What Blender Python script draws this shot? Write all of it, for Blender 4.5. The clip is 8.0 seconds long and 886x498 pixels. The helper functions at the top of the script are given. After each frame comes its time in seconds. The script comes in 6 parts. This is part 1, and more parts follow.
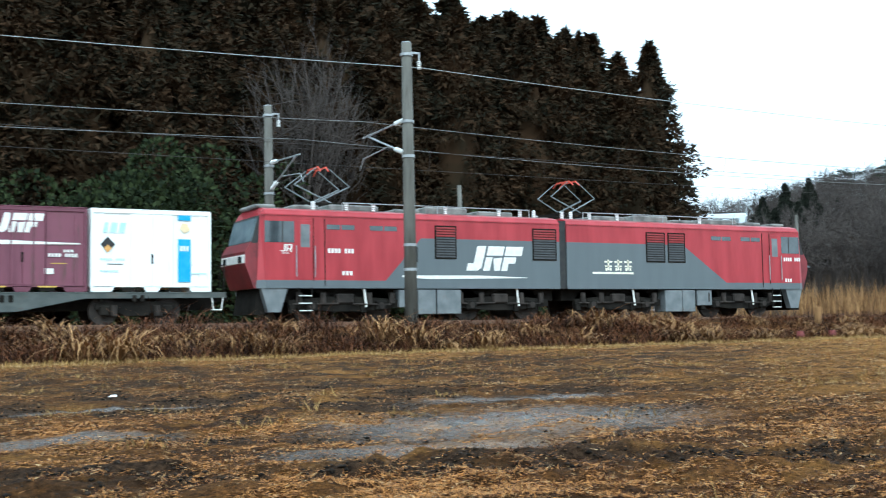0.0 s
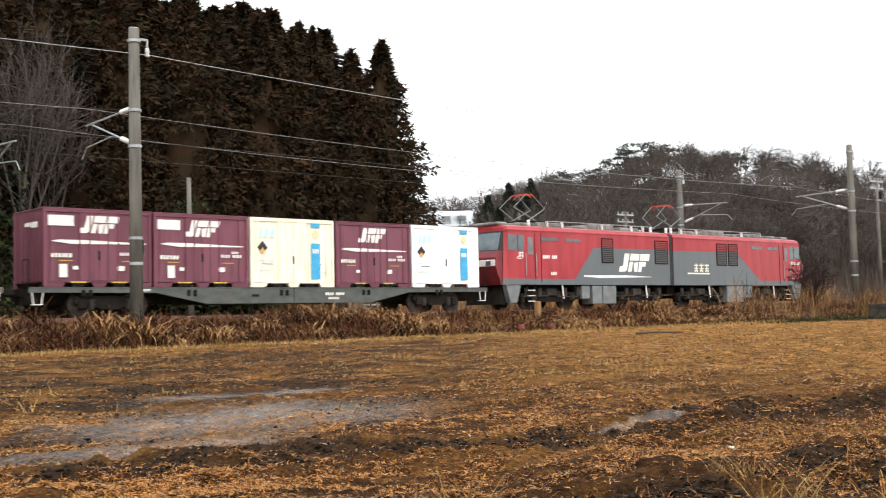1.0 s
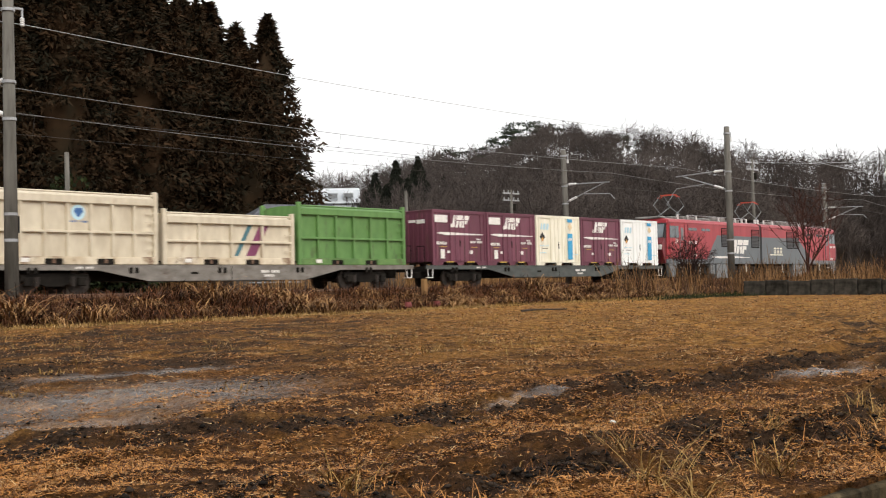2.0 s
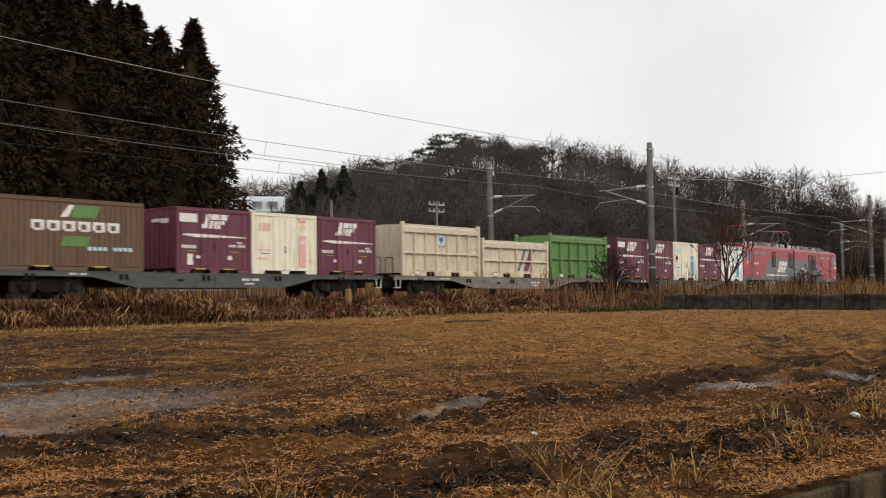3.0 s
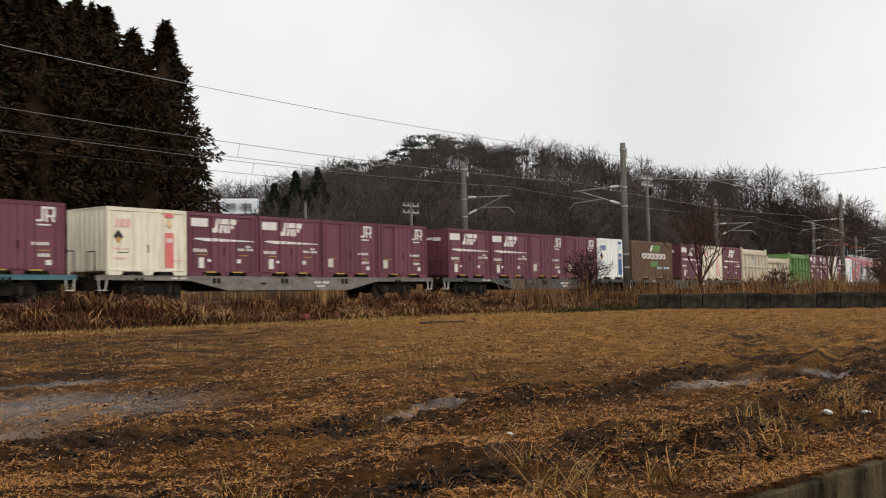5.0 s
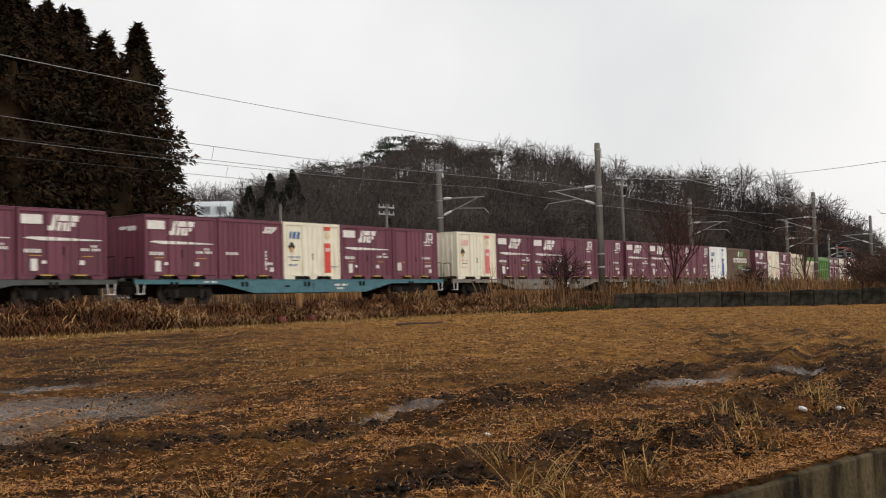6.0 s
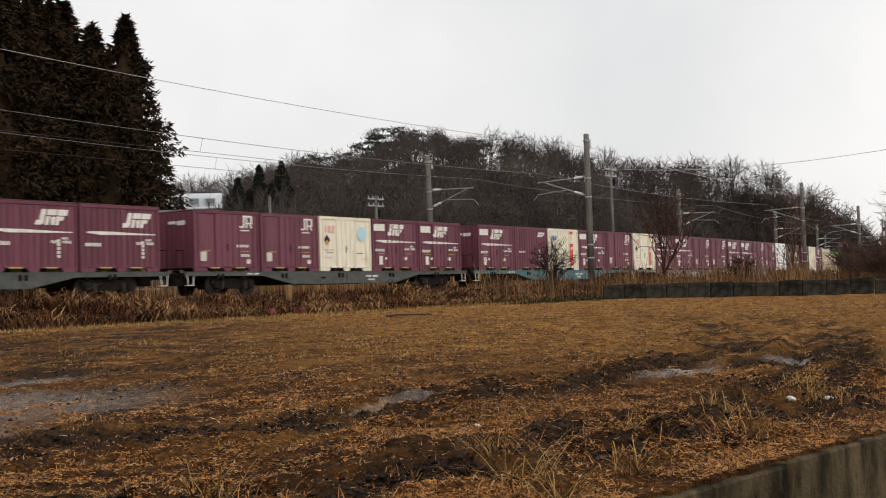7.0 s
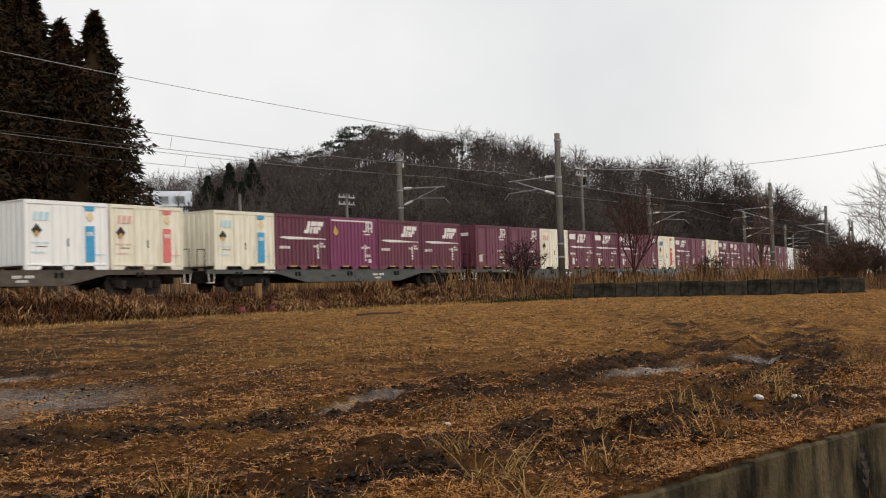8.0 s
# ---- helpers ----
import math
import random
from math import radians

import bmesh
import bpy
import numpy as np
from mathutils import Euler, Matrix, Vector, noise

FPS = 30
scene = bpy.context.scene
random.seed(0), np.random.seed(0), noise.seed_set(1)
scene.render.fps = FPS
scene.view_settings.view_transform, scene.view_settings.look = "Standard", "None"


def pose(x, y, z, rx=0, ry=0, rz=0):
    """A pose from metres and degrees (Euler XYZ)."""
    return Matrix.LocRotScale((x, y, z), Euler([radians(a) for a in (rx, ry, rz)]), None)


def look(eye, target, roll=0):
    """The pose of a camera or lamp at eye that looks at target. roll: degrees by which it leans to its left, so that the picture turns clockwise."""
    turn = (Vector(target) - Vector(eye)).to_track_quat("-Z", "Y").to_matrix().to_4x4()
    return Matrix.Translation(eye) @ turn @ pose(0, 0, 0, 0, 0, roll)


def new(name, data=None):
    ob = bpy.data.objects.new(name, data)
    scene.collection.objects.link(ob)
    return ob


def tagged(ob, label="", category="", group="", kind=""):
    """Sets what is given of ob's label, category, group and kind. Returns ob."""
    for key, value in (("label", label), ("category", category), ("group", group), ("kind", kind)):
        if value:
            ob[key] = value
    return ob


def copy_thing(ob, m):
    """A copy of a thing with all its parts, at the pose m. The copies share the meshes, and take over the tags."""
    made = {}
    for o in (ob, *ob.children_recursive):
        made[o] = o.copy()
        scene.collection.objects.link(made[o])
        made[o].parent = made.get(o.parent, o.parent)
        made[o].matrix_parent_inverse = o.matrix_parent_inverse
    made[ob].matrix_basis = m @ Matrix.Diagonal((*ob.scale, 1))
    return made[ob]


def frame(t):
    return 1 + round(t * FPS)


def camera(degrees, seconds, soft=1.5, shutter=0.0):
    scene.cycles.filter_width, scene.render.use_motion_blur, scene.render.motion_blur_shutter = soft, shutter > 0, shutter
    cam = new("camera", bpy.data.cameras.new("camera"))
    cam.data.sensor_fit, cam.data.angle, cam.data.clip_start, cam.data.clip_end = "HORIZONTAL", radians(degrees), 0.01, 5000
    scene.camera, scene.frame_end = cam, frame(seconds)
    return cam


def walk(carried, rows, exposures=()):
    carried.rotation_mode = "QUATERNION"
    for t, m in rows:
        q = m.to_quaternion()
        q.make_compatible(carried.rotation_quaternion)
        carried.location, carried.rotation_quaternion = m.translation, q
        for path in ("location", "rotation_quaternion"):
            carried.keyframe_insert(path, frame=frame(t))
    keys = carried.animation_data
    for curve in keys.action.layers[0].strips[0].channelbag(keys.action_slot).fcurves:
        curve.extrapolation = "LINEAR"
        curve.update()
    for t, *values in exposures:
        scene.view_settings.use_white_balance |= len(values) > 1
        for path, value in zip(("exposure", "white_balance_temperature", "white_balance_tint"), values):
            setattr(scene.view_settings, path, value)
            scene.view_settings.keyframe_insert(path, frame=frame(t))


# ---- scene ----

PATH = [
    (0.0, -28.30, 3.88, 0.89), (0.5, -35.50, 3.76, 0.86), (1.0, -41.74, 3.38, 1.23), (1.5, -45.11, 2.46, 1.35),
    (2.0, -47.43, 2.13, 1.35), (3.5, -52.07, 2.84, 0.60), (4.0, -52.22, 2.92, 0.79), (5.5, -52.86, 2.39, 1.40),
    (6.0, -53.69, 2.67, 1.62), (6.5, -53.35, 2.49, 1.71), (7.0, -54.21, 2.22, 1.81), (7.5, -55.00, 2.02, 1.80),
    (8.0, -55.68, 2.11, 1.72),
]
EYE_Z = 0.87
cam = camera(42.51, 8.0, soft=1.1, shutter=0.2)
walk(cam, [(t, pose(0, 0, EYE_Z, 90 + pitch, roll, yaw)) for t, yaw, pitch, roll in PATH],
     exposures=[(0.0, 1.0, 5100, -8), (0.6, 1.08, 5950, 2), (1.5, 0.85, 6700, 10), (2.1, 0.52, 6700, 10), (3.5, 0.03, 6700, 10), (8.0, 0.03, 6700, 10)])

# ---- plan, metres: x along the railway, y away from the road ----
RAIL = 1.05            # top of rail
NEAR_TRACK, FAR_TRACK = 32.0, 35.84
SIDE = 34.62           # train side that faces the field

# the line runs straight along x, then curves gently away from the field
BEND_AT, BEND_R = 60.0, 480.0


def along(u, y=0.0):
    """Place and heading of a point u metres along the line and y metres across it."""
    a = max(0.0, u - BEND_AT) / BEND_R
    if a <= 0:
        return u, y, 0.0
    return BEND_AT + (BEND_R - y) * math.sin(a), BEND_R - (BEND_R - y) * math.cos(a), a


# ---- light: overcast winter day ----
world = bpy.data.worlds.new("overcast")
scene.world = world
world.use_nodes = True
wn = world.node_tree.nodes
wl = world.node_tree.links
sky = wn.new("ShaderNodeTexSky")
sky.sky_type, sky.sun_disc = "NISHITA", False
sky.sun_elevation, sky.sun_rotation = radians(34), radians(200)
sky.air_density, sky.dust_density = 1.0, 4.0
tc = wn.new("ShaderNodeTexCoord")
cl = wn.new("ShaderNodeTexNoise")
cl.inputs["Scale"].default_value, cl.inputs["Detail"].default_value = 1.6, 5.0
ramp = wn.new("ShaderNodeValToRGB")
ramp.color_ramp.elements[0].position, ramp.color_ramp.elements[1].position = 0.35, 0.7
ramp.color_ramp.elements[0].color = (0.76, 0.775, 0.80, 1)
ramp.color_ramp.elements[1].color = (1.08, 1.08, 1.085, 1)
scale_sky = wn.new("ShaderNodeVectorMath")
scale_sky.operation = "SCALE"
scale_sky.inputs["Scale"].default_value = 0.1
mix = wn.new("ShaderNodeMix")
mix.data_type = "RGBA"
mix.inputs[0].default_value = 0.9
wl.new(tc.outputs["Generated"], cl.inputs["Vector"])
wl.new(cl.outputs["Fac"], ramp.inputs["Fac"])
wl.new(sky.outputs["Color"], scale_sky.inputs[0])
wl.new(scale_sky.outputs[0], mix.inputs[6])
wl.new(ramp.outputs["Color"], mix.inputs[7])
wl.new(mix.outputs[2], wn["Background"].inputs["Color"])
wn["Background"].inputs["Strength"].default_value = 1.0
sun = new("sun", bpy.data.lights.new("sun", "SUN"))
sun.data.energy, sun.data.angle, sun.data.color = 1.3, radians(35), (1.0, 0.97, 0.93)
sun.matrix_world = look((-12, -34, 30), (0, 0, 0))


# ---- materials ----
def mat(name, c1, c2, scale=4.0, rough=0.8, metal=0.0, bump=0.2, bscale=40.0, stretch=(1, 1, 1), dirt=None, dirt_at=0.58,
        island=0.0, per_object=0.0, spec=0.5):
    """Two colours mixed by coarse and fine noise, an optional third for stains, and fine relief."""
    m = bpy.data.materials.new(name)
    m.use_nodes = True
    n, l = m.node_tree.nodes, m.node_tree.links
    b = n["Principled BSDF"]
    b.inputs["Roughness"].default_value, b.inputs["Metallic"].default_value = rough, metal
    b.inputs["Specular IOR Level"].default_value = spec
    co = n.new("ShaderNodeTexCoord")
    mp = n.new("ShaderNodeMapping")
    mp.inputs["Scale"].default_value = stretch
    l.new(co.outputs["Object"], mp.inputs["Vector"])
    a = n.new("ShaderNodeTexNoise")
    a.inputs["Scale"].default_value, a.inputs["Detail"].default_value = scale, 6.0
    l.new(mp.outputs["Vector"], a.inputs["Vector"])
    r = n.new("ShaderNodeValToRGB")
    r.color_ramp.elements[0].position, r.color_ramp.elements[1].position = 0.32, 0.68
    r.color_ramp.elements[0].color, r.color_ramp.elements[1].color = (*c1, 1), (*c2, 1)
    fac = a.outputs["Fac"]
    if island or per_object:
        add = n.new("ShaderNodeMath")
        add.operation = "MULTIPLY_ADD"
        if island:
            g = n.new("ShaderNodeNewGeometry")
            l.new(g.outputs["Random Per Island"], add.inputs[0])
        else:
            g = n.new("ShaderNodeObjectInfo")
            l.new(g.outputs["Random"], add.inputs[0])
        k = island or per_object
        add.inputs[1].default_value = k
        sub = n.new("ShaderNodeMath")
        sub.operation = "SUBTRACT"
        sub.inputs[1].default_value = k / 2
        l.new(fac, sub.inputs[0])
        l.new(sub.outputs[0], add.inputs[2])
        fac = add.outputs[0]
    l.new(fac, r.inputs["Fac"])
    col = r.outputs["Color"]
    if dirt:
        d = n.new("ShaderNodeTexNoise")
        d.inputs["Scale"].default_value, d.inputs["Detail"].default_value, d.inputs["Roughness"].default_value = scale * 0.6, 8.0, 0.65
        l.new(mp.outputs["Vector"], d.inputs["Vector"])
        dr = n.new("ShaderNodeValToRGB")
        dr.color_ramp.elements[0].position, dr.color_ramp.elements[1].position = dirt_at, dirt_at + 0.16
        l.new(d.outputs["Fac"], dr.inputs["Fac"])
        x = n.new("ShaderNodeMix")
        x.data_type = "RGBA"
        l.new(dr.outputs["Color"], x.inputs[0])
        l.new(col, x.inputs[6])
        x.inputs[7].default_value = (*dirt, 1)
        col = x.outputs[2]
    l.new(col, b.inputs["Base Color"])
    if bump:
        f = n.new("ShaderNodeTexNoise")
        f.inputs["Scale"].default_value, f.inputs["Detail"].default_value = bscale, 4.0
        l.new(co.outputs["Object"], f.inputs["Vector"])
        bp = n.new("ShaderNodeBump")
        bp.inputs["Strength"].default_value, bp.inputs["Distance"].default_value = bump, 0.02
        l.new(f.outputs["Fac"], bp.inputs["Height"])
        l.new(bp.outputs["Normal"], b.inputs["Normal"])
    return m


STREAK = (3, 3, 0.5)
M_PURPLE = mat("purple_paint", (0.115, 0.029, 0.049), (0.16, 0.046, 0.072), 2.2, 0.5, bump=0.1, bscale=9, stretch=STREAK, dirt=(0.085, 0.042, 0.035), dirt_at=0.56, per_object=0.7)
M_PURPLE2 = mat("bright_purple_paint", (0.16, 0.03, 0.085), (0.2, 0.045, 0.11), 2.0, 0.45, bump=0.08, bscale=9, stretch=STREAK, dirt=(0.1, 0.04, 0.05), dirt_at=0.64)
M_WHITE = mat("white_paint", (0.82, 0.83, 0.8), (0.88, 0.88, 0.86), 2.0, 0.45, bump=0.06, bscale=9, stretch=STREAK, dirt=(0.52, 0.46, 0.36), dirt_at=0.62)
M_CREAM = mat("aged_cream_paint", (0.72, 0.67, 0.52), (0.84, 0.8, 0.67), 2.0, 0.5, bump=0.08, bscale=9, stretch=STREAK, dirt=(0.42, 0.31, 0.18), dirt_at=0.6)
M_TAN = mat("rusty_cream_steel", (0.5, 0.43, 0.32), (0.65, 0.58, 0.45), 1.6, 0.6, bump=0.15, bscale=7, stretch=(2, 2, 0.8), dirt=(0.34, 0.21, 0.11), dirt_at=0.62)
M_TANRUST = mat("heavily_rusted_cream_steel", (0.5, 0.4, 0.27), (0.68, 0.6, 0.46), 2.5, 0.7, bump=0.2, bscale=9, dirt=(0.13, 0.06, 0.03), dirt_at=0.5)
M_GREENRUST = mat("scuffed_green_steel", (0.07, 0.15, 0.04), (0.13, 0.24, 0.07), 2.5, 0.65, bump=0.2, bscale=9, dirt=(0.08, 0.055, 0.03), dirt_at=0.54)
M_GREEN = mat("green_steel", (0.085, 0.19, 0.05), (0.12, 0.25, 0.07), 1.8, 0.55, bump=0.12, bscale=7, stretch=(2, 2, 1), dirt=(0.07, 0.09, 0.035), dirt_at=0.57)
M_BROWN = mat("brown_steel", (0.11, 0.062, 0.035), (0.15, 0.088, 0.05), 2.0, 0.6, bump=0.12, bscale=7, stretch=STREAK, dirt=(0.07, 0.045, 0.03), dirt_at=0.56)
M_MARK = mat("white_marking", (0.66, 0.63, 0.58), (0.8, 0.78, 0.74), 6, 0.55, bump=0.0, dirt=(0.42, 0.3, 0.3), dirt_at=0.66)
M_DARKRED = mat("dark_red_slat", (0.17, 0.012, 0.014), (0.22, 0.02, 0.02), 4, 0.5, bump=0)
M_DARKSLAT = mat("dark_grey_slat", (0.035, 0.036, 0.037), (0.05, 0.05, 0.052), 4, 0.5, bump=0)
M_BLUE = mat("blue_marking", (0.03, 0.3, 0.55), (0.06, 0.36, 0.6), 4, 0.5, bump=0)
M_NAVY = mat("dark_blue_marking", (0.03, 0.1, 0.28), (0.04, 0.13, 0.33), 4, 0.5, bump=0)
M_RED = mat("red_marking", (0.6, 0.05, 0.03), (0.66, 0.08, 0.05), 4, 0.5, bump=0)
M_PALEPINK = mat("pale_red_marking", (0.72, 0.36, 0.33), (0.76, 0.45, 0.4), 4, 0.5, bump=0)
M_BUFF = mat("buff_marking", (0.72, 0.55, 0.3), (0.76, 0.62, 0.4), 4, 0.5, bump=0)
M_PINK = mat("faded_red_marking", (0.68, 0.14, 0.14), (0.7, 0.2, 0.18), 4, 0.5, bump=0)
M_PALEBLUE = mat("pale_blue_marking", (0.42, 0.64, 0.74), (0.5, 0.68, 0.75), 4, 0.5, bump=0)
M_YELLOW = mat("yellow_marking", (0.5, 0.32, 0.04), (0.58, 0.4, 0.08), 4, 0.5, bump=0)
M_ORANGE = mat("orange_marking", (0.6, 0.3, 0.07), (0.62, 0.34, 0.1), 4, 0.5, bump=0)
M_BLACK = mat("black_rubber", (0.012, 0.012, 0.013), (0.03, 0.028, 0.026), 5, 0.7, bump=0.1)
# iron and wheel steel: shade under the train is put into these near-black colours
M_UNDER = mat("sooty_shade_brown_iron", (0.008, 0.007, 0.006), (0.02, 0.017, 0.014), 3, 0.9, spec=0.1, bump=0.2, bscale=15, dirt=(0.045, 0.032, 0.023), dirt_at=0.66)
M_WHEEL = mat("worn_shade_dark_steel", (0.018, 0.015, 0.013), (0.05, 0.04, 0.034), 3, 0.7, spec=0.15, metal=0.0, bump=0.1)
M_SILL = {
    "dark": mat("dark_brown_wagon_paint", (0.055, 0.042, 0.032), (0.1, 0.08, 0.062), 2, 0.75, bump=0.1, stretch=(1, 1, 2), dirt=(0.045, 0.032, 0.023), dirt_at=0.55),
    "grey": mat("grey_green_wagon_paint", (0.048, 0.054, 0.05), (0.085, 0.092, 0.086), 2, 0.65, bump=0.1, stretch=(1, 1, 2), dirt=(0.08, 0.065, 0.05), dirt_at=0.56),
    "brown": mat("dusty_brown_wagon_paint", (0.13, 0.115, 0.098), (0.23, 0.21, 0.185), 2, 0.7, bump=0.1, stretch=(1, 1, 2), dirt=(0.09, 0.065, 0.045), dirt_at=0.55),
    "teal": mat("teal_wagon_paint", (0.045, 0.13, 0.16), (0.07, 0.18, 0.21), 2, 0.55, bump=0.1, stretch=(1, 1, 2), dirt=(0.06, 0.08, 0.08), dirt_at=0.6),
}
# body red made darker to carry the shadow on the nose, plus grime
M_NOSE = mat("grimy_shaded_red_paint", (0.13, 0.012, 0.016), (0.2, 0.022, 0.028), 2.5, 0.45, bump=0.05, dirt=(0.03, 0.015, 0.014), dirt_at=0.52)
M_GREYBOX = mat("equipment_grey", (0.11, 0.12, 0.125), (0.18, 0.19, 0.195), 2.5, 0.5, bump=0.08, dirt=(0.12, 0.1, 0.08), dirt_at=0.6)
M_ROOF = mat("grimy_roof_grey", (0.1, 0.095, 0.09), (0.26, 0.25, 0.23), 2.5, 0.7, bump=0.1, dirt=(0.05, 0.04, 0.035), dirt_at=0.55)
M_PORC = mat("glazed_insulator", (0.62, 0.62, 0.6), (0.75, 0.75, 0.74), 5, 0.25, bump=0)
M_REDPAINT = mat("red_copper_strip", (0.5, 0.05, 0.03), (0.6, 0.1, 0.05), 5, 0.5, bump=0)
# bluish-grey base colour paints the reflected sky into the windscreen
M_SCREEN = mat("sky_painted_glass", (0.1, 0.13, 0.15), (0.2, 0.24, 0.26), 1.5, 0.06, bump=0, spec=0.9)
M_GLASS = mat("dark_tinted_glass", (0.03, 0.037, 0.042), (0.065, 0.075, 0.082), 2, 0.06, bump=0, spec=0.9)
M_CONCRETE = mat("weathered_pole_concrete", (0.075, 0.07, 0.06), (0.165, 0.155, 0.136), 1.6, 0.85, bump=0.2, bscale=30, stretch=(2.4, 2.4, 0.35), dirt=(0.045, 0.038, 0.03), dirt_at=0.54, spec=0.2)
M_DARKWALL = mat("mossy_dark_concrete", (0.014, 0.0125, 0.01), (0.062, 0.055, 0.045), 3.5, 0.9, bump=0.4, bscale=18, dirt=(0.025, 0.024, 0.02), dirt_at=0.52, per_object=0.2, spec=0.06)
M_WALL = mat("stained_wall_concrete", (0.022, 0.017, 0.01), (0.125, 0.095, 0.054), 3.2, 0.9, bump=0.6, bscale=38, stretch=(2.2, 2.2, 0.7), dirt=(0.012, 0.011, 0.008), dirt_at=0.46, spec=0.04)
M_STEEL = mat("galvanised_steel", (0.24, 0.245, 0.25), (0.4, 0.41, 0.42), 5, 0.5, metal=0.4, bump=0.05)
M_WIRE = mat("oxidised_wire", (0.12, 0.12, 0.12), (0.22, 0.22, 0.22), 3, 0.55, metal=0.3, bump=0)
M_WIRE_DARK = mat("tarnished_copper_wire", (0.02, 0.017, 0.014), (0.045, 0.036, 0.03), 3, 0.6, metal=0.2, bump=0)
M_WIRE_PALE = mat("pale_aluminium_wire", (0.3, 0.31, 0.315), (0.42, 0.43, 0.44), 3, 0.6, metal=0.2, bump=0)
M_SIDING = mat("dark_wood_siding", (0.05, 0.04, 0.032), (0.09, 0.072, 0.058), 2, 0.8, bump=0.2)
M_MARKER = mat("faded_red_marker", (0.12, 0.022, 0.02), (0.19, 0.038, 0.034), 6, 0.7, bump=0.1)
M_BALLAST = mat("brown_ballast", (0.05, 0.04, 0.034), (0.15, 0.125, 0.105), 9, 0.9, bump=1.0, bscale=22, spec=0.05)
M_RAIL = mat("rusty_rail", (0.12, 0.065, 0.04), (0.2, 0.12, 0.08), 6, 0.6, metal=0.3, bump=0.1)
M_CEDAR = mat("winter_cedar_foliage", (0.0165, 0.0155, 0.0098), (0.046, 0.0265, 0.014), 0.55, 0.9, bump=0, island=0.35, spec=0.05)
M_EVERGREEN = mat("dull_evergreen_foliage", (0.011, 0.016, 0.007), (0.03, 0.039, 0.014), 0.6, 0.8, bump=0, island=0.6, spec=0.1)
M_DARKPINE = mat("sombre_conifer_foliage", (0.012, 0.0145, 0.011), (0.027, 0.03, 0.021), 0.5, 0.9, bump=0, island=0.4, spec=0.05)
M_PINE = mat("pine_foliage", (0.014, 0.024, 0.014), (0.035, 0.048, 0.026), 0.5, 0.8, bump=0, island=0.5, spec=0.2)
M_TRUNK = mat("cedar_bark", (0.02, 0.013, 0.01), (0.05, 0.033, 0.025), 3, 0.9, bump=0.4, stretch=(4, 4, 0.5))
M_BARE = mat("bare_grey_branches", (0.034, 0.027, 0.024), (0.09, 0.073, 0.064), 0.08, 0.9, bump=0, island=0.3, spec=0.2)
M_TWIG = mat("reddish_bare_twigs", (0.06, 0.034, 0.026), (0.13, 0.077, 0.058), 0.6, 0.9, bump=0, spec=0.2)
M_HILL = mat("leaf_litter_slope", (0.022, 0.016, 0.012), (0.05, 0.037, 0.029), 0.08, 0.95, bump=0.4, bscale=1.5, spec=0.05)
M_REDTWIG = mat("russet_bare_twigs", (0.035, 0.017, 0.014), (0.085, 0.04, 0.03), 0.6, 0.9, bump=0, spec=0.1)
M_PALETWIG = mat("pale_bare_twigs", (0.1, 0.08, 0.068), (0.2, 0.165, 0.14), 0.8, 0.85, bump=0, spec=0.2)
M_DARKTWIG = mat("dark_bare_twigs", (0.022, 0.014, 0.012), (0.05, 0.03, 0.025), 0.6, 0.9, bump=0, spec=0.1)
M_REED = mat("dead_brown_reed", (0.018, 0.008, 0.005), (0.15, 0.06, 0.025), 0.9, 0.85, bump=0, island=0.8, spec=0.1)
M_PAMPAS = mat("dry_straw_reed", (0.11, 0.058, 0.026), (0.37, 0.21, 0.09), 0.5, 0.8, bump=0, island=0.6, spec=0.1)
M_PLOTREED = mat("brown_straw_reed", (0.055, 0.03, 0.015), (0.27, 0.15, 0.066), 0.5, 0.85, bump=0, island=0.7, spec=0.1)
M_STRAW = mat("wet_cut_straw", (0.04, 0.015, 0.007), (0.46, 0.21, 0.062), 0.6, 0.7, bump=0, island=0.8, spec=0.15)
M_WEED = mat("matted_brown_weeds", (0.022, 0.01, 0.0065), (0.1, 0.045, 0.022), 0.9, 0.9, bump=0, island=0.7, spec=0.05)
M_RUSSET = mat("russet_dead_weeds", (0.035, 0.013, 0.007), (0.26, 0.1, 0.036), 0.9, 0.8, bump=0, island=0.8, spec=0.1)
# own colour of the verge straw; on the field it paints lit stalk edges
M_PALESTRAW = mat("bleached_straw_and_highlights", (0.3, 0.18, 0.075), (0.5, 0.33, 0.16), 0.8, 0.7, bump=0, island=0.8, spec=0.15)
M_CLOD = mat("dark_wet_clods", (0.008, 0.0065, 0.005), (0.035, 0.025, 0.018), 2.0, 0.75, bump=0, island=0.7, spec=0.06)
M_GRASS = mat("yellow_green_grass", (0.14, 0.08, 0.024), (0.34, 0.21, 0.07), 0.8, 0.7, bump=0, island=0.6, spec=0.1)
M_STONE = mat("pale_stone", (0.5, 0.49, 0.46), (0.68, 0.67, 0.64), 8, 0.8, bump=0.3)
M_SLATE = mat("slate_roof", (0.045, 0.048, 0.055), (0.085, 0.09, 0.1), 2, 0.6, bump=0.2, bscale=8)
M_PALEROOF = mat("pale_metal_roof", (0.42, 0.45, 0.48), (0.52, 0.55, 0.57), 0.4, 0.5, bump=0.05)
M_PLASTER = mat("pale_plaster", (0.55, 0.52, 0.45), (0.64, 0.61, 0.54), 1, 0.85, bump=0.1)


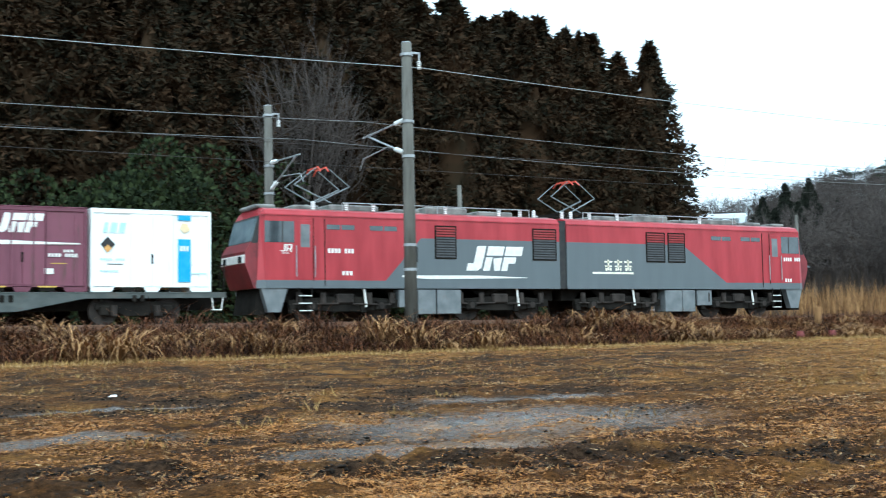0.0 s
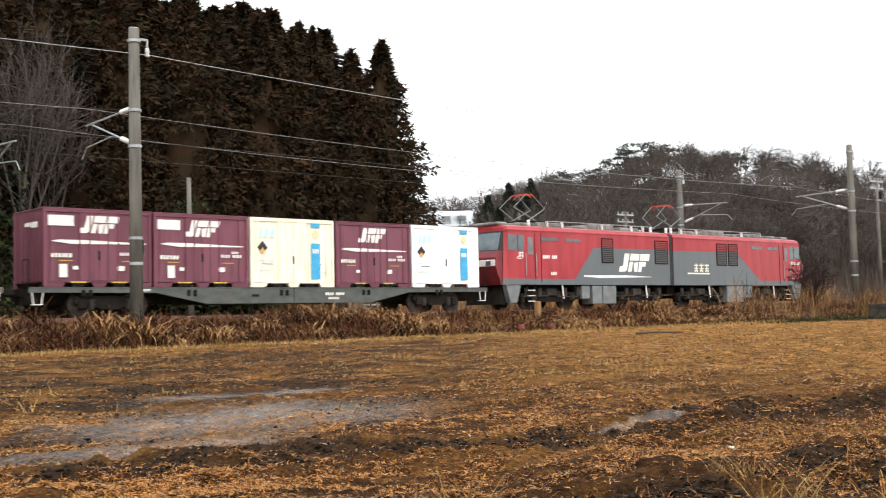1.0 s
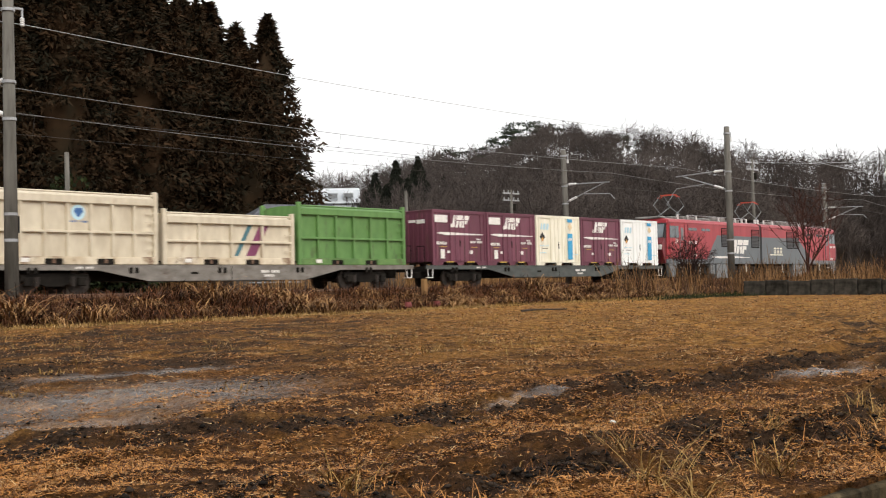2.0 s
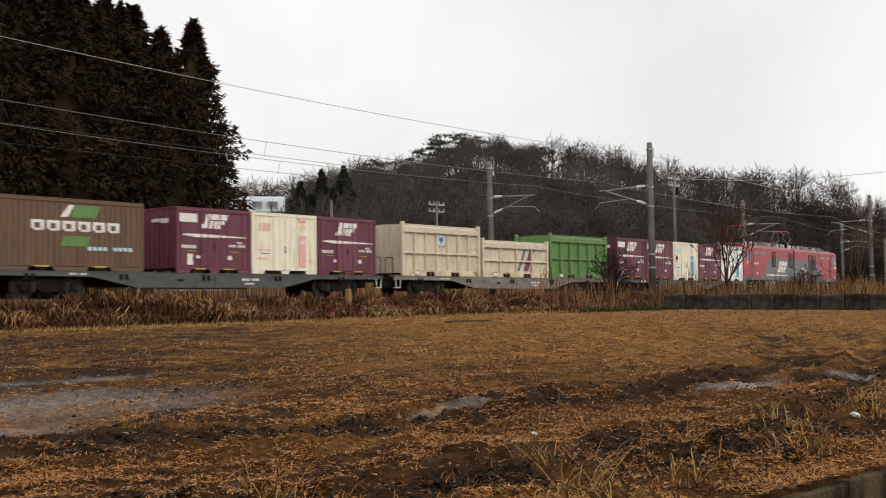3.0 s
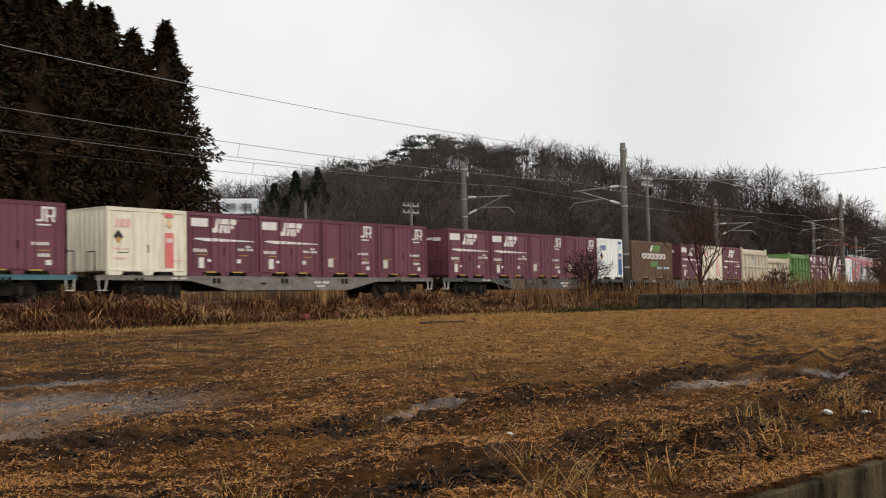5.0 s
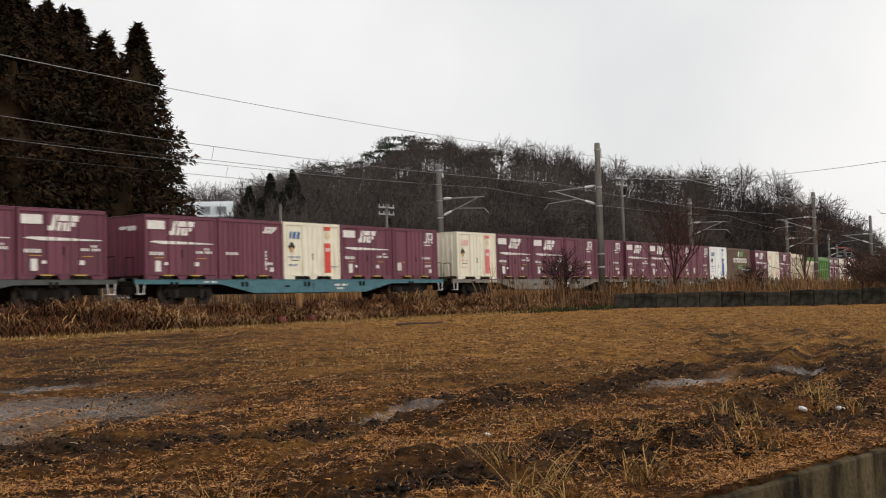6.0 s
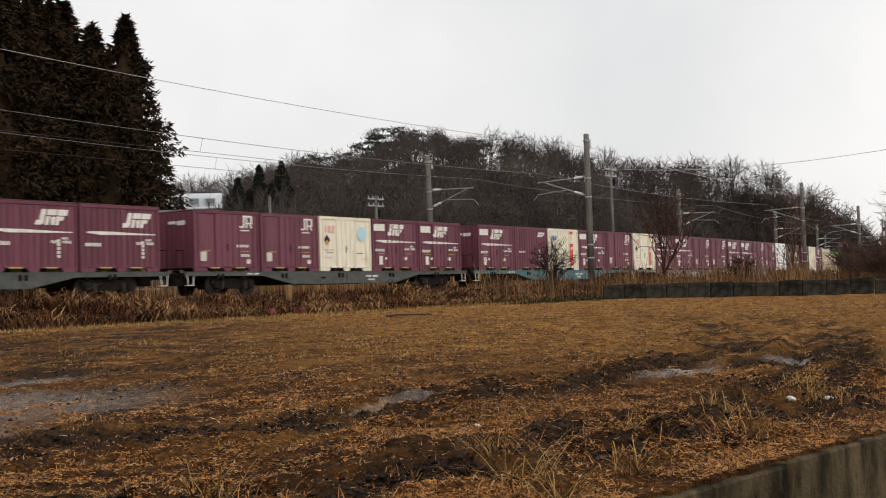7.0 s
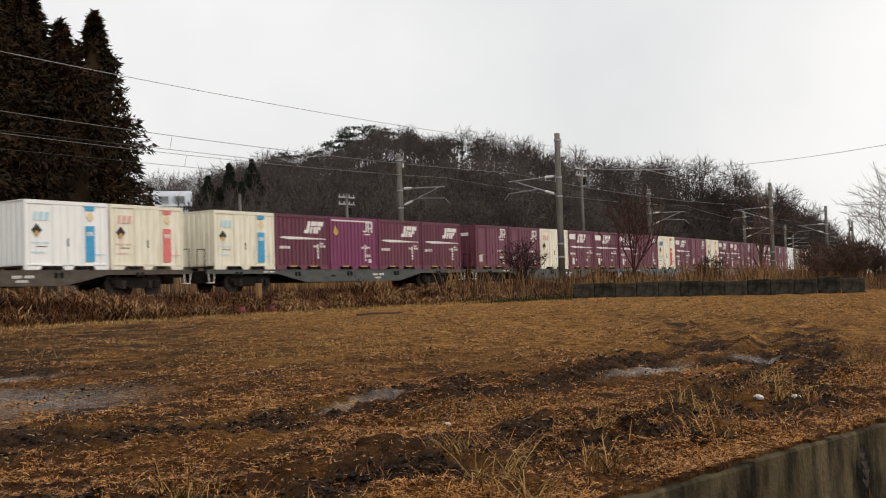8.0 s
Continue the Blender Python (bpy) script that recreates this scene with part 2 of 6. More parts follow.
def paint_loco():
    """Red body with a grey field bounded by slanting lines, both halves."""
    m = bpy.data.materials.new("red_and_grey_loco_paint")
    m.use_nodes = True
    n, l = m.node_tree.nodes, m.node_tree.links
    b = n["Principled BSDF"]
    b.inputs["Roughness"].default_value = 0.38
    co = n.new("ShaderNodeTexCoord")
    sp = n.new("ShaderNodeSeparateXYZ")
    l.new(co.outputs["Object"], sp.inputs[0])

    def op(kind, a, c, d=None):
        o = n.new("ShaderNodeMath")
        o.operation = kind
        for i, v in enumerate((a, c, d)):
            if v is None:
                continue
            if isinstance(v, (int, float)):
                o.inputs[i].default_value = v
            else:
                l.new(v, o.inputs[i])
        return o.outputs[0]
    X, Z = sp.outputs["X"], sp.outputs["Z"]
    low = op("LESS_THAN", Z, 2.84)
    left = op("GREATER_THAN", X, op("MULTIPLY_ADD", Z, 0.93, -8.5))
    right = op("LESS_THAN", X, op("MULTIPLY_ADD", Z, -1.5, 9.9))
    field = op("MULTIPLY", op("MULTIPLY", low, left), right)
    foot = op("LESS_THAN", Z, 1.38)
    grey = op("MAXIMUM", field, foot)
    nz = n.new("ShaderNodeTexNoise")
    nz.inputs["Scale"].default_value, nz.inputs["Detail"].default_value = 1.2, 7.0
    mp = n.new("ShaderNodeMapping")
    mp.inputs["Scale"].default_value = (2, 2, 0.4)
    l.new(co.outputs["Object"], mp.inputs[0])
    l.new(mp.outputs[0], nz.inputs["Vector"])
    red = n.new("ShaderNodeValToRGB")
    red.color_ramp.elements[0].color, red.color_ramp.elements[1].color = (0.27, 0.015, 0.023, 1), (0.36, 0.029, 0.039, 1)
    red.color_ramp.elements[0].position, red.color_ramp.elements[1].position = 0.35, 0.65
    gr = n.new("ShaderNodeValToRGB")
    gr.color_ramp.elements[0].color, gr.color_ramp.elements[1].color = (0.085, 0.098, 0.106, 1), (0.118, 0.133, 0.142, 1)
    l.new(nz.outputs["Fac"], red.inputs["Fac"])
    l.new(nz.outputs["Fac"], gr.inputs["Fac"])
    x = n.new("ShaderNodeMix")
    x.data_type = "RGBA"
    l.new(grey, x.inputs[0])
    l.new(red.outputs["Color"], x.inputs[6])
    l.new(gr.outputs["Color"], x.inputs[7])
    l.new(x.outputs[2], b.inputs["Base Color"])
    return m


M_LOCO = paint_loco()


def ground_material():
    """Soil, dead straw and wet mud, spread by the mesh's own mud and wet values."""
    m = bpy.data.materials.new("wet_stubble_soil")
    m.use_nodes = True
    n, l = m.node_tree.nodes, m.node_tree.links
    b = n["Principled BSDF"]
    co = n.new("ShaderNodeTexCoord")

    def noise_at(scale, detail=6.0, rough=0.6, stretch=None):
        t = n.new("ShaderNodeTexNoise")
        t.inputs["Scale"].default_value, t.inputs["Detail"].default_value, t.inputs["Roughness"].default_value = scale, detail, rough
        src = co.outputs["Object"]
        if stretch:
            mp = n.new("ShaderNodeMapping")
            mp.inputs["Scale"].default_value = stretch
            l.new(src, mp.inputs[0])
            src = mp.outputs[0]
        l.new(src, t.inputs["Vector"])
        return t.outputs["Fac"]

    def ramp_of(fac, p0, c0, p1, c1):
        r = n.new("ShaderNodeValToRGB")
        r.color_ramp.elements[0].position, r.color_ramp.elements[1].position = p0, p1
        r.color_ramp.elements[0].color, r.color_ramp.elements[1].color = (*c0, 1), (*c1, 1)
        l.new(fac, r.inputs["Fac"])
        return r.outputs["Color"]

    def mixed(fac, a, c):
        x = n.new("ShaderNodeMix")
        x.data_type = "RGBA"
        l.new(fac, x.inputs[0])
        l.new(a, x.inputs[6])
        l.new(c, x.inputs[7])
        return x.outputs[2]
    straw = ramp_of(noise_at(22, 9, 0.8), 0.4, (0.016, 0.007, 0.003), 0.62, (0.27, 0.118, 0.034))
    pale = ramp_of(noise_at(34, 8, 0.8), 0.38, (0.03, 0.013, 0.005), 0.62, (0.42, 0.21, 0.058))
    patches = ramp_of(noise_at(0.35, 5, 0.6), 0.45, (0, 0, 0), 0.62, (1, 1, 1))
    soil = ramp_of(noise_at(18, 9, 0.8), 0.38, (0.008, 0.005, 0.003), 0.66, (0.1, 0.046, 0.021))
    mudcol = ramp_of(noise_at(20, 9, 0.78), 0.38, (0.009, 0.0065, 0.0045), 0.64, (0.1, 0.058, 0.033))
    bare = ramp_of(noise_at(0.7, 9, 0.78, (1, 1.7, 1)), 0.47, (0, 0, 0), 0.55, (1, 1, 1))
    dry = n.new("ShaderNodeAttribute")
    dry.attribute_name = "dry"
    dn = n.new("ShaderNodeMath")
    dn.operation = "MULTIPLY"
    dn.use_clamp = True
    l.new(dry.outputs["Fac"], dn.inputs[0])
    dn2 = n.new("ShaderNodeMath")
    dn2.operation = "MULTIPLY_ADD"
    dn2.inputs[1].default_value, dn2.inputs[2].default_value = 3.0, -0.6
    l.new(noise_at(0.8, 8, 0.75, (1, 1.6, 1)), dn2.inputs[0])
    l.new(dn2.outputs[0], dn.inputs[1])
    golden = ramp_of(noise_at(5, 10, 0.85, (1, 0.6, 1)), 0.4, (0.04, 0.017, 0.006), 0.6, (0.5, 0.25, 0.068))
    base = mixed(dn.outputs[0], mixed(bare, mixed(patches, straw, pale), soil), golden)
    at = n.new("ShaderNodeAttribute")
    at.attribute_name = "mud"
    rag = n.new("ShaderNodeMath")
    rag.operation = "MULTIPLY_ADD"
    rag.use_clamp = True
    l.new(noise_at(3.5, 7, 0.75), rag.inputs[0])
    rag.inputs[1].default_value = 1.8
    sub = n.new("ShaderNodeMath")
    sub.operation = "MULTIPLY_ADD"
    l.new(at.outputs["Fac"], sub.inputs[0])
    sub.inputs[1].default_value, sub.inputs[2].default_value = 1.9, -1.6
    l.new(sub.outputs[0], rag.inputs[2])
    col = mixed(rag.outputs[0], base, mudcol)
    l.new(col, b.inputs["Base Color"])
    wet = n.new("ShaderNodeAttribute")
    wet.attribute_name = "wet"
    wr = n.new("ShaderNodeMath")
    wr.operation = "MULTIPLY_ADD"
    wr.use_clamp = True
    l.new(noise_at(9, 10, 0.88, (1, 2.4, 1)), wr.inputs[0])
    wr.inputs[1].default_value = 3.2
    ws = n.new("ShaderNodeMath")
    ws.operation = "MULTIPLY_ADD"
    l.new(wet.outputs["Fac"], ws.inputs[0])
    ws.inputs[1].default_value, ws.inputs[2].default_value = 1.9, -2.5
    l.new(ws.outputs[0], wr.inputs[2])
    rr = n.new("ShaderNodeMapRange")
    rr.inputs["To Min"].default_value, rr.inputs["To Max"].default_value = 0.85, 0.14
    l.new(wr.outputs[0], rr.inputs["Value"])
    l.new(rr.outputs[0], b.inputs["Roughness"])
    sr = n.new("ShaderNodeMapRange")
    sr.inputs["To Min"].default_value, sr.inputs["To Max"].default_value = 0.04, 0.6
    l.new(wr.outputs[0], sr.inputs["Value"])
    l.new(sr.outputs[0], b.inputs["Specular IOR Level"])
    bp = n.new("ShaderNodeBump")
    bp.inputs["Distance"].default_value = 0.09
    inv = n.new("ShaderNodeMapRange")
    inv.inputs["To Min"].default_value, inv.inputs["To Max"].default_value = 1.0, 0.22
    l.new(wr.outputs[0], inv.inputs["Value"])
    l.new(inv.outputs[0], bp.inputs["Strength"])
    l.new(noise_at(16, 8, 0.75), bp.inputs["Height"])
    l.new(bp.outputs[0], b.inputs["Normal"])
    return m


M_GROUND = ground_material()


# ---- mesh tools ----
class Build:
    """Gathers boxes, prisms and tubes into one mesh."""

    def __init__(self):
        self.v, self.f = [], []

    def add(self, v, f):
        k = len(self.v)
        self.v += [tuple(p) for p in v]
        self.f += [tuple(i + k for i in q) for q in f]
        return self

    def box(self, x0, x1, y0, y1, z0, z1, c=0.0):
        if c <= 0:
            v = [(x, y, z) for z in (z0, z1) for y in (y0, y1) for x in (x0, x1)]
            return self.add(v, [(0, 2, 3, 1), (4, 5, 7, 6), (0, 1, 5, 4), (2, 6, 7, 3), (0, 4, 6, 2), (1, 3, 7, 5)])
        bm = bmesh.new()
        bmesh.ops.create_cube(bm, size=1.0)
        for q in bm.verts:
            q.co = ((x0 + x1) / 2 + q.co.x * (x1 - x0), (y0 + y1) / 2 + q.co.y * (y1 - y0), (z0 + z1) / 2 + q.co.z * (z1 - z0))
        bmesh.ops.bevel(bm, geom=bm.edges[:], offset=min(c, abs(x1 - x0) / 3, abs(y1 - y0) / 3, abs(z1 - z0) / 3), segments=1, affect="EDGES")
        self.add([q.co for q in bm.verts], [[q.index for q in f.verts] for f in bm.faces])
        bm.free()
        return self

    def prism(self, poly, y0, y1):
        """poly: (x, z) corners, counter-clockwise seen from -y, drawn out from y0 to y1."""
        k = len(poly)
        v = [(x, y0, z) for x, z in poly] + [(x, y1, z) for x, z in poly]
        f = [tuple(range(k)), tuple(range(2 * k - 1, k - 1, -1))]
        f += [(i, i + k, (i + 1) % k + k, (i + 1) % k) for i in range(k)]
        return self.add(v, f)

    def prism_x(self, poly, x0, x1):
        """poly: (y, z) corners, drawn out along x."""
        k = len(poly)
        v = [(x0, y, z) for y, z in poly] + [(x1, y, z) for y, z in poly]
        f = [tuple(range(k - 1, -1, -1)), tuple(range(k, 2 * k))]
        f += [(i, (i + 1) % k, (i + 1) % k + k, i + k) for i in range(k)]
        return self.add(v, f)

    def tube(self, p, q, r0, r1=None, n=8):
        p, q = Vector(p), Vector(q)
        r1 = r0 if r1 is None else r1
        d = (q - p).normalized()
        a = d.orthogonal().normalized()
        c = d.cross(a)
        v = []
        for o, r in ((p, r0), (q, r1)):
            v += [o + (a * math.cos(t) + c * math.sin(t)) * r for t in (2 * math.pi * i / n for i in range(n))]
        f = [(i, (i + 1) % n, (i + 1) % n + n, i + n) for i in range(n)]
        f += [tuple(range(n - 1, -1, -1)), tuple(range(n, 2 * n))]
        return self.add(v, f)

    def sweep(self, poly, us, base):
        """poly: (y, z) corners drawn along the line through the stations us; y is counted from base."""
        k = len(poly)
        v = []
        for u in us:
            v += [(*along(u, y)[:2], z) for y, z in poly]
        v = [(x, y - base, z) for x, y, z in v]
        f = [tuple(range(k - 1, -1, -1)), tuple(range(k * (len(us) - 1), k * len(us)))]
        f += [(m * k + i, m * k + (i + 1) % k, (m + 1) * k + (i + 1) % k, (m + 1) * k + i) for m in range(len(us) - 1) for i in range(k)]
        return self.add(v, f)

    def lathe(self, p, q, radii, n=12):
        """One closed turned body from p to q with the radii given at even steps."""
        p, q = Vector(p), Vector(q)
        d = (q - p).normalized()
        a = d.orthogonal().normalized()
        c = d.cross(a)
        m = len(radii)
        v = [p.lerp(q, k / (m - 1)) + (a * math.cos(t) + c * math.sin(t)) * r for k, r in enumerate(radii) for t in (2 * math.pi * i / n for i in range(n))]
        f = [(k * n + i, k * n + (i + 1) % n, (k + 1) * n + (i + 1) % n, (k + 1) * n + i) for k in range(m - 1) for i in range(n)]
        return self.add(v, f + [tuple(range(n - 1, -1, -1)), tuple(range((m - 1) * n, m * n))])

    def mesh(self, name, material, smooth=False):
        m = bpy.data.meshes.new(name)
        m.from_pydata(self.v, [], self.f)
        m.materials.append(material)
        if smooth:
            m.shade_smooth()
        m.update()
        return m


def part(name, b, material, parent=None, label="", smooth=False):
    ob = new(name, b.mesh(name, material, smooth))
    ob.parent = parent
    if label:
        ob["label"] = label
    return ob


def thing(name, m, label, category, group="", kind=""):
    ob = new(name)
    ob.matrix_basis = m
    return tagged(ob, label, category, group, kind)


def mesh_of(name, v, f, material, values=None):
    """A mesh straight from arrays: v (n, 3), f (m, 3 or 4)."""
    v, f = np.asarray(v, np.float32), np.asarray(f, np.int32)
    m = bpy.data.meshes.new(name)
    m.vertices.add(len(v))
    m.vertices.foreach_set("co", v.ravel())
    m.loops.add(f.size)
    m.loops.foreach_set("vertex_index", f.ravel())
    m.polygons.add(len(f))
    m.polygons.foreach_set("loop_start", np.arange(0, f.size, f.shape[1], dtype=np.int32))
    for key, arr in (values or {}).items():
        m.attributes.new(key, "FLOAT", "POINT").data.foreach_set("value", np.asarray(arr, np.float32))
    m.materials.append(material)
    m.update(calc_edges=True)
    return m


def smooth_step(a, b, x):
    t = np.clip((x - a) / (b - a), 0, 1)
    return t * t * (3 - 2 * t)


def ripples(x, y, seed, waves, count=14):
    """A sum of sines of mixed headings, about -1 to 1, for uneven land."""
    g = np.random.default_rng(seed)
    out = 0
    for k in range(count):
        a, w, p = g.uniform(0, 6.283), waves * g.uniform(0.5, 2.0), g.uniform(0, 6.283)
        out = out + np.sin((x * np.cos(a) + y * np.sin(a)) / w * 6.283 + p)
    return out / math.sqrt(count)


def to_line(x, y, pts):
    """Distance from points to a broken line."""
    best = np.full(np.shape(x), 1e9)
    for (ax, ay), (bx, by) in zip(pts, pts[1:]):
        dx, dy = bx - ax, by - ay
        t = np.clip(((x - ax) * dx + (y - ay) * dy) / (dx * dx + dy * dy), 0, 1)
        best = np.minimum(best, np.hypot(x - ax - t * dx, y - ay - t * dy))
    return best


# ---- land ----
RUTS = [
    [(-8, 8.6), (0, 6.9), (4.0, 5.85), (5.2, 5.25), (7.7, 5.15), (10.8, 5.1), (14, 5.6), (20, 8.5), (26, 13)],
    [(2, 4.1), (4.3, 3.3), (6.5, 3.0), (8.4, 3.0), (10.5, 3.5), (12.6, 4.2), (17, 5.5), (24, 9)],
]
POOLS = [(5.1, 8.3, 2.4, 1.8), (3.6, 6.9, 1.6, 0.6), (6.7, 5.3, 0.9, 0.16), (6.6, 10.5, 1.8, 0.6), (9.6, 4.3, 1.2, 0.3), (1.6, 9.0, 1.2, 0.5), (11.5, 3.9, 1.0, 0.3),
         (2.6, 12.0, 1.5, 0.4)]


def land(x, y):
    """Height of the ground sheet, its mud and its wetness."""
    x, y = np.asarray(x, float), np.asarray(y, float)
    z = 0.005 * np.clip(x, -60, 80) + 0.0054 * np.clip(y, -20, 60) + 0.05 * smooth_step(14, 24, y)
    inside = smooth_step(2.66, 3.0, y + 0.137 * x) * smooth_step(24.5, 23.5, y)
    z = z + inside * (0.022 * ripples(x, y, 3, 2.2) + 0.012 * ripples(x, y, 5, 0.6) + 0.009 * ripples(x, y, 6, 0.3) + 0.006 * ripples(x, y, 9, 0.14))
    mud, wet = np.zeros(x.shape), np.zeros(x.shape)
    clod = (0.026 * ripples(x, y, 7, 0.34) + 0.02 * ripples(x, y, 8, 0.15)) * inside
    for i, r in enumerate(RUTS):
        for off in (0.0, 0.55):
            d = to_line(x, y + off * 0.8, r) + 0.05 * ripples(x, y, 11 + i, 0.8)
            depth = (0.045, 0.05)[i]
            z = z - inside * depth * np.exp(-(d / 0.16) ** 2) + inside * depth * 0.8 * np.exp(-((d - 0.33) / 0.14) ** 2)
            mud = np.maximum(mud, np.exp(-(d / 0.4) ** 2) * (0.6 + 0.4 * smooth_step(17, 11, x)))
    z = z + clod * mud
    for px, py, a, c in POOLS:
        d = ((x - px) / a) ** 2 + ((y - py) / c) ** 2
        k = np.exp(-d)
        wet, mud = np.maximum(wet, k), np.maximum(mud, 0.85 * np.exp(-d * 0.6))
        z = z - inside * 0.015 * k
    mud = np.clip(mud + 0.6 * smooth_step(9, 13, y) * smooth_step(23, 20.5, y) * smooth_step(5, -3, x - 0.95 * y) + 0.14 * ripples(x, y, 21, 2.0) + 0.26 * ripples(x, y, 22, 0.9) + 0.14 * ripples(x, y, 23, 0.4), 0, 1)
    # railway bank, and the road below the retaining wall
    across = y - np.clip(x - BEND_AT, 0, 260) ** 2 / (2 * BEND_R)
    z = z + 0.62 * smooth_step(25.6, 29.6, across) * smooth_step(43.5, 39.6, across) + 0.35 * smooth_step(40, 60, y) * smooth_step(110, 70, x)
    wall_y = 2.54 - 0.137 * x
    z = z - 0.72 * (y < wall_y + 0.06) * (x > -30) * (x < 18.2)
    out = smooth_step(24.2, 25.2, y)
    return z, mud * (1 - out), wet


def steps(*runs):
    out = []
    for a, b, d in runs:
        out += list(np.arange(a, b, d))
    return np.array(out)


gx = steps((-3000, -400, 650), (-400, -60, 68), (-60, -6, 1.5), (-6, 2, 0.3), (2, 11, 0.045), (11, 16, 0.09), (16, 32, 0.3), (32, 90, 1.2), (90, 420, 22), (420, 3100, 670))
gy = steps((-3000, -200, 700), (-200, -6, 24), (-6, -2, 0.6), (-2, 1.2, 0.25), (1.2, 7, 0.045), (7, 12, 0.085), (12, 30, 0.25), (30, 60, 1.0), (60, 400, 17), (400, 3100, 675))
GX, GY = np.meshgrid(gx, gy)
GZ, GM, GW = land(GX, GY)
GD = (smooth_step(-3, 6, GX - 0.95 * GY) * smooth_step(9, 17, np.hypot(GX, GY)) * 0.75 + 0.35 * smooth_step(20.5, 23.5, GY)) * smooth_step(24.6, 23.8, GY) + 0.06
idx = np.arange(GX.size).reshape(GX.shape)
quads = np.stack([idx[:-1, :-1], idx[:-1, 1:], idx[1:, 1:], idx[1:, :-1]], -1).reshape(-1, 4)
ground = new("ground", mesh_of("ground", np.stack([GX, GY, GZ], -1).reshape(-1, 3), quads, M_GROUND, {"mud": GM.ravel(), "wet": GW.ravel(), "dry": GD.ravel()}))
ground.data.shade_smooth()
tagged(ground, "muddy mown field of brown stubble with wet wheel ruts", "ground", kind="structure")


# ---- railway ----
bed = Build()
STATIONS = [-80.0] + [BEND_AT + 8 * i for i in range(36)]
bed.sweep([(28.6, 0.25), (40.4, 0.25), (39.0, RAIL - 0.2), (29.4, RAIL - 0.2)], STATIONS, 0.0)
tagged(part("track_bed", bed, M_BALLAST), "brown weathered ballast bed under two tracks", "ballast", kind="structure")
for ty in (NEAR_TRACK, FAR_TRACK):
    track = thing("railway_track", pose(0, ty, 0), "rusty steel rails on concrete sleepers in ballast", "railway track", "tracks", "structure")
    for ry in (-0.57, 0.5):
        r = Build()
        for a, b, lo_z, hi_z in ((0.0, 0.07, -0.04, 0.0), (0.025, 0.045, -0.14, -0.03), (-0.03, 0.1, -0.16, -0.135)):
            y0, y1 = ty + ry + a, ty + ry + b
            r.sweep([(y0, RAIL + lo_z), (y1, RAIL + lo_z), (y1, RAIL + hi_z), (y0, RAIL + hi_z)], STATIONS, ty)
        part("rail", r, M_RAIL, track)
    sl = Build()
    sl.box(-0.12, 0.12, -1.0, 1.0, RAIL - 0.3, RAIL - 0.165, 0.02)
    data = sl.mesh("sleeper", M_CONCRETE)
    for i in range(130):
        s = new("sleeper", data)
        x, y, a = along(8 + i * 0.62, ty)
        s.parent = track
        s.matrix_basis = pose(x, y - ty, 0, 0, 0, math.degrees(a))


def line_pole(x, y, toward, top, lean=0.0, arm=True, reach=3.0):
    """Spun concrete mast with a steel cantilever toward the track (toward: +1 or -1 along y)."""
    p = thing("catenary_pole", pose(x, y, 0.6, 0, -lean, 0), "weathered round concrete catenary pole with steel cantilever", "catenary pole", "catenary poles")
    h = top - 0.6
    part("shaft", Build().tube((0, 0, -0.4), (0, 0, h), 0.19, 0.145, 20), M_CONCRETE, p, smooth=True)
    part("cap", Build().tube((0, 0, h), (0, 0, h + 0.03), 0.15, 0.12, 20), M_STEEL, p)
    for z in (h - 0.35, 6.75 - 0.6, 5.75 - 0.6, 1.9, 2.6):
        if z < h:
            part("steel_band", Build().tube((0, 0, z - 0.04), (0, 0, z + 0.04), 0.185, 0.185, 16), M_STEEL, p, "galvanised clamp band")
    part("number_plate", Build().box(0.16, 0.2, -0.1, 0.06, 2.1, 2.55, 0.01), M_BLACK, p, "small black plate")
    if not arm:
        return p
    hi, lo = 6.85 - 0.6, 5.8 - 0.6
    t = toward
    br = part("cantilever", Build().tube((0, 0, hi), (0, t * (reach + 0.1), hi - 0.1), 0.03).tube((0, 0, lo), (0, t * reach * 0.9, hi - 0.12), 0.03)
              .tube((0, t * 1.3, lo + 0.42), (0, t * (reach + 0.1), lo + 0.3), 0.022).tube((0, t * (reach + 0.1), lo + 0.3), (0, t * (reach + 0.4), lo - 0.02), 0.018), M_STEEL, p, "galvanised tubular bracket")
    for z, dz in ((hi, -0.03), (lo, 0.34)):
        ins = Build().lathe((0, t * 0.3, z + dz * 0.3), (0, t * 0.82, z + dz * 0.82), (0.04,) + (0.075, 0.05) * 7)
        part("insulator", ins, M_PORC, br, "white ribbed insulator")
    part("feeder_bracket", Build().box(-0.05, 0.42, -0.03, 0.03, h - 0.3, h - 0.24).tube((0.4, 0, h - 0.27), (0.4, 0, h - 0.5), 0.03), M_STEEL, p)
    part("insulator", Build().lathe((0.4, 0, h - 0.5), (0.4, 0, h - 0.74), (0.04,) + (0.07, 0.045) * 4), M_PORC, p, "white disc insulator")
    return p


NEAR_POLES = [(-25.0, 29.0, 9.05, 0.4), (14.6, 29.0, 9.05, 0.3), (53.8, 29.0, 9.1, 0.4), (90.5, 29.6, 8.75, 0.6), (128.0, 30.0, 8.7, 0.4), (168, 30, 8.7, 0), (210, 30, 8.7, 0)]
FAR_POLES = [(-26.0, 39.0, 8.95, 0.5), (14.0, 39.0, 8.95, 0.6), (53.2, 39.0, 8.85, 1.6), (88.0, 39.0, 8.8, 0.6), (130, 39, 8.8, 0.5), (170, 39, 8.8, 0), (212, 39, 8.8, 0)]
NEAR_POLES[4:] = [(*along(x, y)[:2], top, lean) for x, y, top, lean in NEAR_POLES[4:]]
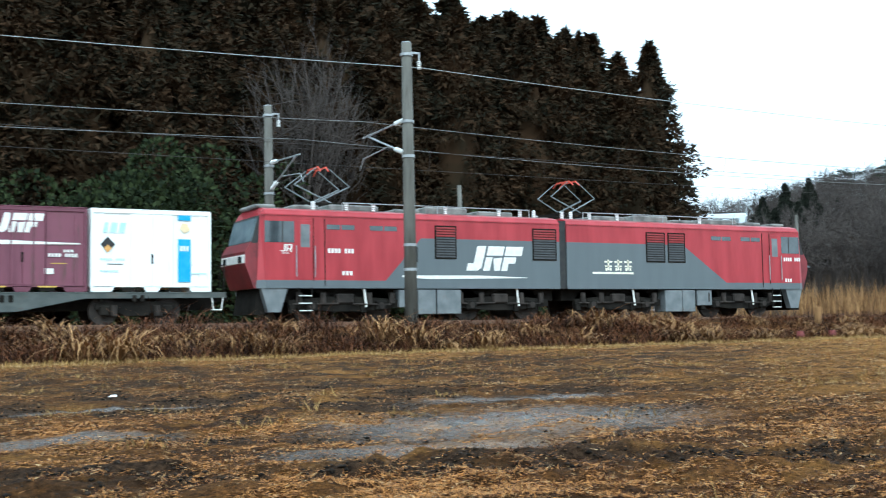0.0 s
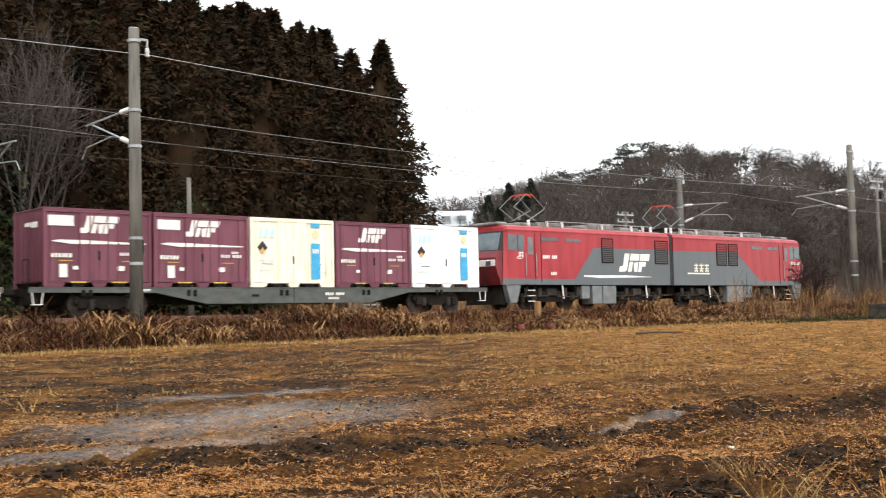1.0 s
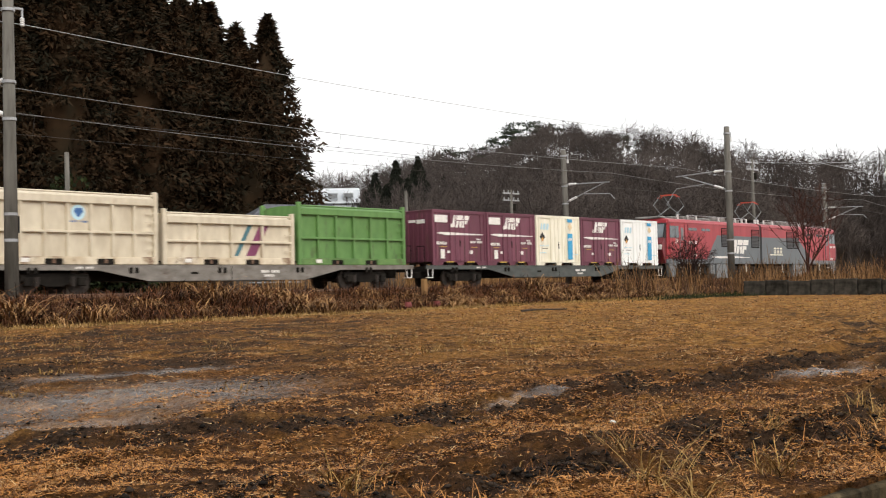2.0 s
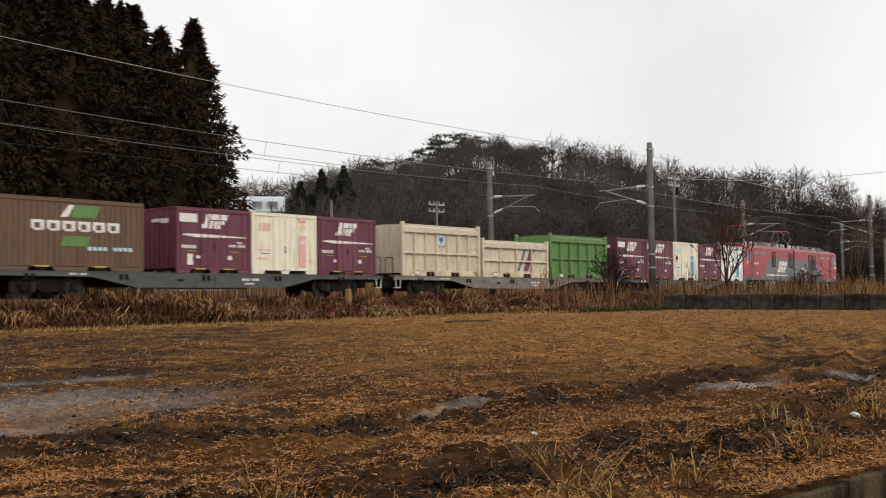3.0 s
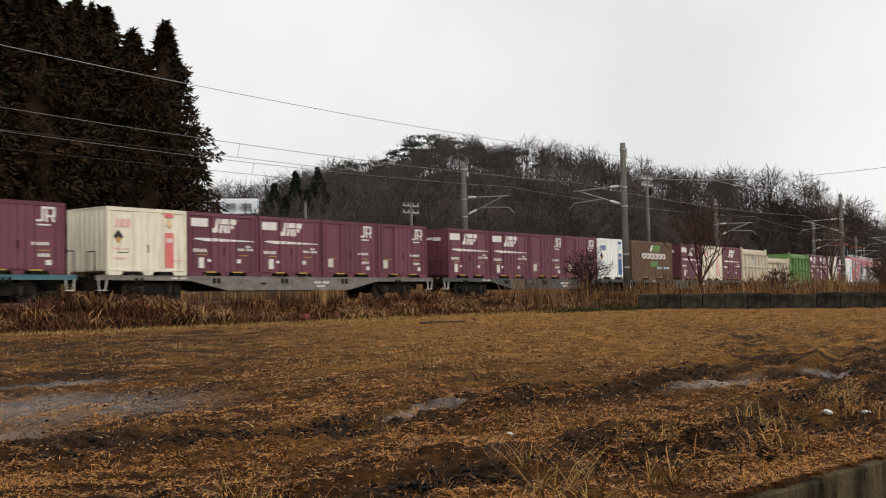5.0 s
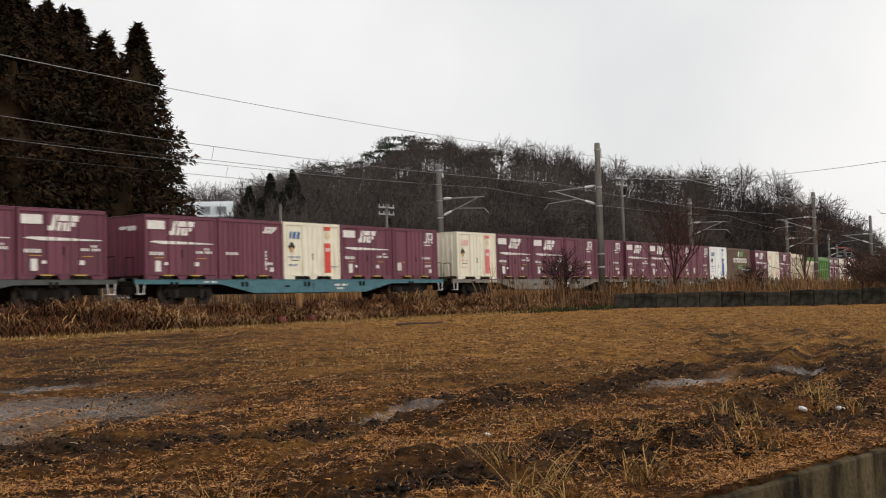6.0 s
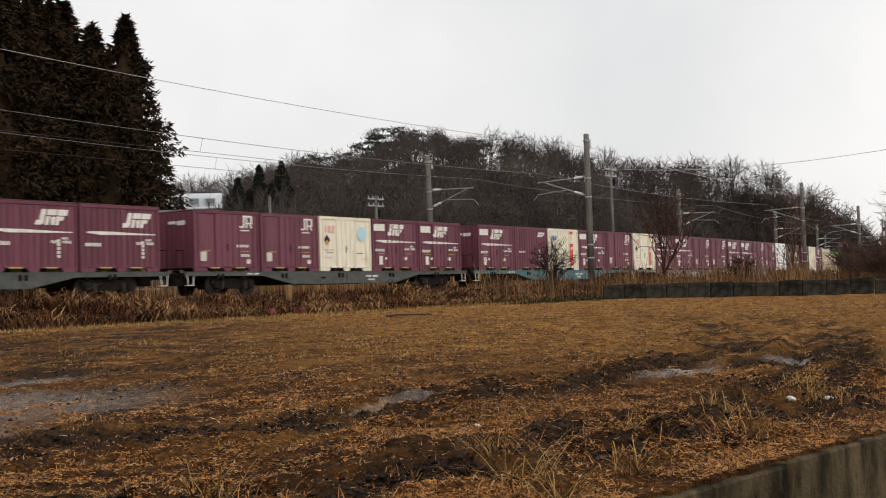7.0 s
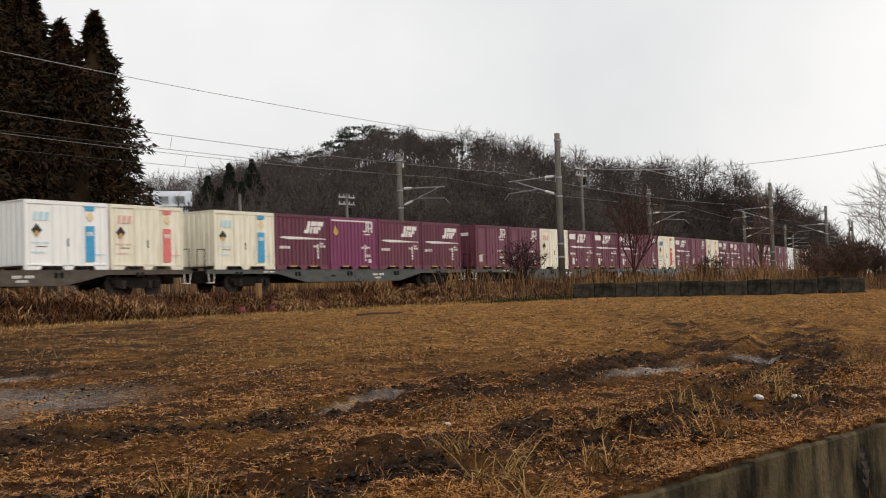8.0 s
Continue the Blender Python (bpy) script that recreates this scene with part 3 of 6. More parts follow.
FAR_POLES[4:] = [(*along(x, y)[:2], top, lean) for x, y, top, lean in FAR_POLES[4:]]
for x, y, top, lean in NEAR_POLES:
    line_pole(x, y, 1, top, lean)
for x, y, top, lean in FAR_POLES:
    line_pole(x, y, -1, top, lean)


def wire(name, pts, r, material, label, category="overhead wire", sag=0.0, droppers=None):
    """A stretched wire through supports, sagging between them."""
    b = Build()
    run = [Vector(pts[0])]
    for p, q in zip(pts, pts[1:]):
        p, q = Vector(p), Vector(q)
        n = 14
        run += [p.lerp(q, i / n) - Vector((0, 0, 4 * sag * (i / n) * (1 - i / n))) for i in range(1, n + 1)]
    v = [c + Vector((0, math.cos(t), math.sin(t))) * r for c in run for t in (1.2566 * i for i in range(5))]
    f = [(5 * k + i, 5 * k + 5 + i, 5 * k + 5 + (i + 1) % 5, 5 * k + (i + 1) % 5) for k in range(len(run) - 1) for i in range(5)]
    b.add(v, f)
    ob = part(name, b, material)
    return tagged(ob, label, category, "overhead wires")


wire("feeder_wire", [(x + 0.4, y, top - 0.68) for x, y, top, _ in NEAR_POLES], 0.011, M_WIRE_PALE, "pale aluminium feeder wire along the near poles", sag=0.35)
for ty, poles in ((NEAR_TRACK, NEAR_POLES), (FAR_TRACK, FAR_POLES)):
    off = ty - poles[0][1]
    tops = [(x, y + off, 7.25) for x, y, top, _ in poles]
    wire("messenger_wire", tops, 0.011, M_WIRE, "twisted messenger wire over the track", sag=0.32)
    wire("contact_wire", [(x, y + off + 0.15, 6.45) for x, y, _, _ in poles], 0.009, M_WIRE_DARK, "grooved copper contact wire over the track", sag=0.0)
    for (ax, ay, *_), (bx, by, *_) in zip(poles, poles[1:]):
        for i in range(1, 8):
            k = i / 8
            x = ax + (bx - ax) * k
            y = ay + (by - ay) * k + off
            d = Build().tube((x, y, 7.25 - 1.28 * k * (1 - k)), (x, y + 0.15, 6.45), 0.006, 0.006, 4)
            tagged(part("dropper", d, M_WIRE_DARK), "thin dropper between messenger and contact wire", "wire dropper", "droppers")

# ---- train ----
L12, W12, H12 = 3.66, 2.44, 2.5


def slanted_mark(b, x0, z0, w, h, y, cut=True):
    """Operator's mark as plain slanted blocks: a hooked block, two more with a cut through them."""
    s = h * 0.28

    def block(pts):
        b.prism([(x0 + px * w + (pz * h) * 0.28, z0 + pz * h) for px, pz in pts], y, y + 0.004)
    block([(0.0, 0.0), (0.2, 0.0), (0.26, 0.12), (0.26, 1.0), (0.1, 1.0), (0.1, 0.3), (0.0, 0.3)])
    block([(0.3, 0.0), (0.42, 0.0), (0.42, 0.55), (0.3, 0.55)])
    block([(0.3, 0.62), (0.6, 0.62), (0.6, 1.0), (0.3, 1.0)])
    block([(0.44, 0.5), (0.5, 0.0), (0.6, 0.0), (0.6, 0.55)])
    block([(0.63, 0.0), (0.74, 0.0), (0.74, 0.56), (0.63, 0.56)])
    block([(0.63, 0.62), (0.95, 0.62), (0.95, 1.0), (0.63, 1.0)])
    block([(0.74, 0.3), (0.86, 0.3), (0.86, 0.56), (0.74, 0.56)])


def short_mark(b, x0, z0, w, h, y):
    """The smaller mark: a hook and a looped block, with a bar below."""
    def block(pts):
        b.prism([(x0 + px * w, z0 + pz * h) for px, pz in pts], y, y + 0.004)
    block([(0.0, 0.25), (0.08, 0.2), (0.3, 0.2), (0.3, 0.32), (0.0, 0.32)])
    block([(0.3, 0.2), (0.42, 0.28), (0.42, 1.0), (0.3, 1.0)])
    block([(0.5, 0.2), (0.62, 0.2), (0.62, 0.86), (0.5, 0.86)])
    block([(0.42, 0.88), (1.0, 0.88), (1.0, 1.0), (0.42, 1.0)])
    block([(0.86, 0.55), (1.0, 0.55), (1.0, 0.88), (0.86, 0.88)])
    block([(0.62, 0.46), (1.0, 0.46), (1.0, 0.56), (0.62, 0.56)])
    block([(0.76, 0.46), (0.86, 0.2), (1.0, 0.2), (0.9, 0.46)])
    block([(0.1, 0.0), (0.75, 0.0), (0.75, 0.08), (0.1, 0.08)])


def bars(b, x, z, w, h, y, n=5):
    """Unreadable lettering as short bars."""
    d = w / n
    for i in range(n):
        if n > 6 and i == n // 2:
            continue
        b.box(x + i * d, x + i * d + d * 0.7, y, y + 0.004, z, z + h)


def shell(c, paint, ribs=(), doors=True, length=L12, height=H12, n_notch=2):
    """Steel box container: walls, frame, side doors with bars, notched foot."""
    L, H, W = length, height, W12
    b = Build()
    b.box(0.03, L - 0.03, 0.05, W - 0.05, 0.16, H - 0.03)
    part("body", b, paint, c)
    part("roof", Build().box(0.0, L, 0.0, W, H - 0.035, H, 0.012), paint, c, "flat steel roof")
    for x in (0.0, L - 0.1):
        for y in (0.0, W - 0.1):
            part("corner_post", Build().box(x, x + 0.1, y, y + 0.1, 0.0, H - 0.04, 0.012), paint, c)
    for y in (0.004, W - 0.084):
        part("top_rail", Build().box(0.1, L - 0.1, y, y + 0.08, H - 0.14, H - 0.036, 0.01), paint, c)
        # foot rail with fork notches
        cuts = [L * 0.31, L * 0.69] if n_notch == 2 else [L * 0.5]
        xs = [0.1] + [q for k in cuts for q in (k - 0.42, k + 0.42)] + [L - 0.1]
        f = Build()
        for a, e in zip(xs[::2], xs[1::2]):
            f.prism([(a + 0.1 * (a > 0.2), 0.0), (e - 0.1 * (e < L - 0.2), 0.0), (e, 0.16), (a, 0.16)], y, y + 0.08)
        f.box(0.1, L - 0.1, y, y + 0.08, 0.14, 0.2)
        part("foot_rail", f, paint, c)
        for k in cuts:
            # solid block, its dark colour stands for the shade inside the pocket
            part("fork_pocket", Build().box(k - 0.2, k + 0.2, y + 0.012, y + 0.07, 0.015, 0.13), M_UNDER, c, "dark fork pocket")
            if paint not in (M_WHITE, M_CREAM) and y < 1:
                part("pocket_edge", Build().box(k - 0.26, k + 0.26, y - 0.006, y + 0.0, 0.125, 0.17), M_YELLOW, c, "yellow painted pocket edge")
    if doors:
        for x0, x1 in ((L * 0.33, L * 0.5 - 0.01), (L * 0.5 + 0.01, L * 0.67)):
            part("side_door", Build().box(x0, x1, 0.018, 0.052, 0.2, H - 0.14, 0.008), paint, c)
        for x in (L * 0.33 - 0.03, L * 0.415, L * 0.585, L * 0.67 + 0.03):
            part("locking_bar", Build().tube((x, 0.012, 0.2), (x, 0.012, H - 0.15), 0.02, 0.02, 8), paint, c)
        for x in (L * 0.2, L * 0.78):
            part("hinge_strap", Build().box(x - 0.22, x + 0.22, 0.036, 0.05, 0.82, 0.845), M_YELLOW if paint is M_PURPLE else M_UNDER, c, "slim latch strap")
        part("door_handle", Build().box(L * 0.5 - 0.03, L * 0.5 + 0.03, 0.0, 0.018, 0.85, 1.15, 0.008), M_UNDER, c, "dark latch handle")
    for x in ribs:
        part("rib", Build().prism([(x - 0.07, 0.2), (x + 0.07, 0.2), (x + 0.07, H - 0.15), (x - 0.07, H - 0.15)], 0.022, 0.052), paint, c)
    # end wall stiffeners
    for y in np.arange(0.35, W - 0.3, 0.29):
        part("end_rib", Build().box(0.008, 0.032, y, y + 0.12, 0.2, H - 0.15), paint, c)
    return c


def purple(kind):
    """The five liveries of the purple twelve-foot box."""
    words = {
        "plate": "wine-red steel freight container with white plate, slanted mark and stripe",
        "plain": "wine-red steel freight container with side doors, slanted mark and stripe",
        "ribbed": "wine-red ribbed steel freight container with slanted white mark and stripe",
        "small": "wine-red ribbed steel freight container with one small white mark",
        "mark": "wine-red steel freight container with hooked white mark and side doors",
        "band": "bright magenta-purple ribbed freight container with white top band",
    }[kind]
    c = thing("freight_container", pose(0, 0, 0), words, "container", "freight containers")
    L = L12
    ribbed = kind in ("ribbed", "small", "band")
    paint = M_PURPLE2 if kind == "band" else M_PURPLE
    shell(c, paint, [0.34 + i * 0.27 for i in range(12)] if ribbed else (0.3, L - 0.3), not ribbed)
    y = 0.012 if ribbed else 0.01
    b = Build()
    if kind in ("plate", "plain", "ribbed"):
        x0 = 1.15 if kind == "plate" else (1.0 if kind == "plain" else 1.85)
        slanted_mark(b, x0 if kind == "plate" else x0 + 0.05, 1.72 if kind != "ribbed" else 1.66, 1.3, 0.56, y)
        part("operator_mark", b, M_MARK, c, "slanted white blocks")
        s = Build().prism([(0.22, 1.44), (0.9, 1.36), (L - 0.2, 1.4), (L - 0.2, 1.43), (1.4, 1.49), (0.5, 1.49)], y, y + 0.004)
        part("stripe", s, M_MARK, c, "tapering white stripe")
        n = Build()
        bars(n, 0.24, 0.93, 0.7, 0.13, y, 6)
        bars(n, 2.55, 1.02, 0.85, 0.1, y, 9)
        bars(n, 2.98, 1.16, 0.3, 0.08, y, 3)
        if kind == "ribbed":
            for k in range(5):
                n.box(2.8, 2.92, y, y + 0.004, 0.5 + k * 0.14, 0.6 + k * 0.14)
        else:
            n.box(0.95, 1.12, y, y + 0.004, 0.55, 0.66)
            n.box(2.45, 2.7, y, y + 0.004, 0.52, 0.68)
        part("lettering", n, M_MARK, c, "small white lettering bars")
        if kind == "plate":
            part("white_plate", Build().box(0.14, 0.98, y - 0.004, y + 0.004, 1.93, 2.26), M_MARK, c, "blank white plate")
            part("document_holder", Build().box(0.5, 0.76, y - 0.012, y + 0.004, 0.3, 0.72), M_MARK, c, "pale document holder")
    else:
        if kind == "small":
            slanted_mark(b, 2.5, 1.95, 0.8, 0.28, y)
        else:
            short_mark(b, 2.5, 1.68, 0.78, 0.66, y)
        part("operator_mark", b, M_MARK, c, "white hooked mark")
        n = Build()
        bars(n, 0.4 if kind == "small" else 2.35, 1.0, 0.7, 0.11, y, 6)
        bars(n, 2.6, 0.6, 0.5, 0.12, y, 3)
        n.box(2.9, 3.12, y, y + 0.004, 0.32, 0.5)
        if ribbed:
            for k in range(6):
                n.box(2.62, 2.72, y, y + 0.004, 0.4 + k * 0.14, 0.5 + k * 0.14)
        part("lettering", n, M_MARK, c, "small white lettering bars")
        if kind == "mark":
            part("document_holder", Build().box(0.35, 0.66, y - 0.012, y + 0.004, 0.42, 0.8), M_PLASTER, c, "pale document holder")
        if kind == "band":
            part("top_band", Build().box(0.12, L - 0.5, y - 0.004, y + 0.004, 2.3, 2.4), M_MARK, c, "white band under the roof")
            part("emblem", Build().prism([(0.25, 1.75), (0.45, 1.6), (0.62, 1.75), (0.4, 2.1)], y, y + 0.004), M_YELLOW, c, "small yellow and blue emblem")
    # mark on the end wall
    e = Build()
    e.box(-0.002, 0.006, 0.5, 1.0, 1.9, 2.08).box(-0.002, 0.006, 1.06, 1.5, 1.96, 2.08)
    part("end_mark", e, M_MARK, c, "white end-wall mark")
    return c


def pale(paint, band, mark, words, globe=False, diamond=True, two=True):
    """White or cream private container with a coloured upright band."""
    c = thing("freight_container", pose(0, 0, 0), words, "container", "freight containers")
    L, y = L12, 0.01
    shell(c, paint, (0.06 * 5, L - 0.3))
    if band:
        x = 2.62
        part("band", Build().box(x, x + 0.4, y - 0.002, y + 0.004, 0.3, 1.62), band, c, "coloured upright band")
        part("band_top", Build().box(x, x + 0.4, y - 0.002, y + 0.004, 2.2, 2.36), band, c, "coloured band end")
        part("emblem", Build().prism([(x + 0.05, 1.95), (x + 0.2, 1.8), (x + 0.38, 1.9), (x + 0.3, 2.1), (x + 0.12, 2.12)], y - 0.002, y + 0.004), M_BUFF if two else M_PALEBLUE, c, "small round faded emblem")
        n = Build()
        bars(n, x + 0.06, 1.25, 0.3, 0.16, y - 0.008, 3)
        part("lettering", n, M_MARK, c)
    n = Build()
    for k, (dx, w) in enumerate(((0.0, 0.1), (0.2, 0.17), (0.46, 0.16))):
        n.prism([(0.36 + dx, 1.78), (0.36 + dx + w, 1.78), (0.42 + dx + w, 2.08), (0.42 + dx, 2.08)], y, y + 0.004)
    part("operator_mark", n, mark, c, "pale coloured owner mark blocks")
    if diamond:
        part("diamond_label", Build().prism([(0.5, 1.18), (0.72, 1.42), (0.5, 1.66), (0.28, 1.42)], y, y + 0.005), M_BLACK, c, "black diamond label")
        part("diamond_label", Build().prism([(0.5, 1.18), (0.61, 1.3), (0.5, 1.42), (0.39, 1.3)], y - 0.005, y + 0.004), M_ORANGE, c, "orange half of the diamond label")
    if globe:
        poly = [(3.0 + 0.34 * math.cos(a), 1.75 + 0.34 * math.sin(a)) for a in np.linspace(0, 6.283, 20, endpoint=False)]
        part("round_emblem", Build().prism(poly, y, y + 0.004), M_PALEBLUE, c, "faded blue round emblem")
    n = Build()
    bars(n, 0.28, 0.95, 0.75, 0.05, y, 8)
    bars(n, 0.28, 0.6, 0.55, 0.05, y, 6)
    part("lettering", n, mark, c, "small faded lettering bars")
    part("hinge_strap", Build().box(2.9, 3.5, y, y + 0.006, 0.55, 0.58), mark, c)
    return c


def open_box(paint, height, words, stripes=False, emblem=False, vertical=5):
    """Twenty-foot open-top box with a grid of ribs and tall corner posts."""
    c = thing("open_top_container", pose(0, 0, 0), words, "container", "open-top containers")
    L, W, H = 6.05, 2.44, height
    for y0, y1 in ((0.13, 0.17), (W - 0.17, W - 0.13)):
        part("side_wall", Build().box(0.05, L - 0.05, y0, y1, 0.15, H - 0.1), paint, c)
    for x0, x1 in ((0.05, 0.09), (L - 0.09, L - 0.05)):
        part("end_wall", Build().box(x0, x1, 0.1, W - 0.1, 0.15, H - 0.06), paint, c)
    part("floor_plate", Build().box(0.09, L - 0.09, 0.1, W - 0.1, 0.15, 0.22), M_UNDER, c)
    part("cover", Build().prism_x([(0.1, H - 0.12), (W - 0.1, H - 0.12), (W - 0.3, H + 0.02), (W / 2, H + 0.06), (0.3, H + 0.02)], 0.1, L - 0.1), M_TAN if paint is M_TAN else M_GREEN, c, "low sheeted cover")
    for x in (0.0, L - 0.17):
        for y in (0.0, W - 0.17):
            part("corner_post", Build().box(x, x + 0.17, y, y + 0.17, 0.0, H + 0.16, 0.02), paint, c)
    for y in (0.0, W - 0.1):
        part("top_rail", Build().box(0.17, L - 0.17, y, y + 0.1, H - 0.34, H - 0.08, 0.02), paint, c)
        part("mid_rail", Build().box(0.17, L - 0.17, y + 0.015, y + 0.14, H * 0.44, H * 0.44 + 0.09, 0.015), paint, c)
        f = Build()
        for a, e in ((0.17, 1.75), (2.4, L - 2.4), (L - 1.75, L - 0.17)):
            f.box(a, e, y, y + 0.1, 0.0, 0.26, 0.015)
        f.box(0.17, L - 0.17, y + 0.01, y + 0.1, 0.2, 0.27)
        part("foot_rail", f, M_TANRUST if paint is M_TAN else M_GREENRUST, c, "scuffed rusty foot rail")
        part("cover_rail", Build().tube((0.2, y + 0.05, H + 0.02), (L - 0.2, y + 0.05, H + 0.02), 0.035), paint, c)
    for k in range(1, vertical + 1):
        x = 0.1 + k * (L - 0.2) / (vertical + 1)
        part("rib", Build().box(x - 0.05, x + 0.05, 0.012, 0.14, 0.27, H - 0.34, 0.012), paint, c)
    for z in np.arange(0.5, H - 0.4, 0.32):
        part("rung", Build().box(L - 0.5, L - 0.17, 0.0, 0.03, z, z + 0.03), paint, c, "short ladder rung")
    for x in (2.07, L - 2.07):
        # pocket filled solid, with its inner shade given by the dark colour
        part("fork_pocket", Build().box(x - 0.3, x + 0.3, 0.03, 0.1, 0.02, 0.2), M_UNDER, c, "dark fork pocket")
        part("pocket_edge", Build().box(x - 0.05, x + 0.05, 0.01, 0.03, 0.04, 0.18), M_RAIL, c)
    part("label_plate", Build().box(0.9, 1.2, -0.008, -0.002, 0.08, 0.22), M_MARK, c, "white label plate")
    if stripes:
        part("stripe", Build().prism([(3.75, 0.34), (4.2, 0.34), (4.85, H - 0.34), (4.4, H - 0.34)], 0.122, 0.131), M_PURPLE2, c, "faded red slanted stripe")
        part("stripe", Build().prism([(3.2, 0.34), (3.4, 0.34), (4.05, H - 0.34), (3.85, H - 0.34)], 0.122, 0.131), M_SILL["teal"], c, "faded blue slanted stripe")
    if emblem:
        ring = [(3.02 + 0.26 * math.cos(t), 1.76 + 0.26 * math.sin(t)) for t in np.linspace(0, 6.283, 18, endpoint=False)]
        part("emblem", Build().prism(ring, 0.124, 0.131), M_PALEBLUE, c, "small pale round emblem")
        part("emblem", Build().prism([(2.86, 1.78), (3.02, 1.58), (3.2, 1.78), (3.16, 1.9), (2.9, 1.9)], 0.118, 0.125), M_NAVY, c, "small blue shield emblem")
        n = Build()
        bars(n, 2.7, 1.42, 0.7, 0.06, 0.122, 7)
        part("lettering", n, M_NAVY, c)
    return c


def brown_box():
    c = thing("freight_container", pose(0, 0, 0), "brown corrugated twenty-foot container with pale and green marks", "container", "freight containers")
    L = 6.05
    shell(c, M_BROWN, [0.24 + i * 0.223 for i in range(26)], False, L, 2.5)
    n = Build()
    for i in range(6):
        x = 1.5 + i * 0.6
        n.box(x, x + 0.5, 0.012, 0.018, 1.62, 1.72).box(x, x + 0.13, 0.012, 0.018, 1.42, 1.62).box(x + 0.34, x + 0.5, 0.012, 0.018, 1.38, 1.62).box(x + 0.1, x + 0.4, 0.012, 0.018, 1.36, 1.44)
    part("owner_mark", n, M_MARK, c, "large faded white blocks")
    part("emblem", Build().prism([(3.0, 1.85), (4.0, 1.85), (4.2, 2.28), (3.2, 2.28)], 0.012, 0.018), M_GREEN, c, "green slanted emblem")
    part("emblem", Build().prism([(2.6, 1.85), (2.9, 1.85), (3.15, 2.28), (2.95, 2.28)], 0.012, 0.018), M_MARK, c, "white slanted emblem")
    part("emblem", Build().prism([(2.6, 0.85), (3.7, 0.85), (3.8, 1.2), (2.8, 1.2)], 0.012, 0.018), M_GREEN, c, "green faded emblem")
    n = Build()
    bars(n, 3.7, 0.72, 1.9, 0.13, 0.012, 9)
    part("lettering", n, M_PALEBLUE, c, "faded blue lettering bars")
    return c


def flat_wagon(tone):
    """Skeleton container wagon: centre sill, fishbelly side sills, two bogies, end steps."""
    paint = M_SILL[tone]
    words = {"grey": "grey-green steel container flat wagon, dusty", "brown": "dusty brown-grey steel container flat wagon", "dark": "dark brown grimy steel container flat wagon", "teal": "teal-blue steel container flat wagon"}[tone]
    w = thing("container_wagon", pose(0, 0, 0), words, "railway wagon", "container wagons")
    L = 19.6
    for y in (0.02, 2.36):
        s = [(0.0, 0.82), (4.3, 0.8), (6.2, 0.42), (L - 6.2, 0.42), (L - 4.3, 0.8), (L, 0.82), (L, 0.985), (0.0, 0.985)]
        part("side_sill", Build().prism(s, y, y + 0.06), paint, w)
        part("sill_flange", Build().box(0, L, y - 0.012, y + 0.075, 0.955, 0.99), paint, w)
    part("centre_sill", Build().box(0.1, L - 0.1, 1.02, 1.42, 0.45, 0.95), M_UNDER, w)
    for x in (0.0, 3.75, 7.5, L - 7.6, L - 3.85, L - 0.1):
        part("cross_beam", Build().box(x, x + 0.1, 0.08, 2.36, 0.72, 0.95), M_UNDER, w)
    part("sill_seam", Build().box(L * 0.5 - 0.01, L * 0.5 + 0.01, 0.012, 0.02, 0.43, 0.95), M_UNDER, w)
    for x in (1.85, 5.6, 9.35, 13.1, 16.85):
        for q in (-0.16, 0.08):
            part("clamp_block", Build().box(x + q, x + q + 0.12, -0.03, 0.03, 0.7, 0.9, 0.012), M_UNDER, w, "dark container clamp")
    n = Build()
    bars(n, 11.2, 0.7, 0.9, 0.1, 0.012, 9)
    bars(n, 11.35, 0.55, 0.5, 0.08, 0.012, 5)
    bars(n, 3.4, 0.86, 0.7, 0.07, 0.012, 7)
    part("lettering", n, M_MARK, w, "white wagon lettering bars")
    part("sill_plate", Build().box(8.0, 8.3, 0.01, 0.02, 0.66, 0.74), M_UNDER, w, "dark slot in the sill")
    for x, s in ((0.0, 1), (L, -1)):
        part("step", Build().tube((x + s * 0.1, 0.03, 0.82), (x + s * 0.14, 0.03, 0.46), 0.018).tube((x + s * 0.45, 0.03, 0.82), (x + s * 0.4, 0.03, 0.46), 0.018)
             .box(min(x + s * 0.12, x + s * 0.42), max(x + s * 0.12, x + s * 0.42), 0.0, 0.2, 0.43, 0.46), M_MARK, w, "white stirrup step")
        part("end_rail", Build().tube((x + s * 0.03, 0.15, 0.98), (x + s * 0.03, 0.15, 1.85), 0.018).tube((x + s * 0.03, 0.15, 1.85), (x + s * 0.03, 0.6, 1.85), 0.018)
             .tube((x + s * 0.03, 0.6, 0.98), (x + s * 0.03, 0.6, 1.85), 0.018), M_UNDER, w, "thin end handrail")
        part("coupler", Build().box(min(x, x - s * 0.4), max(x, x - s * 0.4), 1.1, 1.34, 0.75, 0.98, 0.04), M_UNDER, w)
    for cx in (2.75, L - 2.75):
        bogie(w, cx, 0.95, 0.43)
    return w


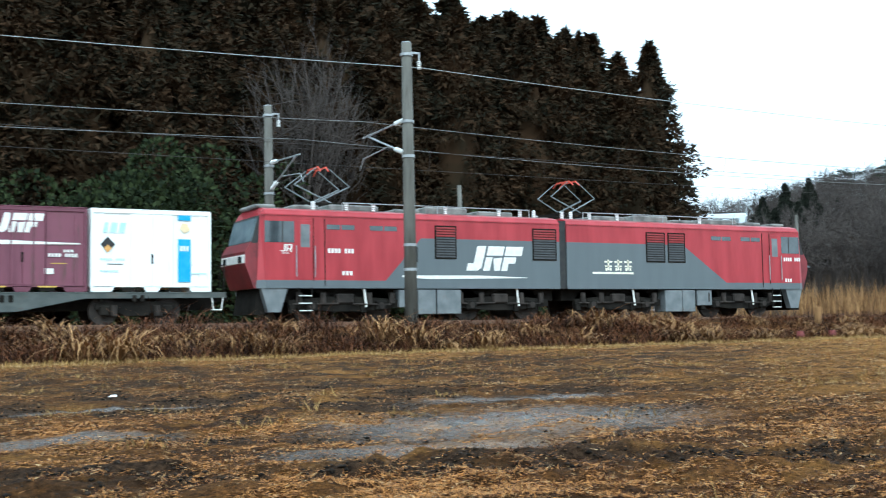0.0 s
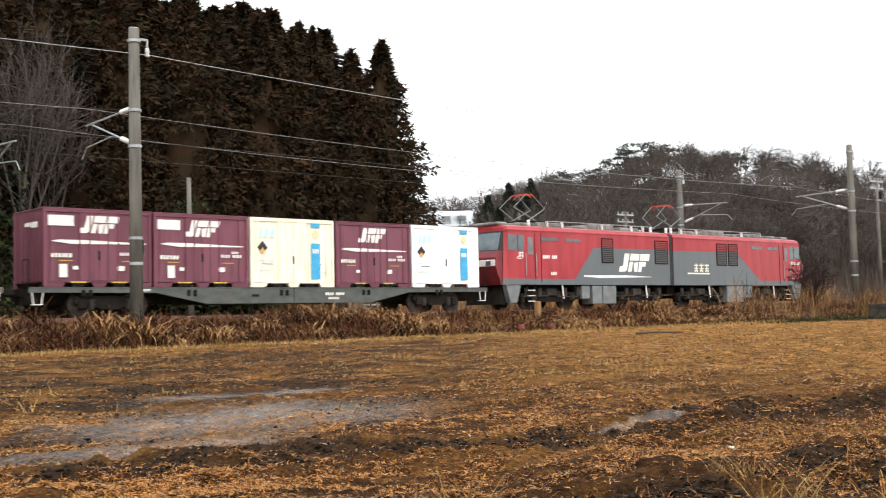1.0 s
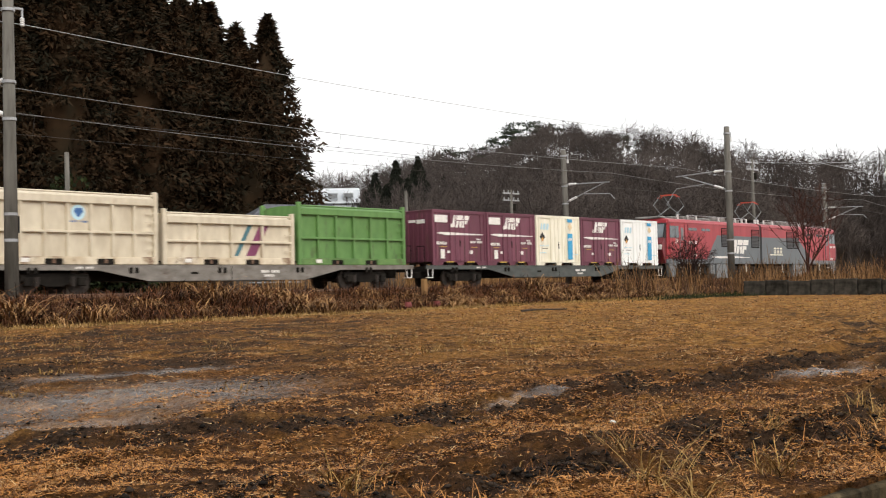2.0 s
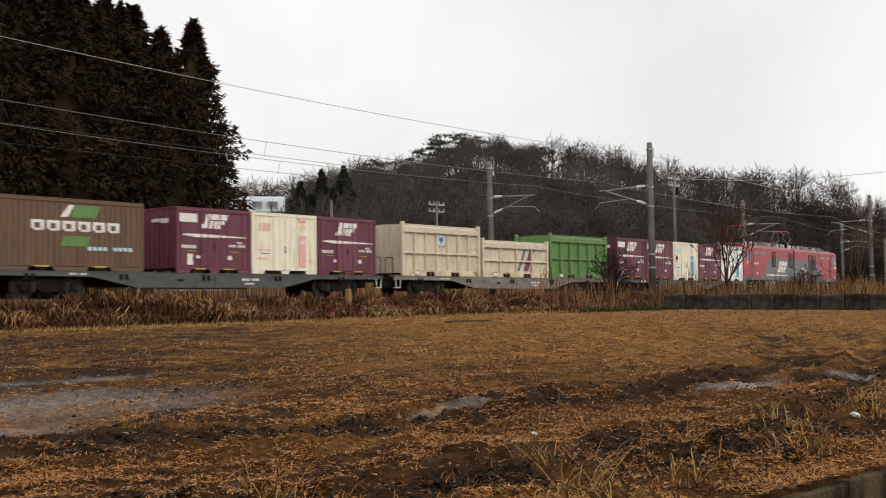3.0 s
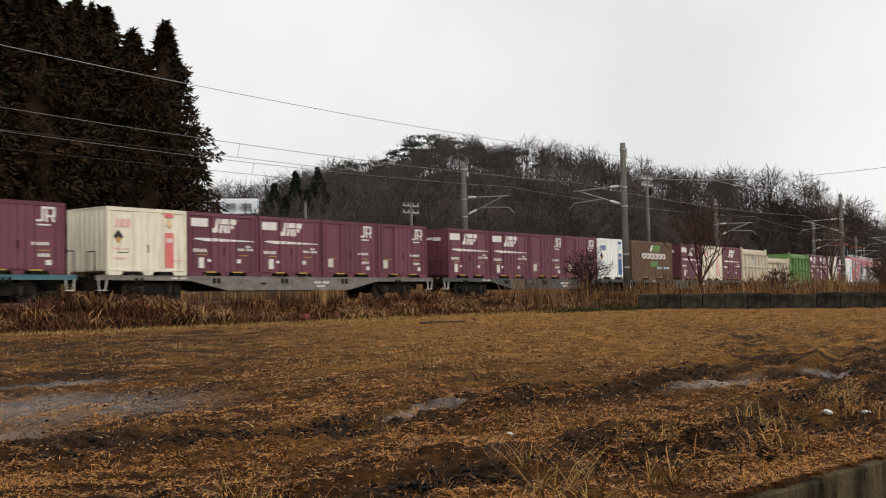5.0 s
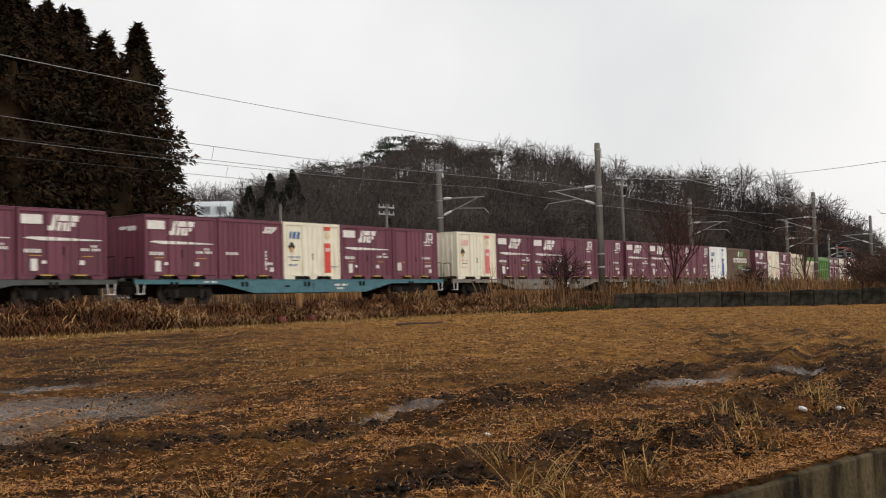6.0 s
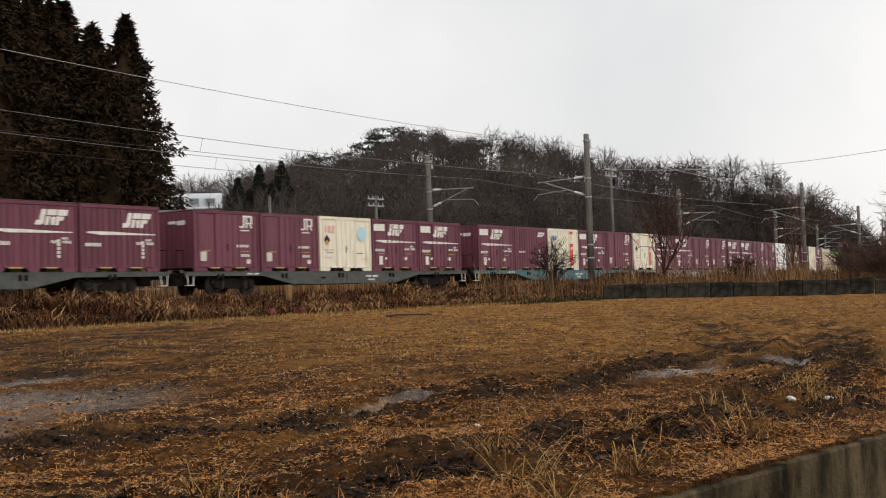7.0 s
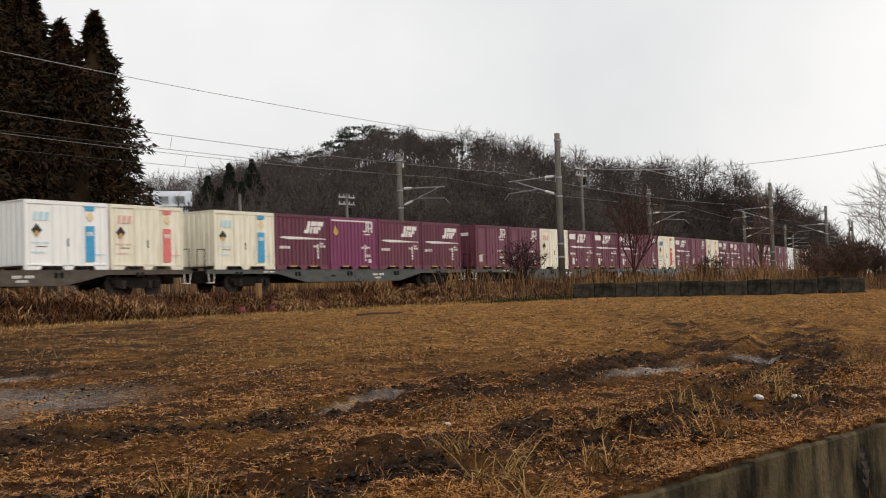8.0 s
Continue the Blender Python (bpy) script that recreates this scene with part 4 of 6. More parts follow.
def bogie(w, cx, half, r):
    g = part("bogie", Build().prism([(cx - half - 0.25, r + 0.05), (cx - half + 0.3, r), (cx - 0.3, 0.28), (cx + 0.3, 0.28), (cx + half - 0.3, r), (cx + half + 0.25, r + 0.05),
                                     (cx + half + 0.25, r + 0.22), (cx + 0.35, 0.72), (cx - 0.35, 0.72), (cx - half - 0.25, r + 0.22)], 0.2, 0.3)
             .prism([(cx - half - 0.25, r), (cx + half + 0.25, r), (cx + half, 0.65), (cx - half, 0.65)], 2.14, 2.24).box(cx - 0.2, cx + 0.2, 0.3, 2.14, 0.3, 0.7), M_UNDER, w)
    for x in (cx - half, cx + half):
        part("wheelset", Build().tube((x, 0.36, r), (x, 0.48, r), r, r, 24).tube((x, 1.96, r), (x, 2.08, r), r, r, 24).tube((x, 0.3, r), (x, 2.14, r), 0.08), M_WHEEL, g, smooth=False)
        part("axle_box", Build().box(x - 0.14, x + 0.14, 0.1, 0.26, r - 0.14, r + 0.16, 0.03), M_UNDER, g)
        part("spring", Build().tube((x + (0.3 if x < cx else -0.3), 0.2, 0.28), (x + (0.3 if x < cx else -0.3), 0.2, 0.6), 0.1, 0.1, 10), M_WHEEL, g, "coil spring")
    return g


def locomotive():
    """Two-section electric locomotive; x from -12.1 to 12.1, near side at y = 0."""
    lo = thing("electric_locomotive", pose(0, 0, 0), "red and grey two-section electric freight locomotive", "locomotive")
    W = 2.8
    sec = [(0.0, 1.12), (W, 1.12), (W, 3.5), (W - 0.12, 3.66), (W - 0.45, 3.74), (0.45, 3.74), (0.12, 3.66), (0.0, 3.5)]
    for s in (-1, 1):
        e = 0.26 if s < 0 else -0.1  # the two cabs differ a little in length
        bm = bmesh.new()
        # stations from the gangway to the raked nose
        st = [0.16, 10.9 - e, 11.72 - e]
        rings = []
        for x in st:
            rings.append([bm.verts.new((s * x, y, z)) for y, z in sec])
        nose = [(0.12, 1.12, 11.98), (W - 0.12, 1.12, 11.98), (W - 0.14, 3.44, 11.86), (W - 0.2, 3.6, 11.78), (W - 0.5, 3.7, 11.74), (0.5, 3.7, 11.74), (0.2, 3.6, 11.78), (0.14, 3.44, 11.86)]
        rings.append([bm.verts.new((s * (x - e), y, z)) for y, z, x in nose])
        for a, b in zip(rings, rings[1:]):
            for i in range(8):
                f = (a[i], a[(i + 1) % 8], b[(i + 1) % 8], b[i])
                bm.faces.new(f if s > 0 else f[::-1])
        bm.faces.new(rings[0] if s < 0 else rings[0][::-1])
        bm.faces.new(rings[-1] if s > 0 else rings[-1][::-1])
        bmesh.ops.recalc_face_normals(bm, faces=bm.faces[:])
        me = bpy.data.meshes.new("body_section")
        bm.to_mesh(me)
        bm.free()
        me.materials.append(M_LOCO)
        body = new("body_section", me)
        body.parent = lo
        # nose belt: the bulged lower front
        nb = Build()
        prof = [(11.9, 1.12), (12.05, 1.12), (12.34, 1.9), (12.34, 2.3), (12.16, 2.6), (11.9, 2.6)]
        nb.prism([(s * (x - e), z) for x, z in (prof if s > 0 else prof[::-1])], 0.16, W - 0.16)
        part("nose", nb, M_NOSE, lo, "bulged red nose, darkened as if in shade")
        part("nose_band", Build().box(*sorted((s * (12.3 - e), s * (12.36 - e))), 0.2, W - 0.2, 1.92, 2.2, 0.02), M_MARK, lo, "white nose band")
        for y in (0.45, W - 0.75):
            part("headlight", Build().box(*sorted((s * (12.34 - e), s * (12.39 - e))), y, y + 0.3, 1.95, 2.15, 0.02), M_GLASS, lo, "rectangular headlight")
        mk = [(11.8, 2.6), (12.12, 2.56), (11.88, 3.46), (11.8, 3.46)]
        wd = [(11.84, 2.68), (12.14, 2.62), (11.93, 3.38), (11.84, 3.38)]
        part("screen_mask", Build().prism([(s * (x - e), z) for x, z in (mk if s > 0 else mk[::-1])], 0.15, W - 0.15), M_BLACK, lo, "black windscreen surround")
        part("windscreen", Build().prism([(s * (x - e), z) for x, z in (wd if s > 0 else wd[::-1])], 0.26, W - 0.26), M_SCREEN, lo, "large windscreen with the sky reflection painted pale")
        part("side_window", Build().box(*sorted((s * (10.72 - e), s * (11.74 - e))), -0.006, 0.05, 2.58, 3.3, 0.02), M_GLASS, lo, "cab side window")
        part("window_frame", Build().box(*sorted((s * (11.12 - e), s * (11.16 - e))), -0.012, 0.0, 2.6, 3.28), M_BLACK, lo)
        d = part("cab_door", Build().box(*sorted((s * (10.1 - e), s * (10.62 - e))), -0.008, 0.05, 1.4, 3.34, 0.02), M_LOCO, lo, "red cab door")
        part("door_window", Build().box(*sorted((s * (10.2 - e), s * (10.52 - e))), -0.014, 0.0, 2.45, 3.2, 0.02), M_GREYBOX, d, "tall pale door window")
        part("door_edge", Build().box(*sorted((s * (10.06 - e), s * (10.085 - e))), -0.012, 0.0, 1.35, 3.4).box(*sorted((s * (9.66 - e), s * (9.69 - e))), -0.012, 0.0, 1.2, 3.4), M_UNDER, d, "dark door gap")
        part("handrail", Build().tube((s * (10.68 - e), -0.05, 1.5), (s * (10.68 - e), -0.05, 2.5), 0.018).tube((s * (10.03 - e), -0.05, 1.5), (s * (10.03 - e), -0.05, 2.5), 0.018), M_STEEL, lo, "thin steel handrail")
        lad = part("ladder", Build().tube((s * (10.15 - e), -0.02, 0.35), (s * (10.15 - e), -0.02, 1.15), 0.02).tube((s * (10.6 - e), -0.02, 0.35), (s * (10.6 - e), -0.02, 1.15), 0.02), M_UNDER, lo)
        for z in (0.38, 0.62, 0.86):
            part("rung", Build().box(*sorted((s * (10.15 - e), s * (10.6 - e))), -0.05, 0.03, z, z + 0.03), M_MARK, lad)
        for y in (0.04, W - 0.3):
            part("nose_skirt", Build().prism([(s * (x - e), z) for x, z in ([(11.2, 0.35), (11.62, 0.35), (11.85, 1.12), (10.95, 1.12)] if s > 0 else [(10.95, 1.12), (11.85, 1.12), (11.62, 0.35), (11.2, 0.35)])], y, y + 0.26), M_GREYBOX, lo, "grey snow-plough skirt")
        # plough takes the iron colour that holds the underside shade
        part("plough", Build().prism([(s * (x - e), z) for x, z in ([(11.5, 0.28), (12.0, 0.28), (11.86, 1.12), (11.5, 1.12)] if s > 0 else [(11.5, 1.12), (11.86, 1.12), (12.0, 0.28), (11.5, 0.28)])], 0.36, W - 0.36), M_UNDER, lo, "sooty plough between the skirts, coloured dark as in shade")
        for a, b in ((7.08, 8.12), (8.62, 9.68)) if s > 0 else ((6.76, 7.8), (8.33, 9.36)):
            sw = part("small_window", Build().box(*sorted((s * a, s * b)), -0.008, 0.05, 3.04, 3.23, 0.02), M_GLASS, lo, "narrow dark side window")
            part("window_bar", Build().box(*sorted((s * (a + b) / 2 - 0.02, s * (a + b) / 2 + 0.02)), -0.014, 0.0, 3.04, 3.23), M_LOCO, sw)
        part("rain_gutter", Build().box(*sorted((s * 0.2, s * 11.7)), -0.03, 0.02, 3.47, 3.51), M_LOCO, lo, "slim rain gutter")
        # louvred intakes
        for a, b in (((3.84, 4.72), (4.9, 5.72)) if s > 0 else ((-5.31, -4.5), (-1.32, -0.32))):
            v = part("intake", Build().box(a, b, -0.004, 0.04, 2.17, 3.27), M_BLACK, lo, "dark louvred air intake")
            for i in range(12):
                z = 2.19 + i * 0.09
                part("slat", Build().prism_x([(-0.03, z), (0.0, z + 0.06), (0.0, z + 0.08), (-0.035, z + 0.02)], a + 0.03, b - 0.03), M_DARKRED if z > 2.82 else M_DARKSLAT, v)
            part("intake_frame", Build().box(a - 0.02, a + 0.02, -0.02, 0.0, 2.15, 3.29).box(b - 0.02, b + 0.02, -0.02, 0.0, 2.15, 3.29).box(a, b, -0.02, 0.0, 3.26, 3.3).box(a, b, -0.02, 0.0, 2.14, 2.18), M_UNDER, v)
        # roof: catwalk, humps, insulators, pantograph
        part("roof_deck", Build().box(*sorted((s * 0.3, s * 11.4)), 0.5, W - 0.5, 3.73, 3.77), M_ROOF, lo, "grimy roof deck")
        for a, b, h in ((1.8, 3.3, 0.16), (3.7, 5.4, 0.24), (5.6, 6.6, 0.12), (7.2, 9.0, 0.2), (9.4, 10.3, 0.14), (10.9, 11.6, 0.12)):
            part("roof_box", Build().box(*sorted((s * a, s * b)), 0.55, W - 0.55, 3.74, 3.76 + h, 0.05), M_ROOF, lo, "grey roof equipment cover")
        part("roof_rail", Build().tube((s * 1.2, 0.4, 4.0), (s * 8.6, 0.4, 4.0), 0.018).tube((s * 1.2, 0.4, 3.7), (s * 1.2, 0.4, 4.0), 0.018).tube((s * 5.0, 0.4, 3.7), (s * 5.0, 0.4, 4.0), 0.018)
             .tube((s * 8.6, 0.4, 3.7), (s * 8.6, 0.4, 4.0), 0.018), M_STEEL, lo, "thin roof conductor rail")
        for x in ((0.35, 0.75, 1.6, 2.9, 7.0) if s > 0 else (0.9, 1.5, 2.4, 4.6, 7.4, 8.4, 9.6)):
            for y in (0.55, W - 0.6):
                part("roof_insulator", Build().lathe((s * x, y, 3.74), (s * x, y, 4.02), (0.06,) + (0.085, 0.055) * 4, 10), M_PORC, lo, "pale roof insulator")
        px = 1.15 if s > 0 else -9.1
        base = part("pantograph", Build().box(px - 0.9, px + 0.9, 0.75, 0.85, 3.95, 4.02).box(px - 0.9, px + 0.9, W - 0.85, W - 0.75, 3.95, 4.02).box(px - 0.85, px - 0.75, 0.75, W - 0.75, 3.9, 4.0)
                    .box(px + 0.75, px + 0.85, 0.75, W - 0.75, 3.9, 4.0), M_UNDER, lo, "raised diamond pantograph")
        for y in (0.8, W - 0.8):
            q = 0.15 if y < 1.4 else -0.15
            for d in (-1, 1):
                part("lower_arm", Build().tube((px + d * 0.3, y, 4.0), (px - d * 1.0, y + q, 4.62), 0.03, 0.025), M_GREYBOX, base)
                part("upper_arm", Build().tube((px - d * 1.0, y + q, 4.62), (px - d * 0.22, 1.4 - q * 3, 5.22), 0.022, 0.018), M_GREYBOX, base)
        for d in (-0.14, 0.14):
            part("contact_strip", Build().box(px + d - 0.03, px + d + 0.03, 0.95, W - 0.95, 5.22, 5.27).tube((px + d, 0.96, 5.24), (px + d, 0.72, 5.08), 0.022).tube((px + d, W - 0.96, 5.24), (px + d, W - 0.72, 5.08), 0.022),
                 M_REDPAINT, base, "red-painted collector head")
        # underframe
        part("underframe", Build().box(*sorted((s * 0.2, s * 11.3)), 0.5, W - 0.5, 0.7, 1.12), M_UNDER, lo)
        for c in ((2.6, 8.6) if s > 0 else (2.6, 8.6)):
            loco_bogie(lo, s * c, W)
        part("equipment_box", Build().box(*((4.72, 5.55) if s > 0 else (-6.0, -5.3)), 0.02, 0.7, 0.24, 1.08, 0.02), M_GREYBOX, lo, "grey underfloor equipment box")
        part("equipment_box", Build().box(*((5.58, 6.21) if s > 0 else (-5.25, -4.31)), 0.02, 0.7, 0.24, 1.08, 0.02), M_GREYBOX, lo, "grey underfloor equipment box")
        part("equipment_box", Build().box(*((6.33, 7.09) if s > 0 else (-6.7, -6.15)), 0.05, 0.6, 0.48, 1.08, 0.02), M_GREYBOX, lo, "grey underfloor equipment box")
        n = Build()
        bars(n, s * 8.8 - 0.5 if s < 0 else 10.95, 2.28, 0.95, 0.15, -0.006, 8)
        bars(n, -8.8 if s < 0 else 11.0, 1.55 if s < 0 else 1.42, 0.4, 0.14, -0.006, 3)
        part("lettering", n, M_MARK, lo, "white lettering bars")
        if s < 0:
            m = Build()
            short_mark(m, -10.9 - 0.05, 2.24, 0.4, 0.3, -0.006)
            part("operator_mark", m, M_MARK, lo)
    part("gangway", Build().box(-0.17, 0.17, 0.06, W - 0.06, 1.12, 3.62), M_BLACK, lo, "black bellows between the sections")
    m = Build()
    slanted_mark(m, -4.1, 1.75, 2.25, 0.87, -0.008)
    part("operator_mark", m, M_MARK, lo, "large slanted white blocks")
    part("stripe", Build().prism([(-6.6, 1.5), (-5.5, 1.44), (-1.6, 1.5), (-1.6, 1.52), (-3.5, 1.58), (-6.6, 1.56)], -0.008, 0.0), M_MARK, lo, "pale tapering stripe")
    k = Build()
    for i in range(3):
        x = 1.85 + i * 0.46
        k.box(x, x + 0.36, -0.008, 0.0, 2.1, 2.17).box(x + 0.14, x + 0.21, -0.008, 0.0, 1.82, 2.22).box(x + 0.02, x + 0.34, -0.008, 0.0, 1.94, 2.0).box(x + 0.04, x + 0.12, -0.008, 0.0, 1.8, 1.9).box(x + 0.24, x + 0.32, -0.008, 0.0, 1.8, 1.9)
    k.box(1.3, 3.2, -0.008, 0.0, 1.68, 1.75)
    part("name_mark", k, M_CREAM, lo, "gold blocks over a pale underline")
    return lo


def loco_bogie(lo, cx, W):
    g = part("bogie", Build().prism([(cx - 2.0, 0.5), (cx - 0.5, 0.36), (cx + 0.5, 0.36), (cx + 2.0, 0.5), (cx + 2.0, 0.74), (cx + 0.6, 0.85), (cx - 0.6, 0.85), (cx - 2.0, 0.74)], 0.18, 0.32), M_UNDER, lo)
    for x in (cx - 1.25, cx + 1.25):
        part("wheelset", Build().tube((x, 0.5, 0.56), (x, 0.64, 0.56), 0.56, 0.56, 28).tube((x, 2.2, 0.56), (x, 2.34, 0.56), 0.56, 0.56, 28).tube((x, 0.34, 0.56), (x, 2.4, 0.56), 0.09), M_WHEEL, g)
        part("axle_box", Build().box(x - 0.2, x + 0.2, 0.06, 0.3, 0.38, 0.72, 0.04), M_UNDER, g)
        part("spring", Build().tube((x - 0.42, 0.14, 0.62), (x - 0.42, 0.14, 0.98), 0.1, 0.1, 10), M_WHEEL, g)
        part("spring", Build().tube((x + 0.42, 0.14, 0.62), (x + 0.42, 0.14, 0.98), 0.1, 0.1, 10), M_WHEEL, g)
        part("brake_unit", Build().box(x - 0.75, x - 0.55, 0.1, 0.3, 0.3, 0.6, 0.03), M_UNDER, g)
        part("axle_cap", Build().tube((x, 0.03, 0.55), (x, 0.07, 0.55), 0.11, 0.11, 14), M_WHEEL, g, "worn axle end cap")
    part("damper", Build().tube((cx + 0.7, 0.1, 0.5), (cx + 0.62, 0.1, 1.12), 0.045, 0.04, 10), M_MARK, g, "white damper")
    part("pipe", Build().tube((cx - 1.9, 0.1, 0.6), (cx - 0.3, 0.1, 0.62), 0.03).tube((cx + 0.2, 0.08, 0.6), (cx + 1.6, 0.08, 0.58), 0.03), M_WHEEL, g)
    part("sand_box", Build().box(cx - 0.35, cx + 0.25, 0.08, 0.3, 0.62, 0.95, 0.04), M_WHEEL, g)


PROTOS = {
    "p": purple("plate"), "q": purple("plain"), "r": purple("ribbed"), "s": purple("small"), "m": purple("mark"), "b": purple("band"),
    "w": pale(M_WHITE, M_BLUE, M_PALEBLUE, "white steel freight container with sky-blue band and diamond label"),
    "c": pale(M_CREAM, M_BLUE, M_PALEBLUE, "aged cream freight container with sky-blue band and diamond label"),
    "o": pale(M_CREAM, M_PINK, M_PALEPINK, "aged cream freight container with red band and diamond label"),
    "n": pale(M_WHITE, M_NAVY, M_NAVY, "white freight container with dark blue band and diamond label", two=False),
    "d": pale(M_CREAM, M_RED, M_NAVY, "cream freight container with bright red band and diamond label"),
    "g": pale(M_CREAM, None, M_PALEPINK, "stained cream freight container with faded round blue emblem", globe=True),
    "f": pale(M_CREAM, M_PALEPINK, M_PALEPINK, "cream freight container with faint red lines and no diamond", diamond=False),
    "G": open_box(M_GREEN, 2.35, "green steel open-top container with ribbed sides"),
    "T": open_box(M_TAN, 2.4, "rusty cream open-top container with small blue shield", emblem=True, vertical=6),
    "S": open_box(M_TAN, 1.85, "low rusty cream open-top container with slanted stripes", stripes=True, vertical=3),
    "A": brown_box(),
}
WAGONS = {k: flat_wagon(k) for k in ("grey", "brown", "teal", "dark")}
# wagons behind the locomotive, each load from the front backwards
CONSIST = [("grey", "wqcpp"), ("brown", "GST"), ("grey", "qfpA"), ("grey", "nmmpp"), ("brown", "mmppo"), ("teal", "mpdsp"), ("grey", "ppgmm"), ("grey", "rrbrc"), ("dark", "ow")]
FIRST, PITCH, WAGON = 6.81, 3.75, 20.4
PLACED, USED = [], set()


def place(key, ob, m, local, pivot):
    """The first use keeps the built thing, later ones are copies."""
    if key in USED:
        ob = copy_thing(ob, m)
    else:
        ob.matrix_basis = m
        USED.add(key)
    PLACED.append((ob, local, pivot))


loco = locomotive()
PLACED.append((loco, (23.7, SIDE, RAIL), 23.7))
for k, (tone, load) in enumerate(CONSIST):
    x_front = FIRST + L12 + 0.06 - WAGON * k + 0.42
    at = (x_front - 19.6, SIDE, RAIL)
    mid = x_front - 9.8
    place(tone, WAGONS[tone], pose(*at), at, mid)
    x = FIRST + L12 - WAGON * k
    for key in load:
        n = 6.05 if key in "GSTA" else L12
        x -= n + (1.4 if key == "A" else 0.0)
        at = (x, SIDE, RAIL + 1.0)
        place(key, PROTOS[key], pose(*at), at, mid)
        x -= (0.09 if n < 5 else 0.2)

# metres run by the train
RUN = [(0.0, 0.0), (0.5, 11.25), (1.0, 22.5), (1.5, 33.85), (2.0, 45.3), (3.5, 80.3), (4.0, 91.9), (5.5, 126.6), (6.0, 138.3), (6.5, 150.1), (7.0, 161.7), (7.5, 173.3), (8.0, 184.9)]


def motions():
    steps_of = sorted({t for t, _ in RUN} | {0.25 * k for k in range(33)})
    times, metres = zip(*RUN)
    for ob, (x, y, z), pivot in PLACED:
        rows = []
        for t in steps_of:
            px, py, a = along(pivot + float(np.interp(t, times, metres)), y)
            rows.append((t, pose(px, py, z, 0, 0, math.degrees(a)) @ Matrix.Translation((x - pivot, 0, 0))))
        walk(ob, rows)


# ---- walls ----
rw = thing("retaining_wall", pose(0, 0, 0), "stained grey concrete retaining wall along the field edge", "retaining wall", kind="structure")
ang = math.degrees(math.atan(-0.137))
panel = Build()
panel.box(0.006, 1.994, 0.06, 0.155, -0.85, -0.012, 0.012)
pd = panel.mesh("wall_panel", M_WALL)
for i in range(-8, 9):
    ob = new("wall_panel", pd)
    ob.parent = rw
    u = 5.3 / math.cos(math.atan(0.137)) + 2.0 * i
    cx, cy = u * math.cos(math.radians(ang)), 2.52 + u * math.sin(math.radians(ang))
    ob.matrix_basis = pose(cx, cy, 0.005 * cx + 0.012 + 0.006 * math.sin(i * 2.3), 0.0, 0.0, ang)

bw = thing("block_wall", pose(0, 0, 0), "low wall of dark mossy concrete blocks at the field edge", "block wall", kind="structure")
AX, AY, BX, BY = 43.6, 23.0, 46.6, 11.6
n_blocks = 13
blk = Build().box(0.012, 0.93, 0.0, 0.5, -0.1, 0.62, 0.03)
bd = blk.mesh("block", M_DARKWALL)
run = math.degrees(math.atan2(BY - AY, BX - AX))
ln = math.hypot(BX - AX, BY - AY)
rng = random.Random(5)
for i in range(n_blocks):
    ob = new("block", bd)
    ob.parent = bw
    k = i / n_blocks
    x, y = AX + (BX - AX) * k, AY + (BY - AY) * k
    z = float(land(x, y)[0])
    ob.matrix_basis = pose(x, y, z + rng.uniform(-0.03, 0.03), 0, rng.uniform(-0.8, 0.8), run + rng.uniform(-1, 1)) @ Matrix.Diagonal((ln / n_blocks / 0.94, 1, 1, 1))
# ---- plants: shared shapes ----


def leaf_cloud(points, normals, size, seed, droop=0.3, slim=1.0):
    """Small bent sprays as quads about given points: arrays of vertices and faces."""
    g = np.random.default_rng(seed)
    n = len(points)
    d = normals + g.normal(0, 0.55, (n, 3))
    d[:, 2] -= droop
    d /= np.linalg.norm(d, axis=1)[:, None]
    s = np.cross(d, g.normal(0, 1, (n, 3)))
    s /= np.linalg.norm(s, axis=1)[:, None] + 1e-9
    ln = size * g.uniform(0.6, 1.5, n)[:, None]
    w = slim * ln * g.uniform(0.22, 0.42, n)[:, None]
    p = points
    bow = np.cross(d, s) * ln * 0.12
    v = np.stack([p, p + d * ln * 0.5 + s * w + bow, p + d * ln, p + d * ln * 0.5 - s * w + bow], 1)
    k = np.arange(n)[:, None] * 4
    f = np.concatenate([k + np.array([0, 1, 2]), k + np.array([0, 2, 3])], 0)
    return v.reshape(-1, 3), f


